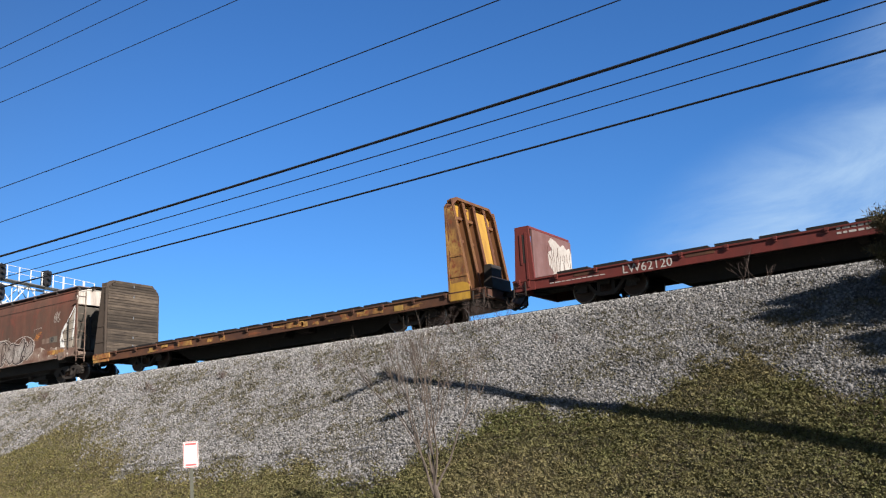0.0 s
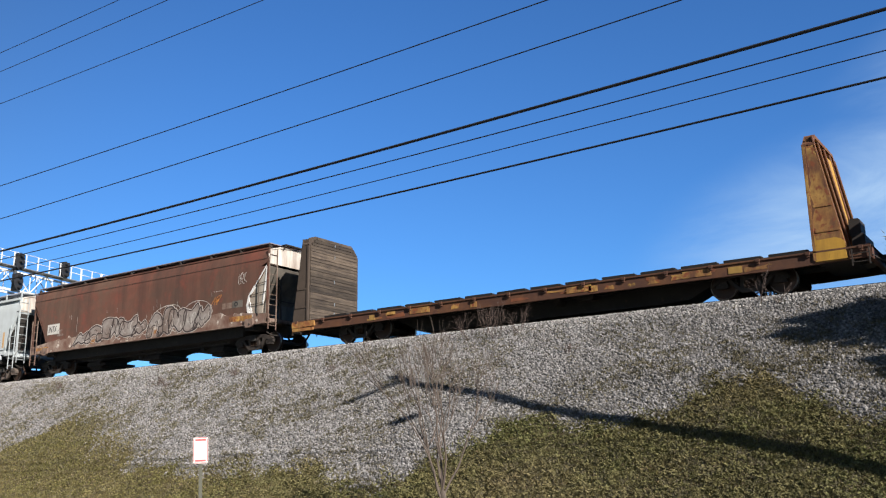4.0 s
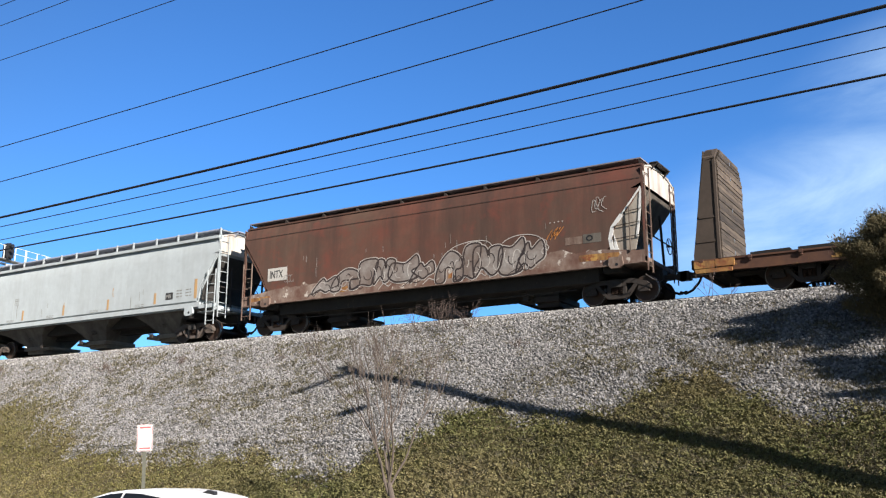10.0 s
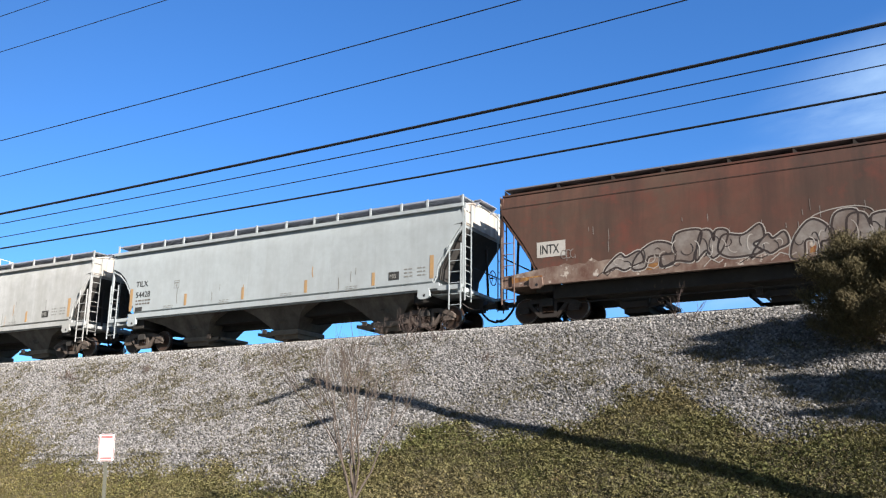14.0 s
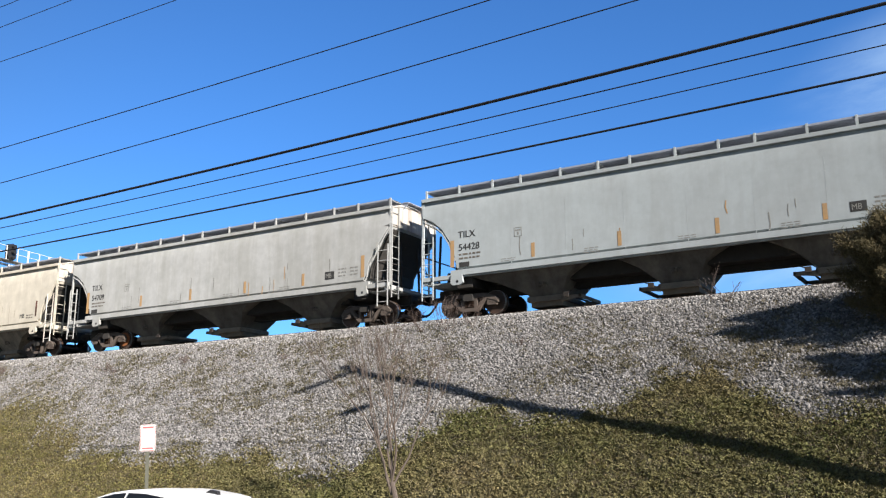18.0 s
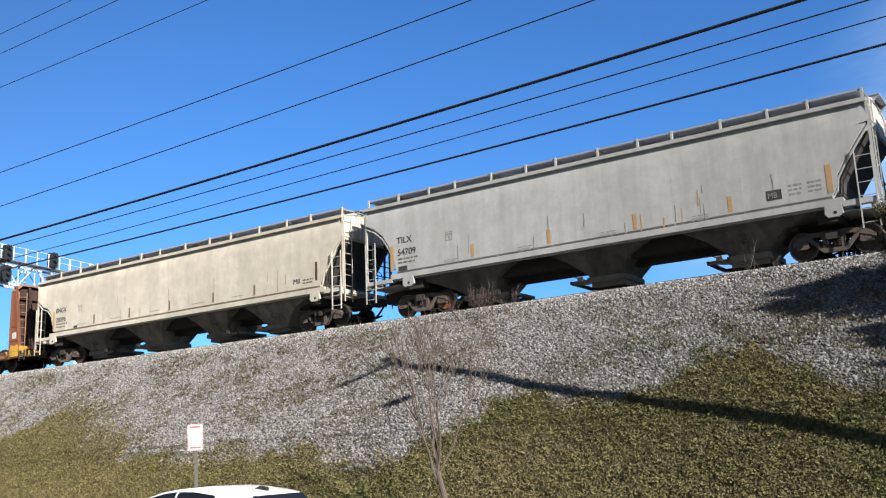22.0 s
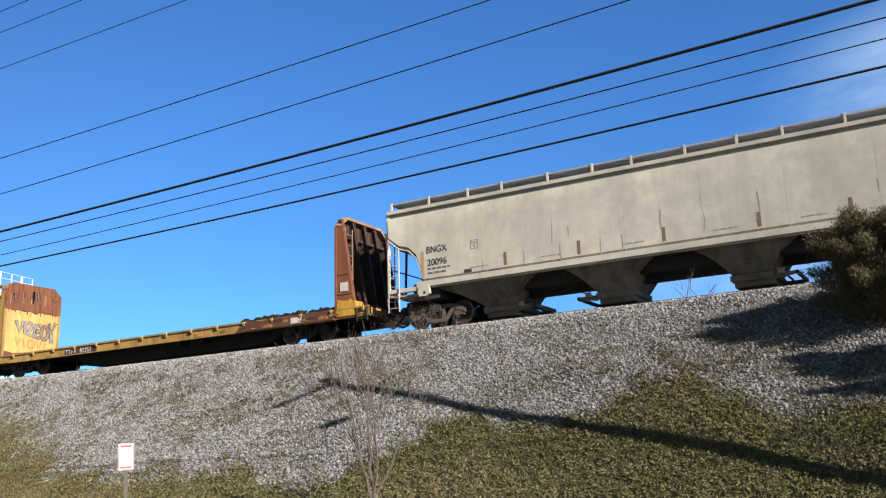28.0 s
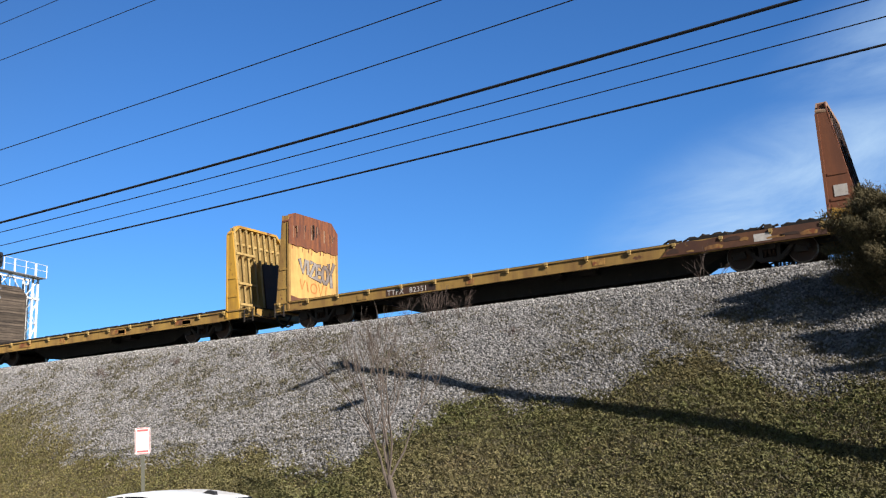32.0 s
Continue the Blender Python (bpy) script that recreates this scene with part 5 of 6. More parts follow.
def flat_deck(car, L, trucks_local, paint, deck=1.0, risers=True):
    """Fishbelly frame, deck timbers, stake pockets, trucks and couplers of a flat car."""
    for y in (-1, 1):
        bm = bmesh.new()
        a, b = min(y * 1.40, y * 1.52), max(y * 1.40, y * 1.52)
        ring = [(-L, deck - 0.06), (-L, deck - 0.36), (-L + 2.0, deck - 0.42), (L - 2.0, deck - 0.42), (L, deck - 0.36), (L, deck - 0.06)]
        prism(bm, ring, a, b)
        box(bm, -L, L, min(y * 1.38, y * 1.56), max(y * 1.38, y * 1.56), deck - 0.08, deck - 0.03)
        part("side_sill", bm, paint, car, "riveted side sill, paint worn to rust")
    bm = bmesh.new()
    box(bm, -L, L, -0.35, 0.35, 0.72, deck - 0.08, 0.02)
    ring = [(-L + 4.4, 0.8), (-L + 5.6, 0.2), (-L + 6.5, 0.14), (L - 6.5, 0.14), (L - 5.6, 0.2), (L - 4.4, 0.8)]
    prism(bm, ring, -0.5, 0.5)
    part("centre_sill", bm, M["underside"], car, "deep dark centre sill")
    for k in range(9):
        bm = bmesh.new()
        x = -L + 1.5 + (2 * L - 3) * k / 8
        box(bm, x - 0.1, x + 0.1, -1.42, 1.42, 0.74, deck - 0.08)
        part("cross_bearer", bm, M["underside"], car)
    bm = bmesh.new()
    box(bm, -L, L, -1.5, 1.5, deck - 0.075, deck - 0.005)
    part("deck", bm, M["deck_timber"], car)
    n = int(2 * L / 1.32)
    bm = bmesh.new()
    box(bm, -0.57, 0.57, -0.14, 0.14, 0, 0.075, 0.02)
    me = mesh_of(bm, "deck_riser", M["deck_timber"])
    for i in range(n):
        x = -L + 0.9 + (2 * L - 1.8) * i / (n - 1)
        for y in (-1.34, 1.34):
            if abs(x) < L - 1.3 and (risers or x > L - 5.5):
                shared("deck_riser", me, car, pose(x, y, deck, 0, random.uniform(-0.6, 0.6), random.uniform(-0.8, 0.8)), "dark timber deck riser")
    bm = bmesh.new()
    box(bm, -0.055, 0.055, -0.05, 0.05, -0.06, 0.04, 0.01)
    box(bm, -0.035, 0.035, -0.02, 0.05, -0.12, -0.05)
    me = mesh_of(bm, "stake_pocket", M["pale_yellow"] if paint is M["yellow_dull"] else paint)
    for i in range(n):
        x = -L + 0.25 + (2 * L - 0.5) * i / (n - 1)
        for y in (-1.56, 1.56):
            shared("stake_pocket", me, car, pose(x, y, deck - 0.06, 0, 0, 0 if y < 0 else 180))
    for x in trucks_local:
        add_truck(car, x, steel="steel_dark")
        bm = bmesh.new()
        box(bm, x - 0.35, x + 0.35, -1.4, 1.4, 0.80, deck - 0.08, 0.02)
        part("body_bolster", bm, M["underside"], car)
    for s in (-1, 1):
        add_coupler(car, s * L, s)
        bm = bmesh.new()
        box(bm, min(s * L, s * (L - 0.15)), max(s * L, s * (L - 0.15)), -1.5, 1.5, deck - 0.38, deck, 0.02)
        part("end_sill", bm, paint, car)
        add_ladder(car, s * L - (0.5 if s > 0 else -0.05), -1.57, 0.42, deck - 0.1, "x", M["steel_dark"], 2, name="step_ladder")
    bm = bmesh.new()
    disc(bm, (0.8, 0.62), 0.16, -1.0, -0.4, 14)
    box(bm, 1.6, 2.2, -1.0, -0.55, 0.5, 0.72, 0.03)
    pipe(bm, [(-L + 3, -0.8, 0.66), (0.8, -0.8, 0.62), (L - 3, -0.8, 0.66)], 0.02, 5)
    part("brake_rigging", bm, M["steel_dark"], car)
    for i in range(4):
        bm = bmesh.new()
        x = -L + 4 + i * (2 * L - 8) / 3
        box(bm, x, x + random.uniform(0.25, 0.5), -1.535, -1.515, deck - 0.36, deck - 0.16)
        part("stencil_panel", bm, M["yellow_dull"] if i in (0, 3) else M["yellow_mottled"], car) if paint is not M["red_paint"] else bm.free()


def bulkhead(car, x, s, paint, face, post=None, slim=False, top=4.55, deep=0.92, lean=0.28, top_mat=None, sheet=None, near_post=None):
    """An end wall whose straight face looks into the car: s is +1 at the right end, -1 at the left."""
    def X(v):
        return x + s * v
    side = [(X(0.0), 0.62), (X(deep), 0.62), (X(deep), 1.15), (X(lean), top - 0.42), (X(0.0), top - 0.38)]
    for y in (-1.5, 1.5):
        bm = bmesh.new()
        prism(bm, side[::s], y - 0.03, y + 0.03)
        box(bm, min(X(-0.03), X(0.05)), max(X(-0.03), X(0.05)), y - 0.06, y + 0.06, 0.7, top - 0.42)
        box(bm, min(X(0.1), X(deep - 0.1)), max(X(0.1), X(deep - 0.1)), y - 0.05, y + 0.05, 1.5, 1.58)
        box(bm, min(X(0.1), X(deep * 0.72)), max(X(0.1), X(deep * 0.72)), y - 0.05, y + 0.05, 2.25, 2.32)
        part("side_plate", bm, paint, car, "tapered side plate of the end wall")
    # posts on the outer side
    ys = [-1.42 + 2.84 * k / 8 for k in range(9)] if slim else (-1.45, -0.72, 0.0, 0.72, 1.45)
    for i, y in enumerate(ys):
        bm = bmesh.new()
        prism(bm, [(X(0.06), 0.95), (X(deep), 0.95), (X(deep), 1.10), (X(lean), top - 0.12), (X(0.06), top - 0.12)][::s], y - 0.015, y + 0.015)
        f0, f1 = X(deep), X(lean)
        prism(bm, [(f0 - s * 0.03, 0.95), (f0, 0.95), (f0, 1.1), (f1, top - 0.12), (f1 - s * 0.03, top - 0.12), (f0 - s * 0.03, 1.1)][::s], y - (0.045 if slim else 0.07), y + (0.045 if slim else 0.07))
        part("post", bm, (near_post or post or paint) if i == 0 else post or paint, car, "tapered steel post")
    for z in (1.9, 2.9, 3.75):
        bm = bmesh.new()
        box(bm, min(X(0.05), X(0.22)), max(X(0.05), X(0.22)), -1.46, 1.46, z, z + 0.10)
        part("cross_rail", bm, post or paint, car)
    bm = bmesh.new()
    prism_x(bm, [(-1.53, top - 0.42), (-1.53, top - 0.34), (-1.15, top + 0.02), (1.15, top + 0.02), (1.53, top - 0.34), (1.53, top - 0.42), (1.1, top - 0.08), (-1.1, top - 0.08)],
            min(X(-0.02), X(lean)), max(X(-0.02), X(lean)))
    part("top_beam", bm, top_mat or paint, car)
    bm = bmesh.new()
    prism_x(bm, [(-1.49, 0.95), (1.49, 0.95), (1.49, top - 0.36), (1.12, top - 0.04), (-1.12, top - 0.04), (-1.49, top - 0.36)], min(X(0.0), X(0.05)), max(X(0.0), X(0.05)))
    wall = part("wall_sheet", bm, sheet or paint, car, "steel end wall sheet")
    if face == "old_plank":
        n = 27
        h = (top - 0.98) / n
        for i in range(n):
            bm = bmesh.new()
            z0 = 0.98 + i * h
            hw = 1.46 - max(0.0, (z0 + h - (top - 0.36))) * 1.05
            face_ = -0.075 + random.uniform(-0.012, 0.012)
            box(bm, min(X(face_), X(-0.004)), max(X(face_), X(-0.004)), -hw + random.uniform(-0.012, 0.012), hw + random.uniform(-0.012, 0.012), z0 + random.uniform(0.002, 0.01), z0 + h - random.uniform(0.002, 0.012))
            part("plank", bm, M["old_plank"], wall)
        for z in (1.35, 1.75, 2.7, 3.75, 4.25):
            bm = bmesh.new()
            box(bm, min(X(-0.09), X(-0.07)), max(X(-0.09), X(-0.07)), -0.02, 0.02, z, z + 0.12)
            part("strap", bm, M["galvanized"], wall)
    # end deck blackened in colour for the shadow below the wall
    bm = bmesh.new()
    box(bm, min(X(0.05), X(deep + 0.1)), max(X(0.05), X(deep + 0.1)), -1.5, 1.5, 0.70, 1.0, 0.02)
    part("end_deck", bm, M["underside"], car)
    return wall


def bulkhead_flat(label, s_left, s_right, trucks, side, left_face, right_paint, graffiti, slim=False):
    mid, L = (s_left + s_right) / 2, (s_right - s_left) / 2
    car = thing("bulkhead_flat_car", label, "flat car", "freight train")
    CARS.append((car, mid))
    flat_deck(car, L, [t - mid for t in trucks], M[side], risers=not graffiti)
    deep = 0.66 if slim else 0.85
    if graffiti:
        # posts and sheet coloured dark for the neighbouring hopper's shadow, near post left lit
        bulkhead(car, L - 1.5, 1, M[right_paint], "steel", M["shade_stain_brown"], deep=deep, top_mat=M["sunlit_pale_rust"], sheet=M["shade_stain_brown"], near_post=M["brown_paint"])
        # ladder between the two near posts, yellow foot round the corner
        add_ladder(car, L - 1.18, -1.34, 1.3, 4.1, "y", M["sunlit_pale_rust"], 7, name="wall_ladder")
        bm = bmesh.new()
        box(bm, L - 0.66, L - 0.60, -1.52, -1.02, 0.72, 1.22, 0.02)
        part("yellow_panel", bm, M["yellow_paint"], car, "yellow foot of the end wall")
    elif slim:
        bulkhead(car, L - 1.5, 1, M[right_paint], "steel", M["pale_yellow"], True, deep=deep)
        # short brackets across the near ribs, dark plate as cast shadow over the far ones
        for z, out in ((3.28, 0.44), (2.02, 0.58), (1.15, 0.68)):
            bm = bmesh.new()
            box(bm, L - 1.5 + out - 0.02, L - 1.5 + out + 0.05, -1.46, -0.38, z, z + 0.09)
            part("rib_bracket", bm, M["pale_yellow"], car)
        bm = bmesh.new()
        hull(bm, [(L - 0.82, 0.1, 1.0), (L - 0.78, 0.1, 1.0), (L - 1.06, 0.1, 3.1), (L - 1.10, 0.1, 3.1)], [(L - 0.82, 1.46, 1.0), (L - 0.78, 1.46, 1.0), (L - 1.06, 1.46, 3.2), (L - 1.10, 1.46, 3.2)])
        part("sooty_plate", bm, M["shade_stain_brown"], car, "dark plate standing for the shadow low on the ribs")
    else:
        bulkhead(car, L - 1.5, 1, M[right_paint], "steel", M["post_rust"], deep=deep, top_mat=M["post_rust"], sheet=M["yellow_paint"])
        # bright yellow infill between the middle posts, black block for brake housing and shadow
        bm = bmesh.new()
        hull(bm, [(L - 0.78, 0.08, 1.3), (L - 0.75, 0.08, 1.3), (L - 1.19, 0.08, 4.2), (L - 1.22, 0.08, 4.2)], [(L - 0.78, 0.64, 1.3), (L - 0.75, 0.64, 1.3), (L - 1.19, 0.64, 4.2), (L - 1.22, 0.64, 4.2)])
        part("yellow_infill", bm, M["yellow_paint"], car, "yellow plate between the posts")
        bm = bmesh.new()
        box(bm, L - 0.64, L - 0.28, -0.55, 0.75, 0.72, 1.55, 0.05)
        box(bm, L - 0.72, L - 0.40, -0.35, 0.35, 1.5, 2.05, 0.06)
        part("brake_housing", bm, M["steel_dark"], car, "black block for the brake housing and shadow at the end wall's foot")
    bulkhead(car, -L + (0.72 if graffiti else 0.80), -1, M["yellow_dull" if left_face != "old_plank" else "plank_edge"], left_face, top=4.58 if graffiti else 4.5, deep=0.62 if graffiti else 0.78, lean=0.34, top_mat=M["rust_face"] if graffiti else None, sheet=M["cream_yellow"] if graffiti else None)
    if graffiti:
        X = -L + 0.72
        bm = bmesh.new()
        edge = [(-1.56, 3.28)]
        for i in range(15):
            edge.append((-1.46 + 2.92 * (i + 1) / 16, 3.28 + random.uniform(-0.05, 0.05) - 0.02 * (i % 3)))
        prism_x(bm, edge + [(1.56, 3.3), (1.56, 4.2), (1.16, 4.58), (-1.16, 4.58), (-1.56, 4.2)], X, X + 0.036)
        part("rusted_panel", bm, M["rust_face"], car, "rusted upper part of the end wall")
        bm = bmesh.new()
        prism_x(bm, [(-1.5, 0.98), (1.5, 0.98), (1.5, 1.22), (0.9, 1.32), (0.4, 1.2), (-0.2, 1.28), (-0.9, 1.18), (-1.5, 1.26)], X, X + 0.008)
        part("rusted_foot", bm, M["post_rust"], car, "rusted foot of the end wall")

        rag3 = random.Random(77)
        for k in range(9):
            y = -1.4 + 2.8 * k / 8 + rag3.uniform(-0.12, 0.12)
            n = rag3.uniform(0.08, 0.25)
            bm = bmesh.new()
            ribbon(bm, [(y, 3.36), (y + 0.01, 3.26 - n * 0.5), (y, 3.26 - n)], rag3.uniform(0.012, 0.035), lambda a, b, q: (X + 0.004 + 0.003 * q, a, b))
            part("rust_drip", bm, M["rust_face"], car)
        for k in range(34):
            y, n = rag3.uniform(-1.35, 1.35), rag3.uniform(0.12, 0.55)
            bm = bmesh.new()
            ribbon(bm, [(y, 4.3 - 0.2 * abs(y)), (y + 0.01, 4.0), (y, 4.1 - n)], rag3.uniform(0.012, 0.035), lambda a, b, q: (X + 0.037 + 0.003 * q, a, b))
            part("rust_streak", bm, M[("shade_stain_brown", "orange_rust", "sunlit_pale_rust")[k % 3]], car)
        # loose chains and binders left on the deck
        for k in range(11):
            x, y = L - 6.0 + 4.2 * k / 10 + rag3.uniform(-0.15, 0.15), rag3.uniform(-1.48, -1.25)
            bm = bmesh.new()
            pipe(bm, [(x - 0.28, y, 1.03), (x - 0.1, y - 0.03, 1.08 + rag3.uniform(0, 0.08)), (x + 0.1, y + 0.02, 1.05), (x + 0.3, y, 1.03 + rag3.uniform(0, 0.1))], 0.035, 6)
            box(bm, x - 0.1, x + 0.12, y - 0.06, y + 0.06, 1.0, 1.0 + rag3.uniform(0.08, 0.16), 0.02)
            part("deck_chain", bm, M["steel_dark"], car, "dark tie-down chain and binder")
        for k in range(9):
            x, z = L - 6.3 + 4.6 * k / 8 + rag3.uniform(-0.2, 0.2), rag3.uniform(0.62, 0.8)
            a0, b0 = rag3.uniform(0.2, 0.6), rag3.uniform(0.06, 0.16)
            bm = bmesh.new()
            prism(bm, [(x, z), (x + a0 * 0.5, z + 0.01), (x + a0, z), (x + a0 * 1.05, z + b0 * 0.6), (x + a0 * 0.8, z + b0), (x + a0 * 0.3, z + b0 * 0.9), (x - 0.03, z + b0 * 0.5)], -1.5745, -1.5685)
            part("paint_remnant", bm, M["yellow_mottled" if k % 3 else "shade_stain_brown"], car)

        def spray(pts, r, mat, off):
            bm = bmesh.new()
            ribbon(bm, pts, r, lambda a, b, k: (X + off + 0.004 * k, a, b))
            part("tag_stroke", bm, mat, car)
        for k, pts in enumerate(([(-1.2, 2.85), (-0.95, 2.3), (-0.72, 2.85)], [(-0.6, 2.85), (-0.58, 2.25)], [(-0.42, 2.78), (-0.05, 2.78), (-0.45, 2.2), (-0.02, 2.18)],
                                 [(0.38, 2.7), (0.05, 2.72), (0.05, 2.15), (0.4, 2.1)], [(0.05, 2.42), (0.34, 2.42)],
                                 blob(0.68, 2.38, 0.22, 0.34, 10), [(0.95, 2.9), (1.1, 2.45), (1.38, 2.95)], [(1.1, 2.45), (1.15, 1.9)])):
            spray([(0.14 + 0.86 * a, b - 0.06) for a, b in pts], 0.105, M["spray_dark"], 0.006)
            spray([(0.14 + 0.86 * a, b - 0.06) for a, b in pts], 0.076, M["spray_grey"], 0.012)
        for pts in ([(-0.85, 1.95), (-0.75, 1.55), (-0.55, 1.95)], [(-0.45, 1.9), (-0.35, 1.5)], blob(0.0, 1.68, 0.2, 0.2, 8), [(0.3, 1.9), (0.42, 1.45), (0.6, 1.9)], [(0.75, 1.5), (0.8, 1.85)]):
            spray(pts, 0.028, M["spray_orange"], 0.006)
        decal(car, "number_strip", -L + 5.28, -L + 7.40, 0.62, 0.86, M["shade_stain_brown"], -1.523)
        lettering("reporting_mark", "TTPX", 0.27, -L + 5.34, -1.5275, 0.645, M["letter_white"], car, "worn white letters on the side sill", spacing=1.15)
        lettering("car_number", "82351", 0.27, -L + 6.30, -1.5275, 0.645, M["letter_white"], car, "worn white digits on the side sill", spacing=1.15)
        bm = bmesh.new()
        prism(bm, [(L - 6.4, 0.60), (L - 1.6, 0.60), (L - 1.6, 0.985), (L - 4.4, 0.985), (L - 5.1, 0.93), (L - 5.6, 0.985), (L - 6.1, 0.90)], -1.568, -1.519)
        part("rusted_section", bm, M["yellow_rusted"], car, "rusted stretch of the side sill")
        bm = bmesh.new()
        box(bm, L - 3.6, L - 3.1, -1.574, -1.568, 0.66, 0.88)
        part("notice_plate", bm, M["letter_white"], car)
        bm = bmesh.new()
        box(bm, L - 1.28, L - 0.92, -1.545, -1.535, 1.62, 1.95)
        part("notice_plate", bm, M["letter_white"], car)
        bm = bmesh.new()
        prism(bm, [(L - 1.46, 0.68), (L - 0.62, 0.68), (L - 0.68, 1.2), (L - 0.8, 1.3), (L - 0.95, 1.24), (L - 1.2, 1.27), (L - 1.4, 1.32)], -1.556, -1.545)
        part("yellow_panel", bm, M["yellow_paint"], car, "yellow foot of the end wall")
    if not graffiti:
        for i, x in enumerate((-5.0, 1.5, 5.5)):
            bm = bmesh.new()
            box(bm, x, x + 0.9, -1.535, -1.52, 0.68, 0.90)
            part("yellow_panel", bm, M["yellow_mottled"], car)
    if side == "yellow_rusted":
        # yellow end blocks of the deck below the plank wall
        for k, (x, a, z) in enumerate(((-L + 0.02, 0.62, 0.70), (-L + 0.66, 0.56, 0.72), (-L + 0.05, 1.1, 0.56))):
            bm = bmesh.new()
            box(bm, x, x + a, -1.60, -1.52, z, z + (0.22 if k < 2 else 0.12), 0.02)
            part("end_block", bm, M["yellow_mottled"], car, "mottled yellow end block")
        rag = random.Random(8)
        for k in range(17):
            x, a, z, b = rag.uniform(-L + 0.5, L - 2), rag.uniform(0.2, 0.8), rag.uniform(0.62, 0.78), rag.uniform(0.06, 0.18)
            bm = bmesh.new()
            prism(bm, [(x + a * u + rag.uniform(-0.06, 0.06), z + b * v + rag.uniform(-0.025, 0.025)) for u, v in ((0, 0), (0.5, 0.05), (1, 0), (1.03, 0.5), (1, 1), (0.55, 0.92), (0, 1), (-0.03, 0.5))], -1.527, -1.518)
            part("paint_remnant", bm, M["yellow_mottled" if k % 3 else "brown_paint"], car)
        rag2 = [(L - 1.50 + rag.uniform(0.05, 0.16), 4.2 - 0.2 * k) for k in range(13)]
        bm = bmesh.new()
        prism(bm, [(L - 1.54, 1.6), (L - 1.54, 4.2)] + rag2, -1.546, -1.531)
        part("rusted_edge", bm, M["post_rust"], car, "flaking rusted edge of the end wall")
        bm = bmesh.new()
        prism(bm, [(L - 1.48, 0.66), (L - 0.62, 0.66), (L - 0.66, 1.18), (L - 0.74, 1.24), (L - 0.9, 1.3), (L - 1.4, 1.28), (L - 1.46, 1.5)], -1.556, -1.545)
        part("yellow_panel", bm, M["yellow_paint"], car, "yellow foot of the end wall")
    return car


def red_flat():
    s_left, s_right = 12.0, 32.5
    mid, L = (s_left + s_right) / 2, (s_right - s_left) / 2
    car = thing("bulkhead_flat_car", "dark red bulkhead flat car with low end walls and white numbers", "flat car", "freight train")
    CARS.append((car, mid))
    flat_deck(car, L, [15.2 - mid, 29.2 - mid], M["red_paint"])
    for s in (-1, 1):
        X = s * L
        side = [(X - s * 0.08, 0.60), (X - s * 0.85, 0.60), (X - s * 0.85, 1.1), (X - s * 0.74, 2.78), (X - s * 0.22, 2.82)]
        for y in (-1.5, 1.5):
            bm = bmesh.new()
            prism(bm, side[::-s], y - 0.04, y + 0.04)
            box(bm, X - s * 0.42 - 0.04, X - s * 0.42 + 0.04, y - 0.06, y + 0.06, 1.5, 2.55)
            box(bm, X - s * 0.62 - 0.04, X - s * 0.62 + 0.04, y - 0.06, y + 0.06, 0.7, 2.6)
            part("side_plate", bm, M["red_paint"], car)
        # shade of the recess between the ribs, laid on as a dark patch
        bm = bmesh.new()
        prism(bm, [(X - s * 0.48, 1.55), (X - s * 0.60, 1.55), (X - s * 0.58, 2.5), (X - s * 0.48, 2.55)][::s], -1.546, -1.538)
        part("dark_recess", bm, M["steel_dark"], car, "dark patch painted for the shade between the side plate's ribs")
        bm = bmesh.new()
        box(bm, min(X - s * 0.78, X - s * 0.84), max(X - s * 0.78, X - s * 0.84), -1.46, 1.46, 0.9, 2.70)
        part("wall_sheet", bm, M["skylit_red"], car, "red end wall sheet, greyed in colour for the sky light on it")
        bm = bmesh.new()
        box(bm, min(X - s * 0.2, X - s * 0.76), max(X - s * 0.2, X - s * 0.76), -1.52, 1.52, 2.74, 2.84, 0.02)
        part("top_beam", bm, M["red_paint"], car)
    X = -L + 0.84
    bm = bmesh.new()
    prism_x(bm, [(-0.15, 1.05), (0.3, 1.12), (0.7, 1.0), (1.40, 1.0), (1.46, 2.3), (1.3, 2.46), (1.1, 2.36), (0.85, 2.52), (0.6, 2.40), (0.3, 2.55), (-0.1, 2.62), (-0.3, 2.45), (-0.05, 2.2), (-0.4, 2.05), (-0.35, 1.6), (-0.05, 1.4)], X + 0.002, X + 0.006)
    part("tag_fill", bm, M["spray_white"], car, "white sprayed patch")
    rng = random.Random(2)
    for k in range(10):
        y, z = -0.3 + k * 0.17, rng.uniform(1.2, 1.5)
        bm = bmesh.new()
        ribbon(bm, [(y, z), (y + rng.uniform(-0.1, 0.15), z + 0.35), (y + rng.uniform(-0.15, 0.1), z + 0.6), (y + rng.uniform(-0.05, 0.2), z + 0.85)], 0.012, lambda a, b, q: (X + 0.007 + 0.003 * q, a, b))
        part("tag_stroke", bm, M["spray_dark"] if k % 2 else M["rust_brown"], car)
    lettering("car_number", "LW62120", 0.40, -L + 4.0, -1.528, 0.63, M["letter_white"], car, "worn white letters on the side sill", spacing=1.05)
    small_print(car, -L + 1.4, 0.70, 2.0, 1, M["letter_white"], 0.03, 0.1, -1.525)
    small_print(car, -L + 10.5, 0.86, 1.3, 2, M["letter_white"], 0.06, 0.13, -1.525)
    for x in (-L + 2.3, -L + 6.1, -L + 13):
        bm = bmesh.new()
        box(bm, x, x + 0.9, -1.53, -1.52, 0.80, 0.93)
        part("yellow_panel", bm, M["yellow_rusted"], car)


make_train()


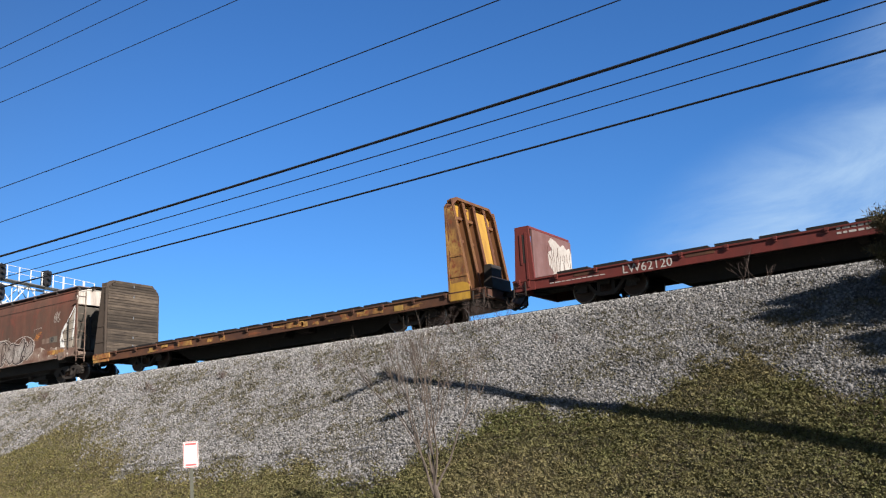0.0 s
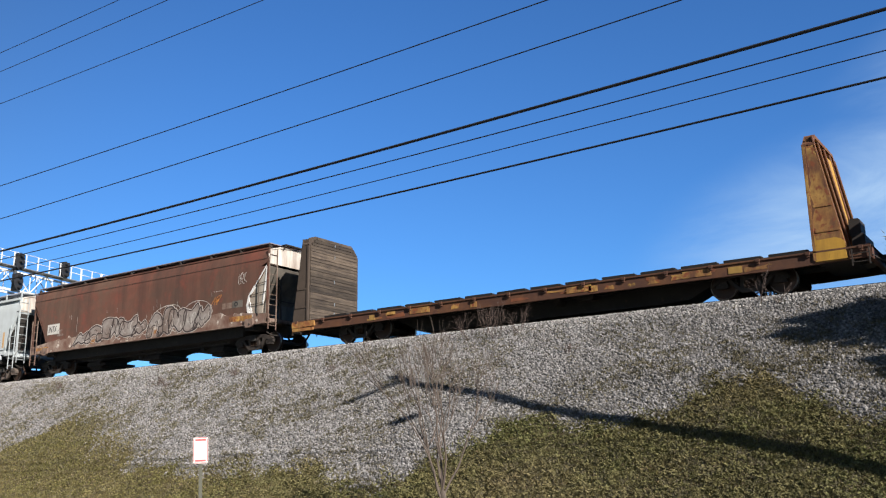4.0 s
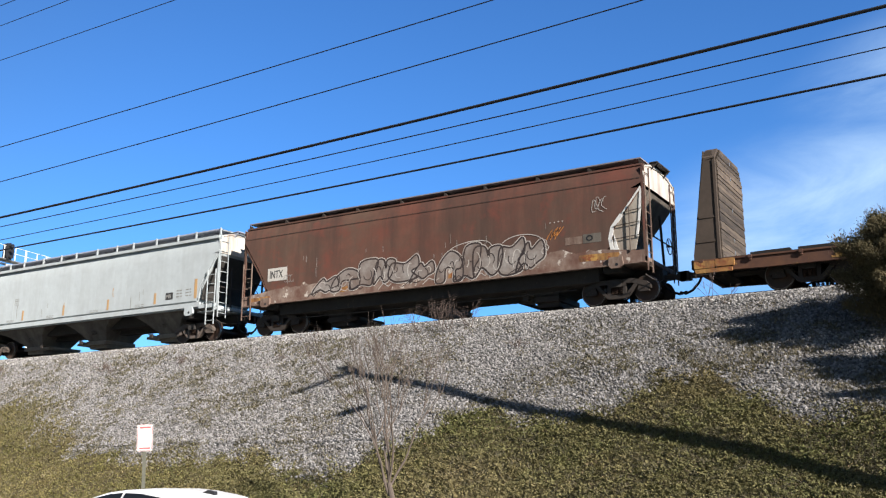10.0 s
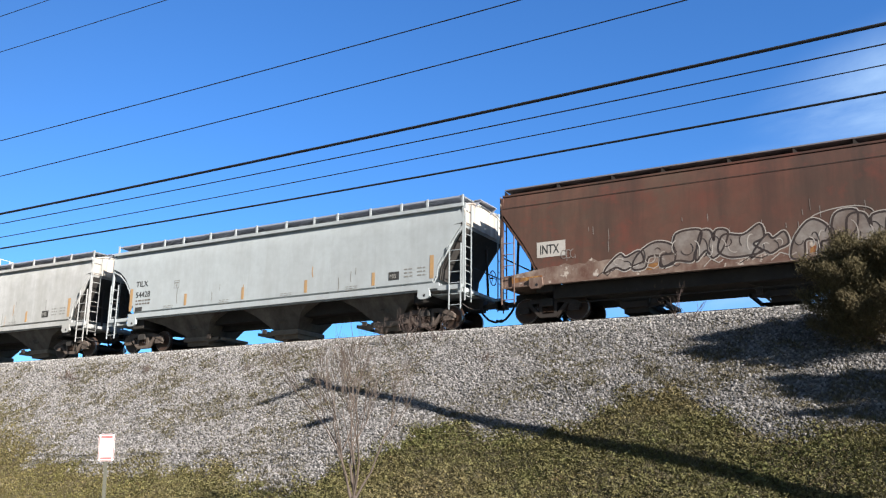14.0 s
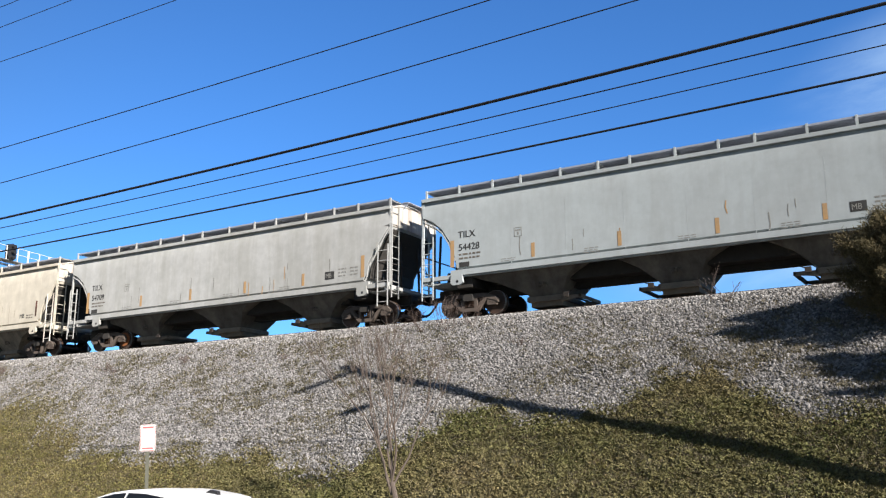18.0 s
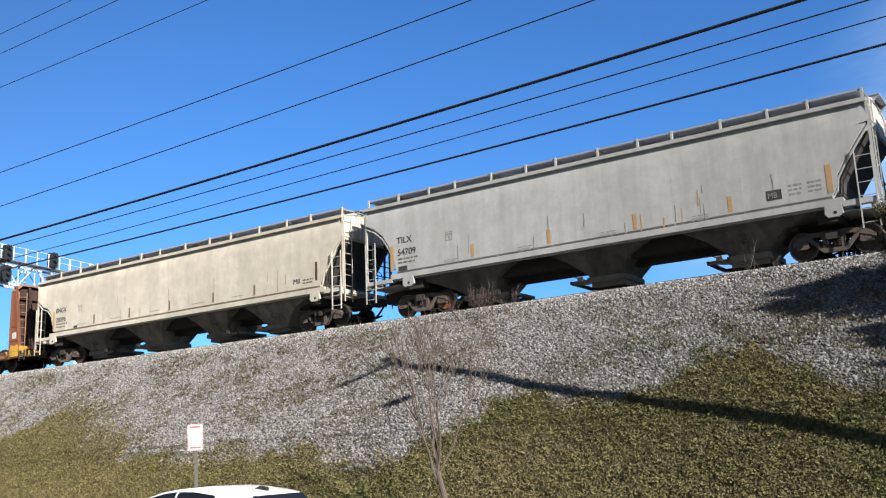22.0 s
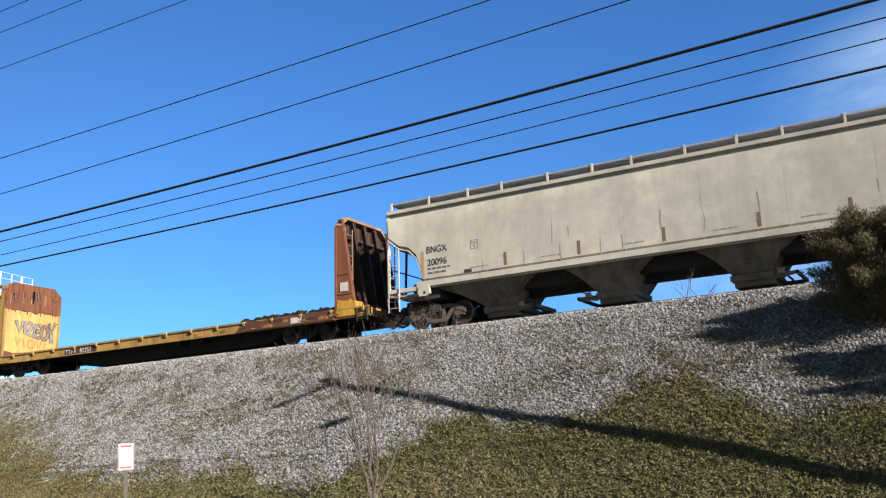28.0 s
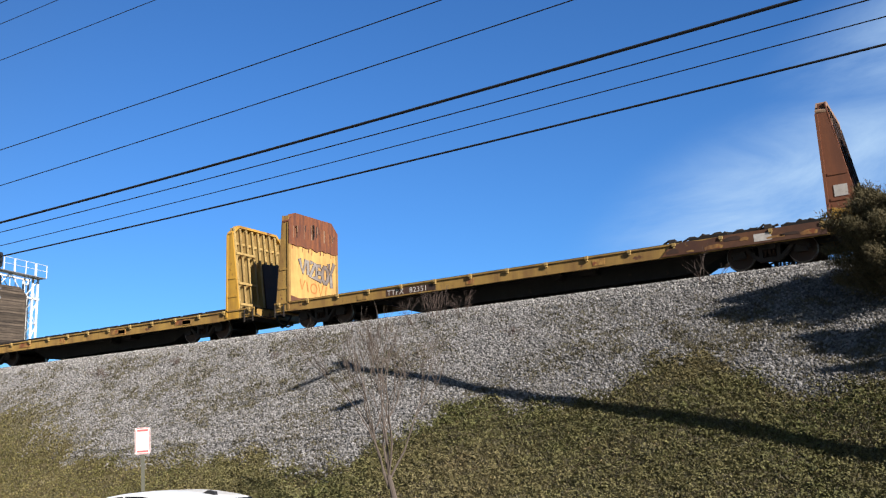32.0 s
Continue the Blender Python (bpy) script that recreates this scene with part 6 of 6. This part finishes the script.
# ---- poles and wires ----
POLE_X, POLE_Y = 4.93, -13.87
WIRE_Y = -14.08
FAR_POLE = -32.4


def utility_pole(x, py, lamp):
    pole = thing("utility_pole", "tall brown wooden utility pole with crossarm and street light", "utility pole", m=pose(x, py, float(ground_z(x, py))))
    bm = bmesh.new()
    rod(bm, (0, 0, -0.3), (0, 0, 16.95), 0.25, 0.17, 12)
    part("shaft", bm, M["pole_wood"], pole)
    bm = bmesh.new()
    box(bm, -0.07, 0.07, -1.75, 0.2, 16.3, 16.46)
    part("crossarm", bm, M["pole_wood"], pole)
    for z in (15.1, 14.1, 12.7, 10.65, 9.65, 8.5, 8.1, 7.8, 7.35):
        bm = bmesh.new()
        rod(bm, (0, 0, z), (0, WIRE_Y - py, z), 0.04, 0.06, 8)
        part("insulator", bm, M["galvanized"], pole)
    if lamp:
        bm = bmesh.new()
        pipe(bm, [(0, 0, 13.4), (0, -0.8, 13.9), (0, -1.6, 13.95)], 0.035, 8)
        part("lamp_arm", bm, M["galvanized"], pole)
        bm = bmesh.new()
        lofted(bm, [[(-0.08, -1.5, 13.9), (0.08, -1.5, 13.9), (0.08, -1.5, 14.02), (-0.08, -1.5, 14.02)],
                    [(-0.19, -1.8, 13.82), (0.19, -1.8, 13.82), (0.15, -1.8, 14.06), (-0.15, -1.8, 14.06)],
                    [(-0.17, -2.25, 13.84), (0.17, -2.25, 13.84), (0.12, -2.25, 14.0), (-0.12, -2.25, 14.0)]])
        part("lamp_head", bm, M["galvanized"], pole)
    return pole


utility_pole(POLE_X, POLE_Y, True)
utility_pole(FAR_POLE - 0.35, -14.55, False)
for z in (14.14, 13.57):
    bm = bmesh.new()
    for k in range(7):
        rod(bm, (FAR_POLE + 0.3 + 0.16 * k, WIRE_Y, z), (FAR_POLE + 0.43 + 0.16 * k, WIRE_Y, z), 0.07, 0.05, 8)
    rod(bm, (FAR_POLE - 0.35, -14.55, z), (FAR_POLE + 1.5, WIRE_Y, z), 0.025, seg=6)
    tagged(part("strain_insulator", bm, M["galvanized"]), "pale ribbed strain insulator on the pole", "insulator", "pole insulators")

SPAN = POLE_X - FAR_POLE
SAG = 0.16
# heights at the far and the near pole, radius
for zl, zr, r in ((15.05, 15.07, 0.010), (14.37, 14.37, 0.010), (13.23, 13.17, 0.010), (10.33, 10.86, 0.012), (9.2, 10.04, 0.012),
                  (8.22, 8.69, 0.030), (7.97, 8.34, 0.012), (7.57, 8.01, 0.010), (7.33, 7.53, 0.020)):
    bm = bmesh.new()
    pts = []
    for k, (a, b) in enumerate(((FAR_POLE - SPAN, FAR_POLE), (FAR_POLE, POLE_X), (POLE_X, POLE_X + SPAN))):
        for i in range(28 if k < 2 else 29):
            f = i / 28
            h = zl + (zr - zl) * (f if k == 1 else (1 - f))
            pts.append((a + (b - a) * f, WIRE_Y, h - SAG * 4 * f * (1 - f)))
    pipe(bm, pts, r, 6)
    tagged(part("overhead_wire", bm, M["cable"]), "thick black bundled cable between poles" if r > 0.03 else "black overhead utility wire sagging between poles", "wire", "overhead wires")


# ---- signal bridge ----
def signal_bridge():
    x0, ya, yb = -62.0, -6.0, 14.3
    zb, zt = RAIL + 7.45, RAIL + 9.0
    br = thing("signal_bridge", "white steel lattice signal bridge across the railway with black signal heads", "signal bridge", m=pose(x0 + 2.97, 0.31, 0, 0, 0, 12))
    for dx in (-0.45, 0.45):
        for z in (zb, zt):
            bm = bmesh.new()
            box(bm, dx - 0.06, dx + 0.06, ya, yb, z - 0.07, z + 0.07)
            part("chord", bm, M["white_paint"], br)
        n = 14
        for i in range(n):
            y0, y1 = ya + (yb - ya) * i / n, ya + (yb - ya) * (i + 1) / n
            bm = bmesh.new()
            rod(bm, (dx, y0, zb if i % 2 else zt), (dx, y1, zt if i % 2 else zb), 0.035, seg=5)
            rod(bm, (dx, y0, zb), (dx, y0, zt), 0.035, seg=5)
            part("lattice_bar", bm, M["white_paint"], br)
    bm = bmesh.new()
    box(bm, 0.5, 1.1, ya + 1.4, yb, zt - 0.05, zt + 0.0)
    part("walkway", bm, M["galvanized"], br)
    for i in range(19):
        y = ya + 1.6 + (yb - ya - 1.6) * i / 18
        bm = bmesh.new()
        box(bm, 1.06, 1.10, y - 0.03, y + 0.03, zt, zt + 0.95)
        part("handrail_post", bm, M["white_paint"], br)
        if i % 2 == 0:
            bm = bmesh.new()
            box(bm, -0.03, 0.03, y - 0.03, y + 0.03, zt, zt + 1.25)
            part("stub_mast", bm, M["white_paint"], br)
    bm = bmesh.new()
    for h in (0.5, 0.95):
        rod(bm, (1.08, ya + 1.6, zt + h), (1.08, yb, zt + h), 0.02, seg=5)
    part("handrail", bm, M["white_paint"], br)
    for y in (ya + 0.3, yb - 0.4):
        for dx, dy in ((-0.45, -0.25), (0.45, -0.25), (-0.45, 0.25), (0.45, 0.25)):
            bm = bmesh.new()
            box(bm, dx - 0.06, dx + 0.06, y + dy - 0.06, y + dy + 0.06, float(ground_z(x0, y + dy)) - 0.2, zt + 0.1)
            part("tower_leg", bm, M["white_paint"], br)
        z, k = RAIL, 0
        while z < zb:
            bm = bmesh.new()
            s = 1 if k % 2 else -1
            for dx in (-0.45, 0.45):
                rod(bm, (dx, y - 0.25 * s, z), (dx, y + 0.25 * s, z + 0.9), 0.03, seg=5)
            for dy in (-0.25, 0.25):
                rod(bm, (-0.45 * s, y + dy, z), (0.45 * s, y + dy, z + 0.9), 0.03, seg=5)
            part("tower_brace", bm, M["white_paint"], br)
            z += 0.9
            k += 1
    for y, z in ((9.5, zt + 0.55), (9.5, zb + 0.45), (5.4, zt + 0.35), (5.4, zb + 0.5), (1.4, zt + 0.6), (1.4, zb + 0.5)):
        bm = bmesh.new()
        prism_x(bm, blob(y, z, 0.40, 0.62, 16)[:-1], 1.15, 1.20)
        head = part("signal_head", bm, M["black_paint"], br, "black oval signal backboard")
        bm = bmesh.new()
        box(bm, 0.6, 1.15, y - 0.06, y + 0.06, z - 0.6, z + 0.6)
        part("head_case", bm, M["black_paint"], head)
        for dz in (-0.4, 0, 0.4):
            bm = bmesh.new()
            rod(bm, (1.2, y, z + dz), (1.45, y, z + dz - 0.02), 0.13, 0.13, 10)
            part("hood", bm, M["black_paint"], head)


signal_bridge()


# ---- street side: sign, car ----
def parking_sign():
    x, y = -13.40, -17.2
    s = thing("parking_sign", "white parking sign with red border on a thin metal post", "sign", m=pose(x, y, float(ground_z(x, y)), 0, -2.0, 44))
    bm = bmesh.new()
    box(bm, -0.03, 0.03, -0.012, 0.018, -0.3, 2.44)
    part("post", bm, M["post_green"], s)

    def plate(name, w, h, y0, y1, mat, zc, r=0.04, label=""):
        ring = []
        for cx, cz, a0 in ((w - r, h - r, 0), (-w + r, h - r, 90), (-w + r, -h + r, 180), (w - r, -h + r, 270)):
            for k in range(5):
                a = radians(a0 + 22.5 * k)
                ring.append((cx + r * math.cos(a), zc + cz + r * math.sin(a)))
        bm = bmesh.new()
        prism(bm, ring, y0, y1)
        return part(name, bm, mat, s, label)
    zc = 2.30
    plate("panel", 0.135, 0.235, -0.020, -0.014, M["sign_white"], zc, 0.04, "white enamelled panel")
    bm = bmesh.new()
    for a, b, c, d in ((-0.105, 0.105, 0.218, 0.229), (-0.105, 0.105, -0.229, -0.218), (-0.129, -0.118, -0.20, 0.20), (0.118, 0.129, -0.20, 0.20)):
        box(bm, a, b, -0.0225, -0.0205, zc + c, zc + d)
    part("red_border", bm, M["sign_red"], s)
    for z0, z1 in ((0.165, 0.20), (-0.20, -0.168)):
        bm = bmesh.new()
        box(bm, -0.095, 0.095, -0.0225, -0.0205, zc + z0, zc + z1)
        part("red_bar", bm, M["sign_red"], s)
    for k in range(3):
        bm = bmesh.new()
        box(bm, -0.08 + 0.02 * k, 0.08 - 0.02 * k, -0.0225, -0.0205, zc + 0.08 - 0.09 * k, zc + 0.095 - 0.09 * k)
        part("faint_line", bm, M["sign_white"], s)


parking_sign()


def parked_car():
    x, y = -11.5, -18.9
    car = thing("parked_car", "white hatchback car with dark windows parked at the roadside", "car", m=pose(x, y, -0.255))
    # the car faces -x
    secs = ((-2.15, 0.45, 0.72, 0.70), (-2.05, 0.30, 0.80, 0.80), (-1.3, 0.25, 0.92, 0.88), (-0.85, 0.25, 0.98, 0.90), (0.5, 0.25, 1.0, 0.90), (1.6, 0.25, 1.02, 0.90), (1.98, 0.3, 1.0, 0.86), (2.08, 0.45, 0.85, 0.80))
    bm = bmesh.new()
    lofted(bm, [[(a, -w, lo), (a, -w - 0.02, (lo + hi) / 2), (a, -w + 0.03, hi - 0.06), (a, -w + 0.12, hi), (a, w - 0.12, hi), (a, w - 0.03, hi - 0.06), (a, w + 0.02, (lo + hi) / 2), (a, w, lo)] for a, lo, hi, w in secs])
    part("body", bm, M["car_white"], car, smooth=True)
    cab = ((-1.25, 0.96, 0.80), (-0.85, 1.16, 0.73), (-0.45, 1.33, 0.68), (-0.10, 1.42, 0.65), (0.25, 1.462, 0.63), (0.60, 1.468, 0.62), (1.0, 1.445, 0.60), (1.4, 1.40, 0.58), (1.64, 1.36, 0.57), (1.84, 1.165, 0.63), (2.0, 1.0, 0.72))
    bm = bmesh.new()
    lofted(bm, [[(a, -0.80, 0.94), (a, -w, z - 0.05), (a, -w + 0.07, z), (a, 0, z + 0.015), (a, w - 0.07, z), (a, w, z - 0.05), (a, 0.80, 0.94)] for a, z, w in cab])
    part("cabin", bm, M["car_white"], car, smooth=True)

    def pane(name, pts):
        bm = bmesh.new()
        v = [Vector(p) for p in pts]
        nrm = (v[1] - v[0]).cross(v[2] - v[0]).normalized()
        hull(bm, [p - nrm * 0.006 for p in v], [p + nrm * 0.006 for p in v])
        part(name, bm, M["car_glass"], car, "dark tinted glass")
    for s in (-1, 1):
        def side(px, pz):
            k = (pz - 0.94) / (1.42 - 0.94)
            return (px, s * (0.808 - k * 0.155), pz)
        pane("side_window", [side(-1.0, 1.02), side(-0.62, 1.21), side(-0.25, 1.345), side(0.05, 1.405), side(0.30, 1.425), side(0.18, 1.0)])
        pane("side_window", [side(0.24, 1.0), side(0.36, 1.425), side(0.70, 1.42), side(1.10, 1.375), side(1.22, 1.28), side(1.22, 1.0)])
    pane("rear_window", [(1.995, -0.60, 1.035), (1.70, -0.50, 1.345), (1.70, 0.50, 1.345), (1.995, 0.60, 1.035)])
    pane("windscreen", [(-1.04, -0.66, 1.0), (-0.42, -0.56, 1.345), (-0.42, 0.56, 1.345), (-1.04, 0.66, 1.0)])
    for a in (-1.35, 1.30):
        for s in (-1, 1):
            bm = bmesh.new()
            disc(bm, (a, 0.31), 0.31, min(s * 0.70, s * 0.90), max(s * 0.70, s * 0.90), 20)
            w = part("wheel", bm, M["rubber"], car)
            bm = bmesh.new()
            disc(bm, (a, 0.31), 0.2, min(s * 0.895, s * 0.91), max(s * 0.895, s * 0.91), 16)
            part("rim", bm, M["galvanized"], w)
    for s in (-1, 1):
        bm = bmesh.new()
        box(bm, 1.98, 2.06, s * 0.62 - 0.12, s * 0.62 + 0.12, 0.72, 0.95, 0.02)
        part("tail_light", bm, M["lamp_red"], car)
        bm = bmesh.new()
        box(bm, -0.72, -0.52, s * 0.97 - 0.1, s * 0.97 + 0.06, 0.96, 1.1, 0.03)
        part("door_mirror", bm, M["car_white"], car)
    bm = bmesh.new()
    prism(bm, [(1.22, 1.42), (1.50, 1.39), (1.48, 1.45), (1.36, 1.47)], -0.03, 0.03)
    part("roof_fin", bm, M["black_paint"], car)


parked_car()


def make_road():
    bm = bmesh.new()
    box(bm, -300, 200, -27.2, -17.7, -0.5, -0.255)
    tagged(part("road", bm, M["asphalt"]), "plain dark asphalt road", "road", kind="structure")


make_road()


# ---- plants ----
def branching(bm, p, d, length, r, depth, rng, spread=0.5, up=0.25, seg=5, kids=(2, 3)):
    """A twig that forks again and again, bending as it goes."""
    n = 3
    for i in range(n):
        d2 = (d + Vector((rng.gauss(0, 0.10), rng.gauss(0, 0.10), up * 0.25))).normalized()
        q = p + d2 * (length / n)
        r2 = r * (1 - 0.45 * (i + 1) / n)
        rod(bm, p, q, r * (1 - 0.45 * i / n), r2, seg)
        p, d = q, d2
    if depth <= 0:
        return
    for k in range(rng.randint(*kids)):
        v = Vector((rng.gauss(0, 1), rng.gauss(0, 1), rng.gauss(0, 0.5)))
        branching(bm, p, (d + v * spread * 0.55 + Vector((0, 0, up))).normalized(), length * rng.uniform(0.6, 0.9), r * 0.62, depth - 1, rng, spread, up, max(3, seg - 1), kids)


def bare_tree(x, y, seed):
    rng = random.Random(seed)
    t = thing("bare_tree", "small leafless many-stemmed tree with thin upright twigs", "tree", m=pose(x, y, float(ground_z(x, y)) - 0.05))
    bm = bmesh.new()
    top = Vector((-0.2, 0.05, 1.15))
    rod(bm, (0.08, 0, 0), (0.02, 0, 0.5), 0.068, 0.058, 8)
    rod(bm, (0.02, 0, 0.5), top, 0.058, 0.045, 8)
    part("trunk", bm, M["twig_pale"], t)
    for k in range(7):
        a = 2 * math.pi * k / 7
        bm = bmesh.new()
        d = Vector((0.42 * math.cos(a), 0.42 * math.sin(a), 1)).normalized()
        branching(bm, top + Vector((0, 0, -0.12 * (k % 3))), d, 1.0, 0.026, 4, rng, 0.5, 0.26, 5, (2, 4))
        part("limb", bm, M["twig_pale"], t, "bare grey-brown limb with fine twigs")


bare_tree(-10.4, -13.75, 5)
bare_tree(-28.5, -13.75, 17)


def bare_bush(x, y, height, seed, label, name="bare_bush", arching=True, stems=7, wide=0.25, forks=3):
    rng = random.Random(seed)
    b = thing(name, label, "bush", m=pose(x, y, float(ground_z(x, y)) - 0.03))
    for k in range(stems):
        bm = bmesh.new()
        a = rng.uniform(0, 2 * math.pi)
        d = Vector((math.cos(a) * (0.8 if arching else wide), math.sin(a) * 0.35, 1)).normalized()
        branching(bm, Vector((rng.uniform(-0.15, 0.15), rng.uniform(-0.1, 0.1), 0)), d, height * rng.uniform(0.4, 0.6), 0.009, forks, rng, 0.5, -0.05 if arching else 0.3, 4)
        part("stem", bm, M["twig"], b)
    return b


bare_bush(-7.3, -2.7, 1.35, 3, "leafless arching bush on the shoulder of the bank", stems=5, forks=1)
bare_bush(-6.7, -2.9, 0.95, 9, "leafless arching bush on the shoulder of the bank", stems=4, forks=1)
bare_bush(-16.2, -2.9, 0.7, 21, "thin dry brush near the top of the bank", arching=False, stems=7, wide=0.6)
bare_bush(-14.9, -3.1, 0.7, 25, "thin dry brush near the top of the bank", stems=7)
bare_bush(-16.8, -3.2, 0.7, 26, "thin dry brush near the top of the bank", stems=7)
bare_bush(-15.6, -3.3, 0.75, 22, "thin dry brush near the top of the bank", arching=False, stems=7, wide=0.6)
for cx, cy, hh, sd in ((-30.8, -4.5, 0.30, 41), (-30.2, -4.7, 0.22, 42), (-26.6, -4.4, 0.26, 43), (-38.4, -4.0, 0.28, 44), (-21.5, -4.6, 0.2, 45), (-12.2, -5.0, 0.2, 46)):
    bare_bush(cx, cy, hh, sd, "low dark clump of dead weeds on the bank", name="weed_clump", stems=12)
bare_bush(-44.5, -3.2, 1.9, 31, "thin leafless sapling near the top of the bank", name="sapling", arching=False, stems=1)


def cedar(x, y, height, radius, seed, label):
    rng = np.random.default_rng(seed)
    z0 = float(ground_z(x, y))
    t = thing("cedar_tree", label, "tree", m=pose(x, y, z0 - 0.05))
    bm = bmesh.new()
    rod(bm, (0, 0, 0), (0.05, 0, height * 0.55), 0.10, 0.06, 8)
    rod(bm, (0.05, 0, height * 0.55), (0, 0.03, height * 0.93), 0.06, 0.02, 6)
    part("trunk", bm, M["bark"], t)
    limbs = []
    for k in range(64):
        f = 0.06 + 0.88 * (k + rng.uniform(0, 1)) / 64
        a = rng.uniform(0, 2 * math.pi)
        prof = math.sin(math.pi * min(1.0, 0.25 + 0.78 * f)) ** 0.8
        reach = radius * max(0.12, prof) * rng.uniform(0.75, 1.12)
        limbs.append((Vector((0, 0, height * f * 0.82)), Vector((math.cos(a) * reach, math.sin(a) * reach, height * f * 0.82 + reach * rng.uniform(0.3, 0.75)))))
    # a second leader beside the trunk
    for k in range(9):
        a = rng.uniform(0, 2 * math.pi)
        f = 0.55 + 0.05 * k
        limbs.append((Vector((-radius * 0.40, 0, height * f * 0.85)), Vector((-radius * 0.5 + 0.28 * math.cos(a) * (1.1 - f), 0.3 * math.sin(a), height * (f * 0.90 + 0.05)))))
    for p, q in limbs[::3]:
        bm = bmesh.new()
        rod(bm, p, q, 0.025, 0.008, 5)
        part("limb", bm, M["bark"], t)
    vs = []
    for p, q in limbs:
        d = np.array(q - p)
        m = 1700
        f = rng.uniform(0.15, 1.05, m) ** 0.7
        c = np.array(p)[None] + d[None] * f[:, None] + rng.normal(0, 0.17, (m, 3)) * (0.42 + 1.0 * (1.05 - f[:, None]))
        tip = rng.normal(0, 1, (m, 3)) + np.array([0, 0, 0.7]) + d[None] / (np.linalg.norm(d) + 1e-6) * 0.9
        tip /= np.linalg.norm(tip, axis=1, keepdims=True)
        side = np.cross(tip, rng.normal(0, 1, (m, 3)))
        side /= np.linalg.norm(side, axis=1, keepdims=True)
        ln = rng.uniform(0.05, 0.13, m)[:, None]
        vs.append(np.stack([c - side * 0.011, c + side * 0.011, c + tip * ln], 1))
    v = np.concatenate(vs).reshape(-1, 3)
    cr = soup("crown", v, np.arange(len(v)).reshape(-1, 3), M["cedar_leaf"], "dense dark olive cedar foliage", "foliage")
    cr.parent = t
    return t


cedar(-1.58, -5.3, 2.95, 1.76, 4, "dark olive cedar tree on the stony bank")
cedar(1.9, -8.5, 4.2, 1.6, 8, "dark olive cedar tree on the grassy bank")


# ---- stones and grass ----
def on_stone(x, y):
    return (1 - grass_cover(x, y)) * (1 - 0.8 * weed_cover(x, y)) * (1 - 0.45 * smooth01((x + 17) / 8))


def patchy(x, y):
    return 0.4 + 0.6 * smooth01((wobble(x, y, 1.7, 4.4) + 0.6 * wobble(x, y, 6.1, 1.4) + 0.7) / 1.2)


def weedy(x, y):
    return grass_cover(x, y) * patchy(x, y) * smooth01((x + 21) / 6)


def mown(x, y):
    return grass_cover(x, y) * (0.55 + 0.45 * patchy(x, y)) * (1 - 0.85 * smooth01((x + 21) / 6))


stones("gravel", 125000, -48, 4, -13.2, -2.4, 0.037, M["stone"], on_stone, "pale grey broken stone covering the bank")
stones("ballast", 36000, -60, 6, -3.1, -0.95, 0.038, M["ballast_stone"], lambda x, y: np.ones_like(x), "pale crushed limestone ballast along the rail")
leaves("turf", 330000, -24, 5, -14.5, -5.0, 0.036, 0.06, M["clover"], weedy, "low weedy olive green turf", "grass")
leaves("lawn", 200000, -46, -14, -15.5, -5.0, 0.034, 0.035, M["lawn"], mown, "short yellowish mown grass at the foot of the bank", "grass", seed=23)
blades("grass_tufts", 16000, -40, 5, -14.5, -6.0, 0.07, M["grass_blade"], lambda x, y: grass_cover(x, y) * patchy(x + 3, y), "scattered short grass blades in the turf", "grass",
       width=0.012, lean=1.6, per=4, seed=3)
blades("dry_weeds", 80000, -48, 4, -12.5, -2.2, 0.055, M["dry_weed"], lambda x, y: weed_cover(x, y) + 0.10 * grass_cover(x, y),
       "dry brown weeds among the stones", "grass", width=0.012, lean=2.2, per=4, seed=5)
blades("leaf_litter", 16000, -40, 5, -14.5, -6.5, 0.012, M["leaf_litter"], lambda x, y: grass_cover(x, y) * 0.8 + 0.04, "scattered dry fallen leaves", "leaves",
       width=0.024, lean=5.0, per=1, seed=9)


# ---- what moves ----
def motions():
    ts = [t for t, d in TRAVEL]
    ds = [d for t, d in TRAVEL]
    for car, mid in CARS:
        walk(car, [(t, pose(mid + d, 0, RAIL)) for t, d in TRAVEL])
    steps = [k * 4 / 30 for k in range(241)]
    gone = np.interp(steps, ts, ds)
    for wheel, x in WHEELSETS:
        walk(wheel, [(t, pose(x, 0, WHEEL, 0, math.degrees(g / WHEEL), 0)) for t, g in zip(steps, gone)])


motions()
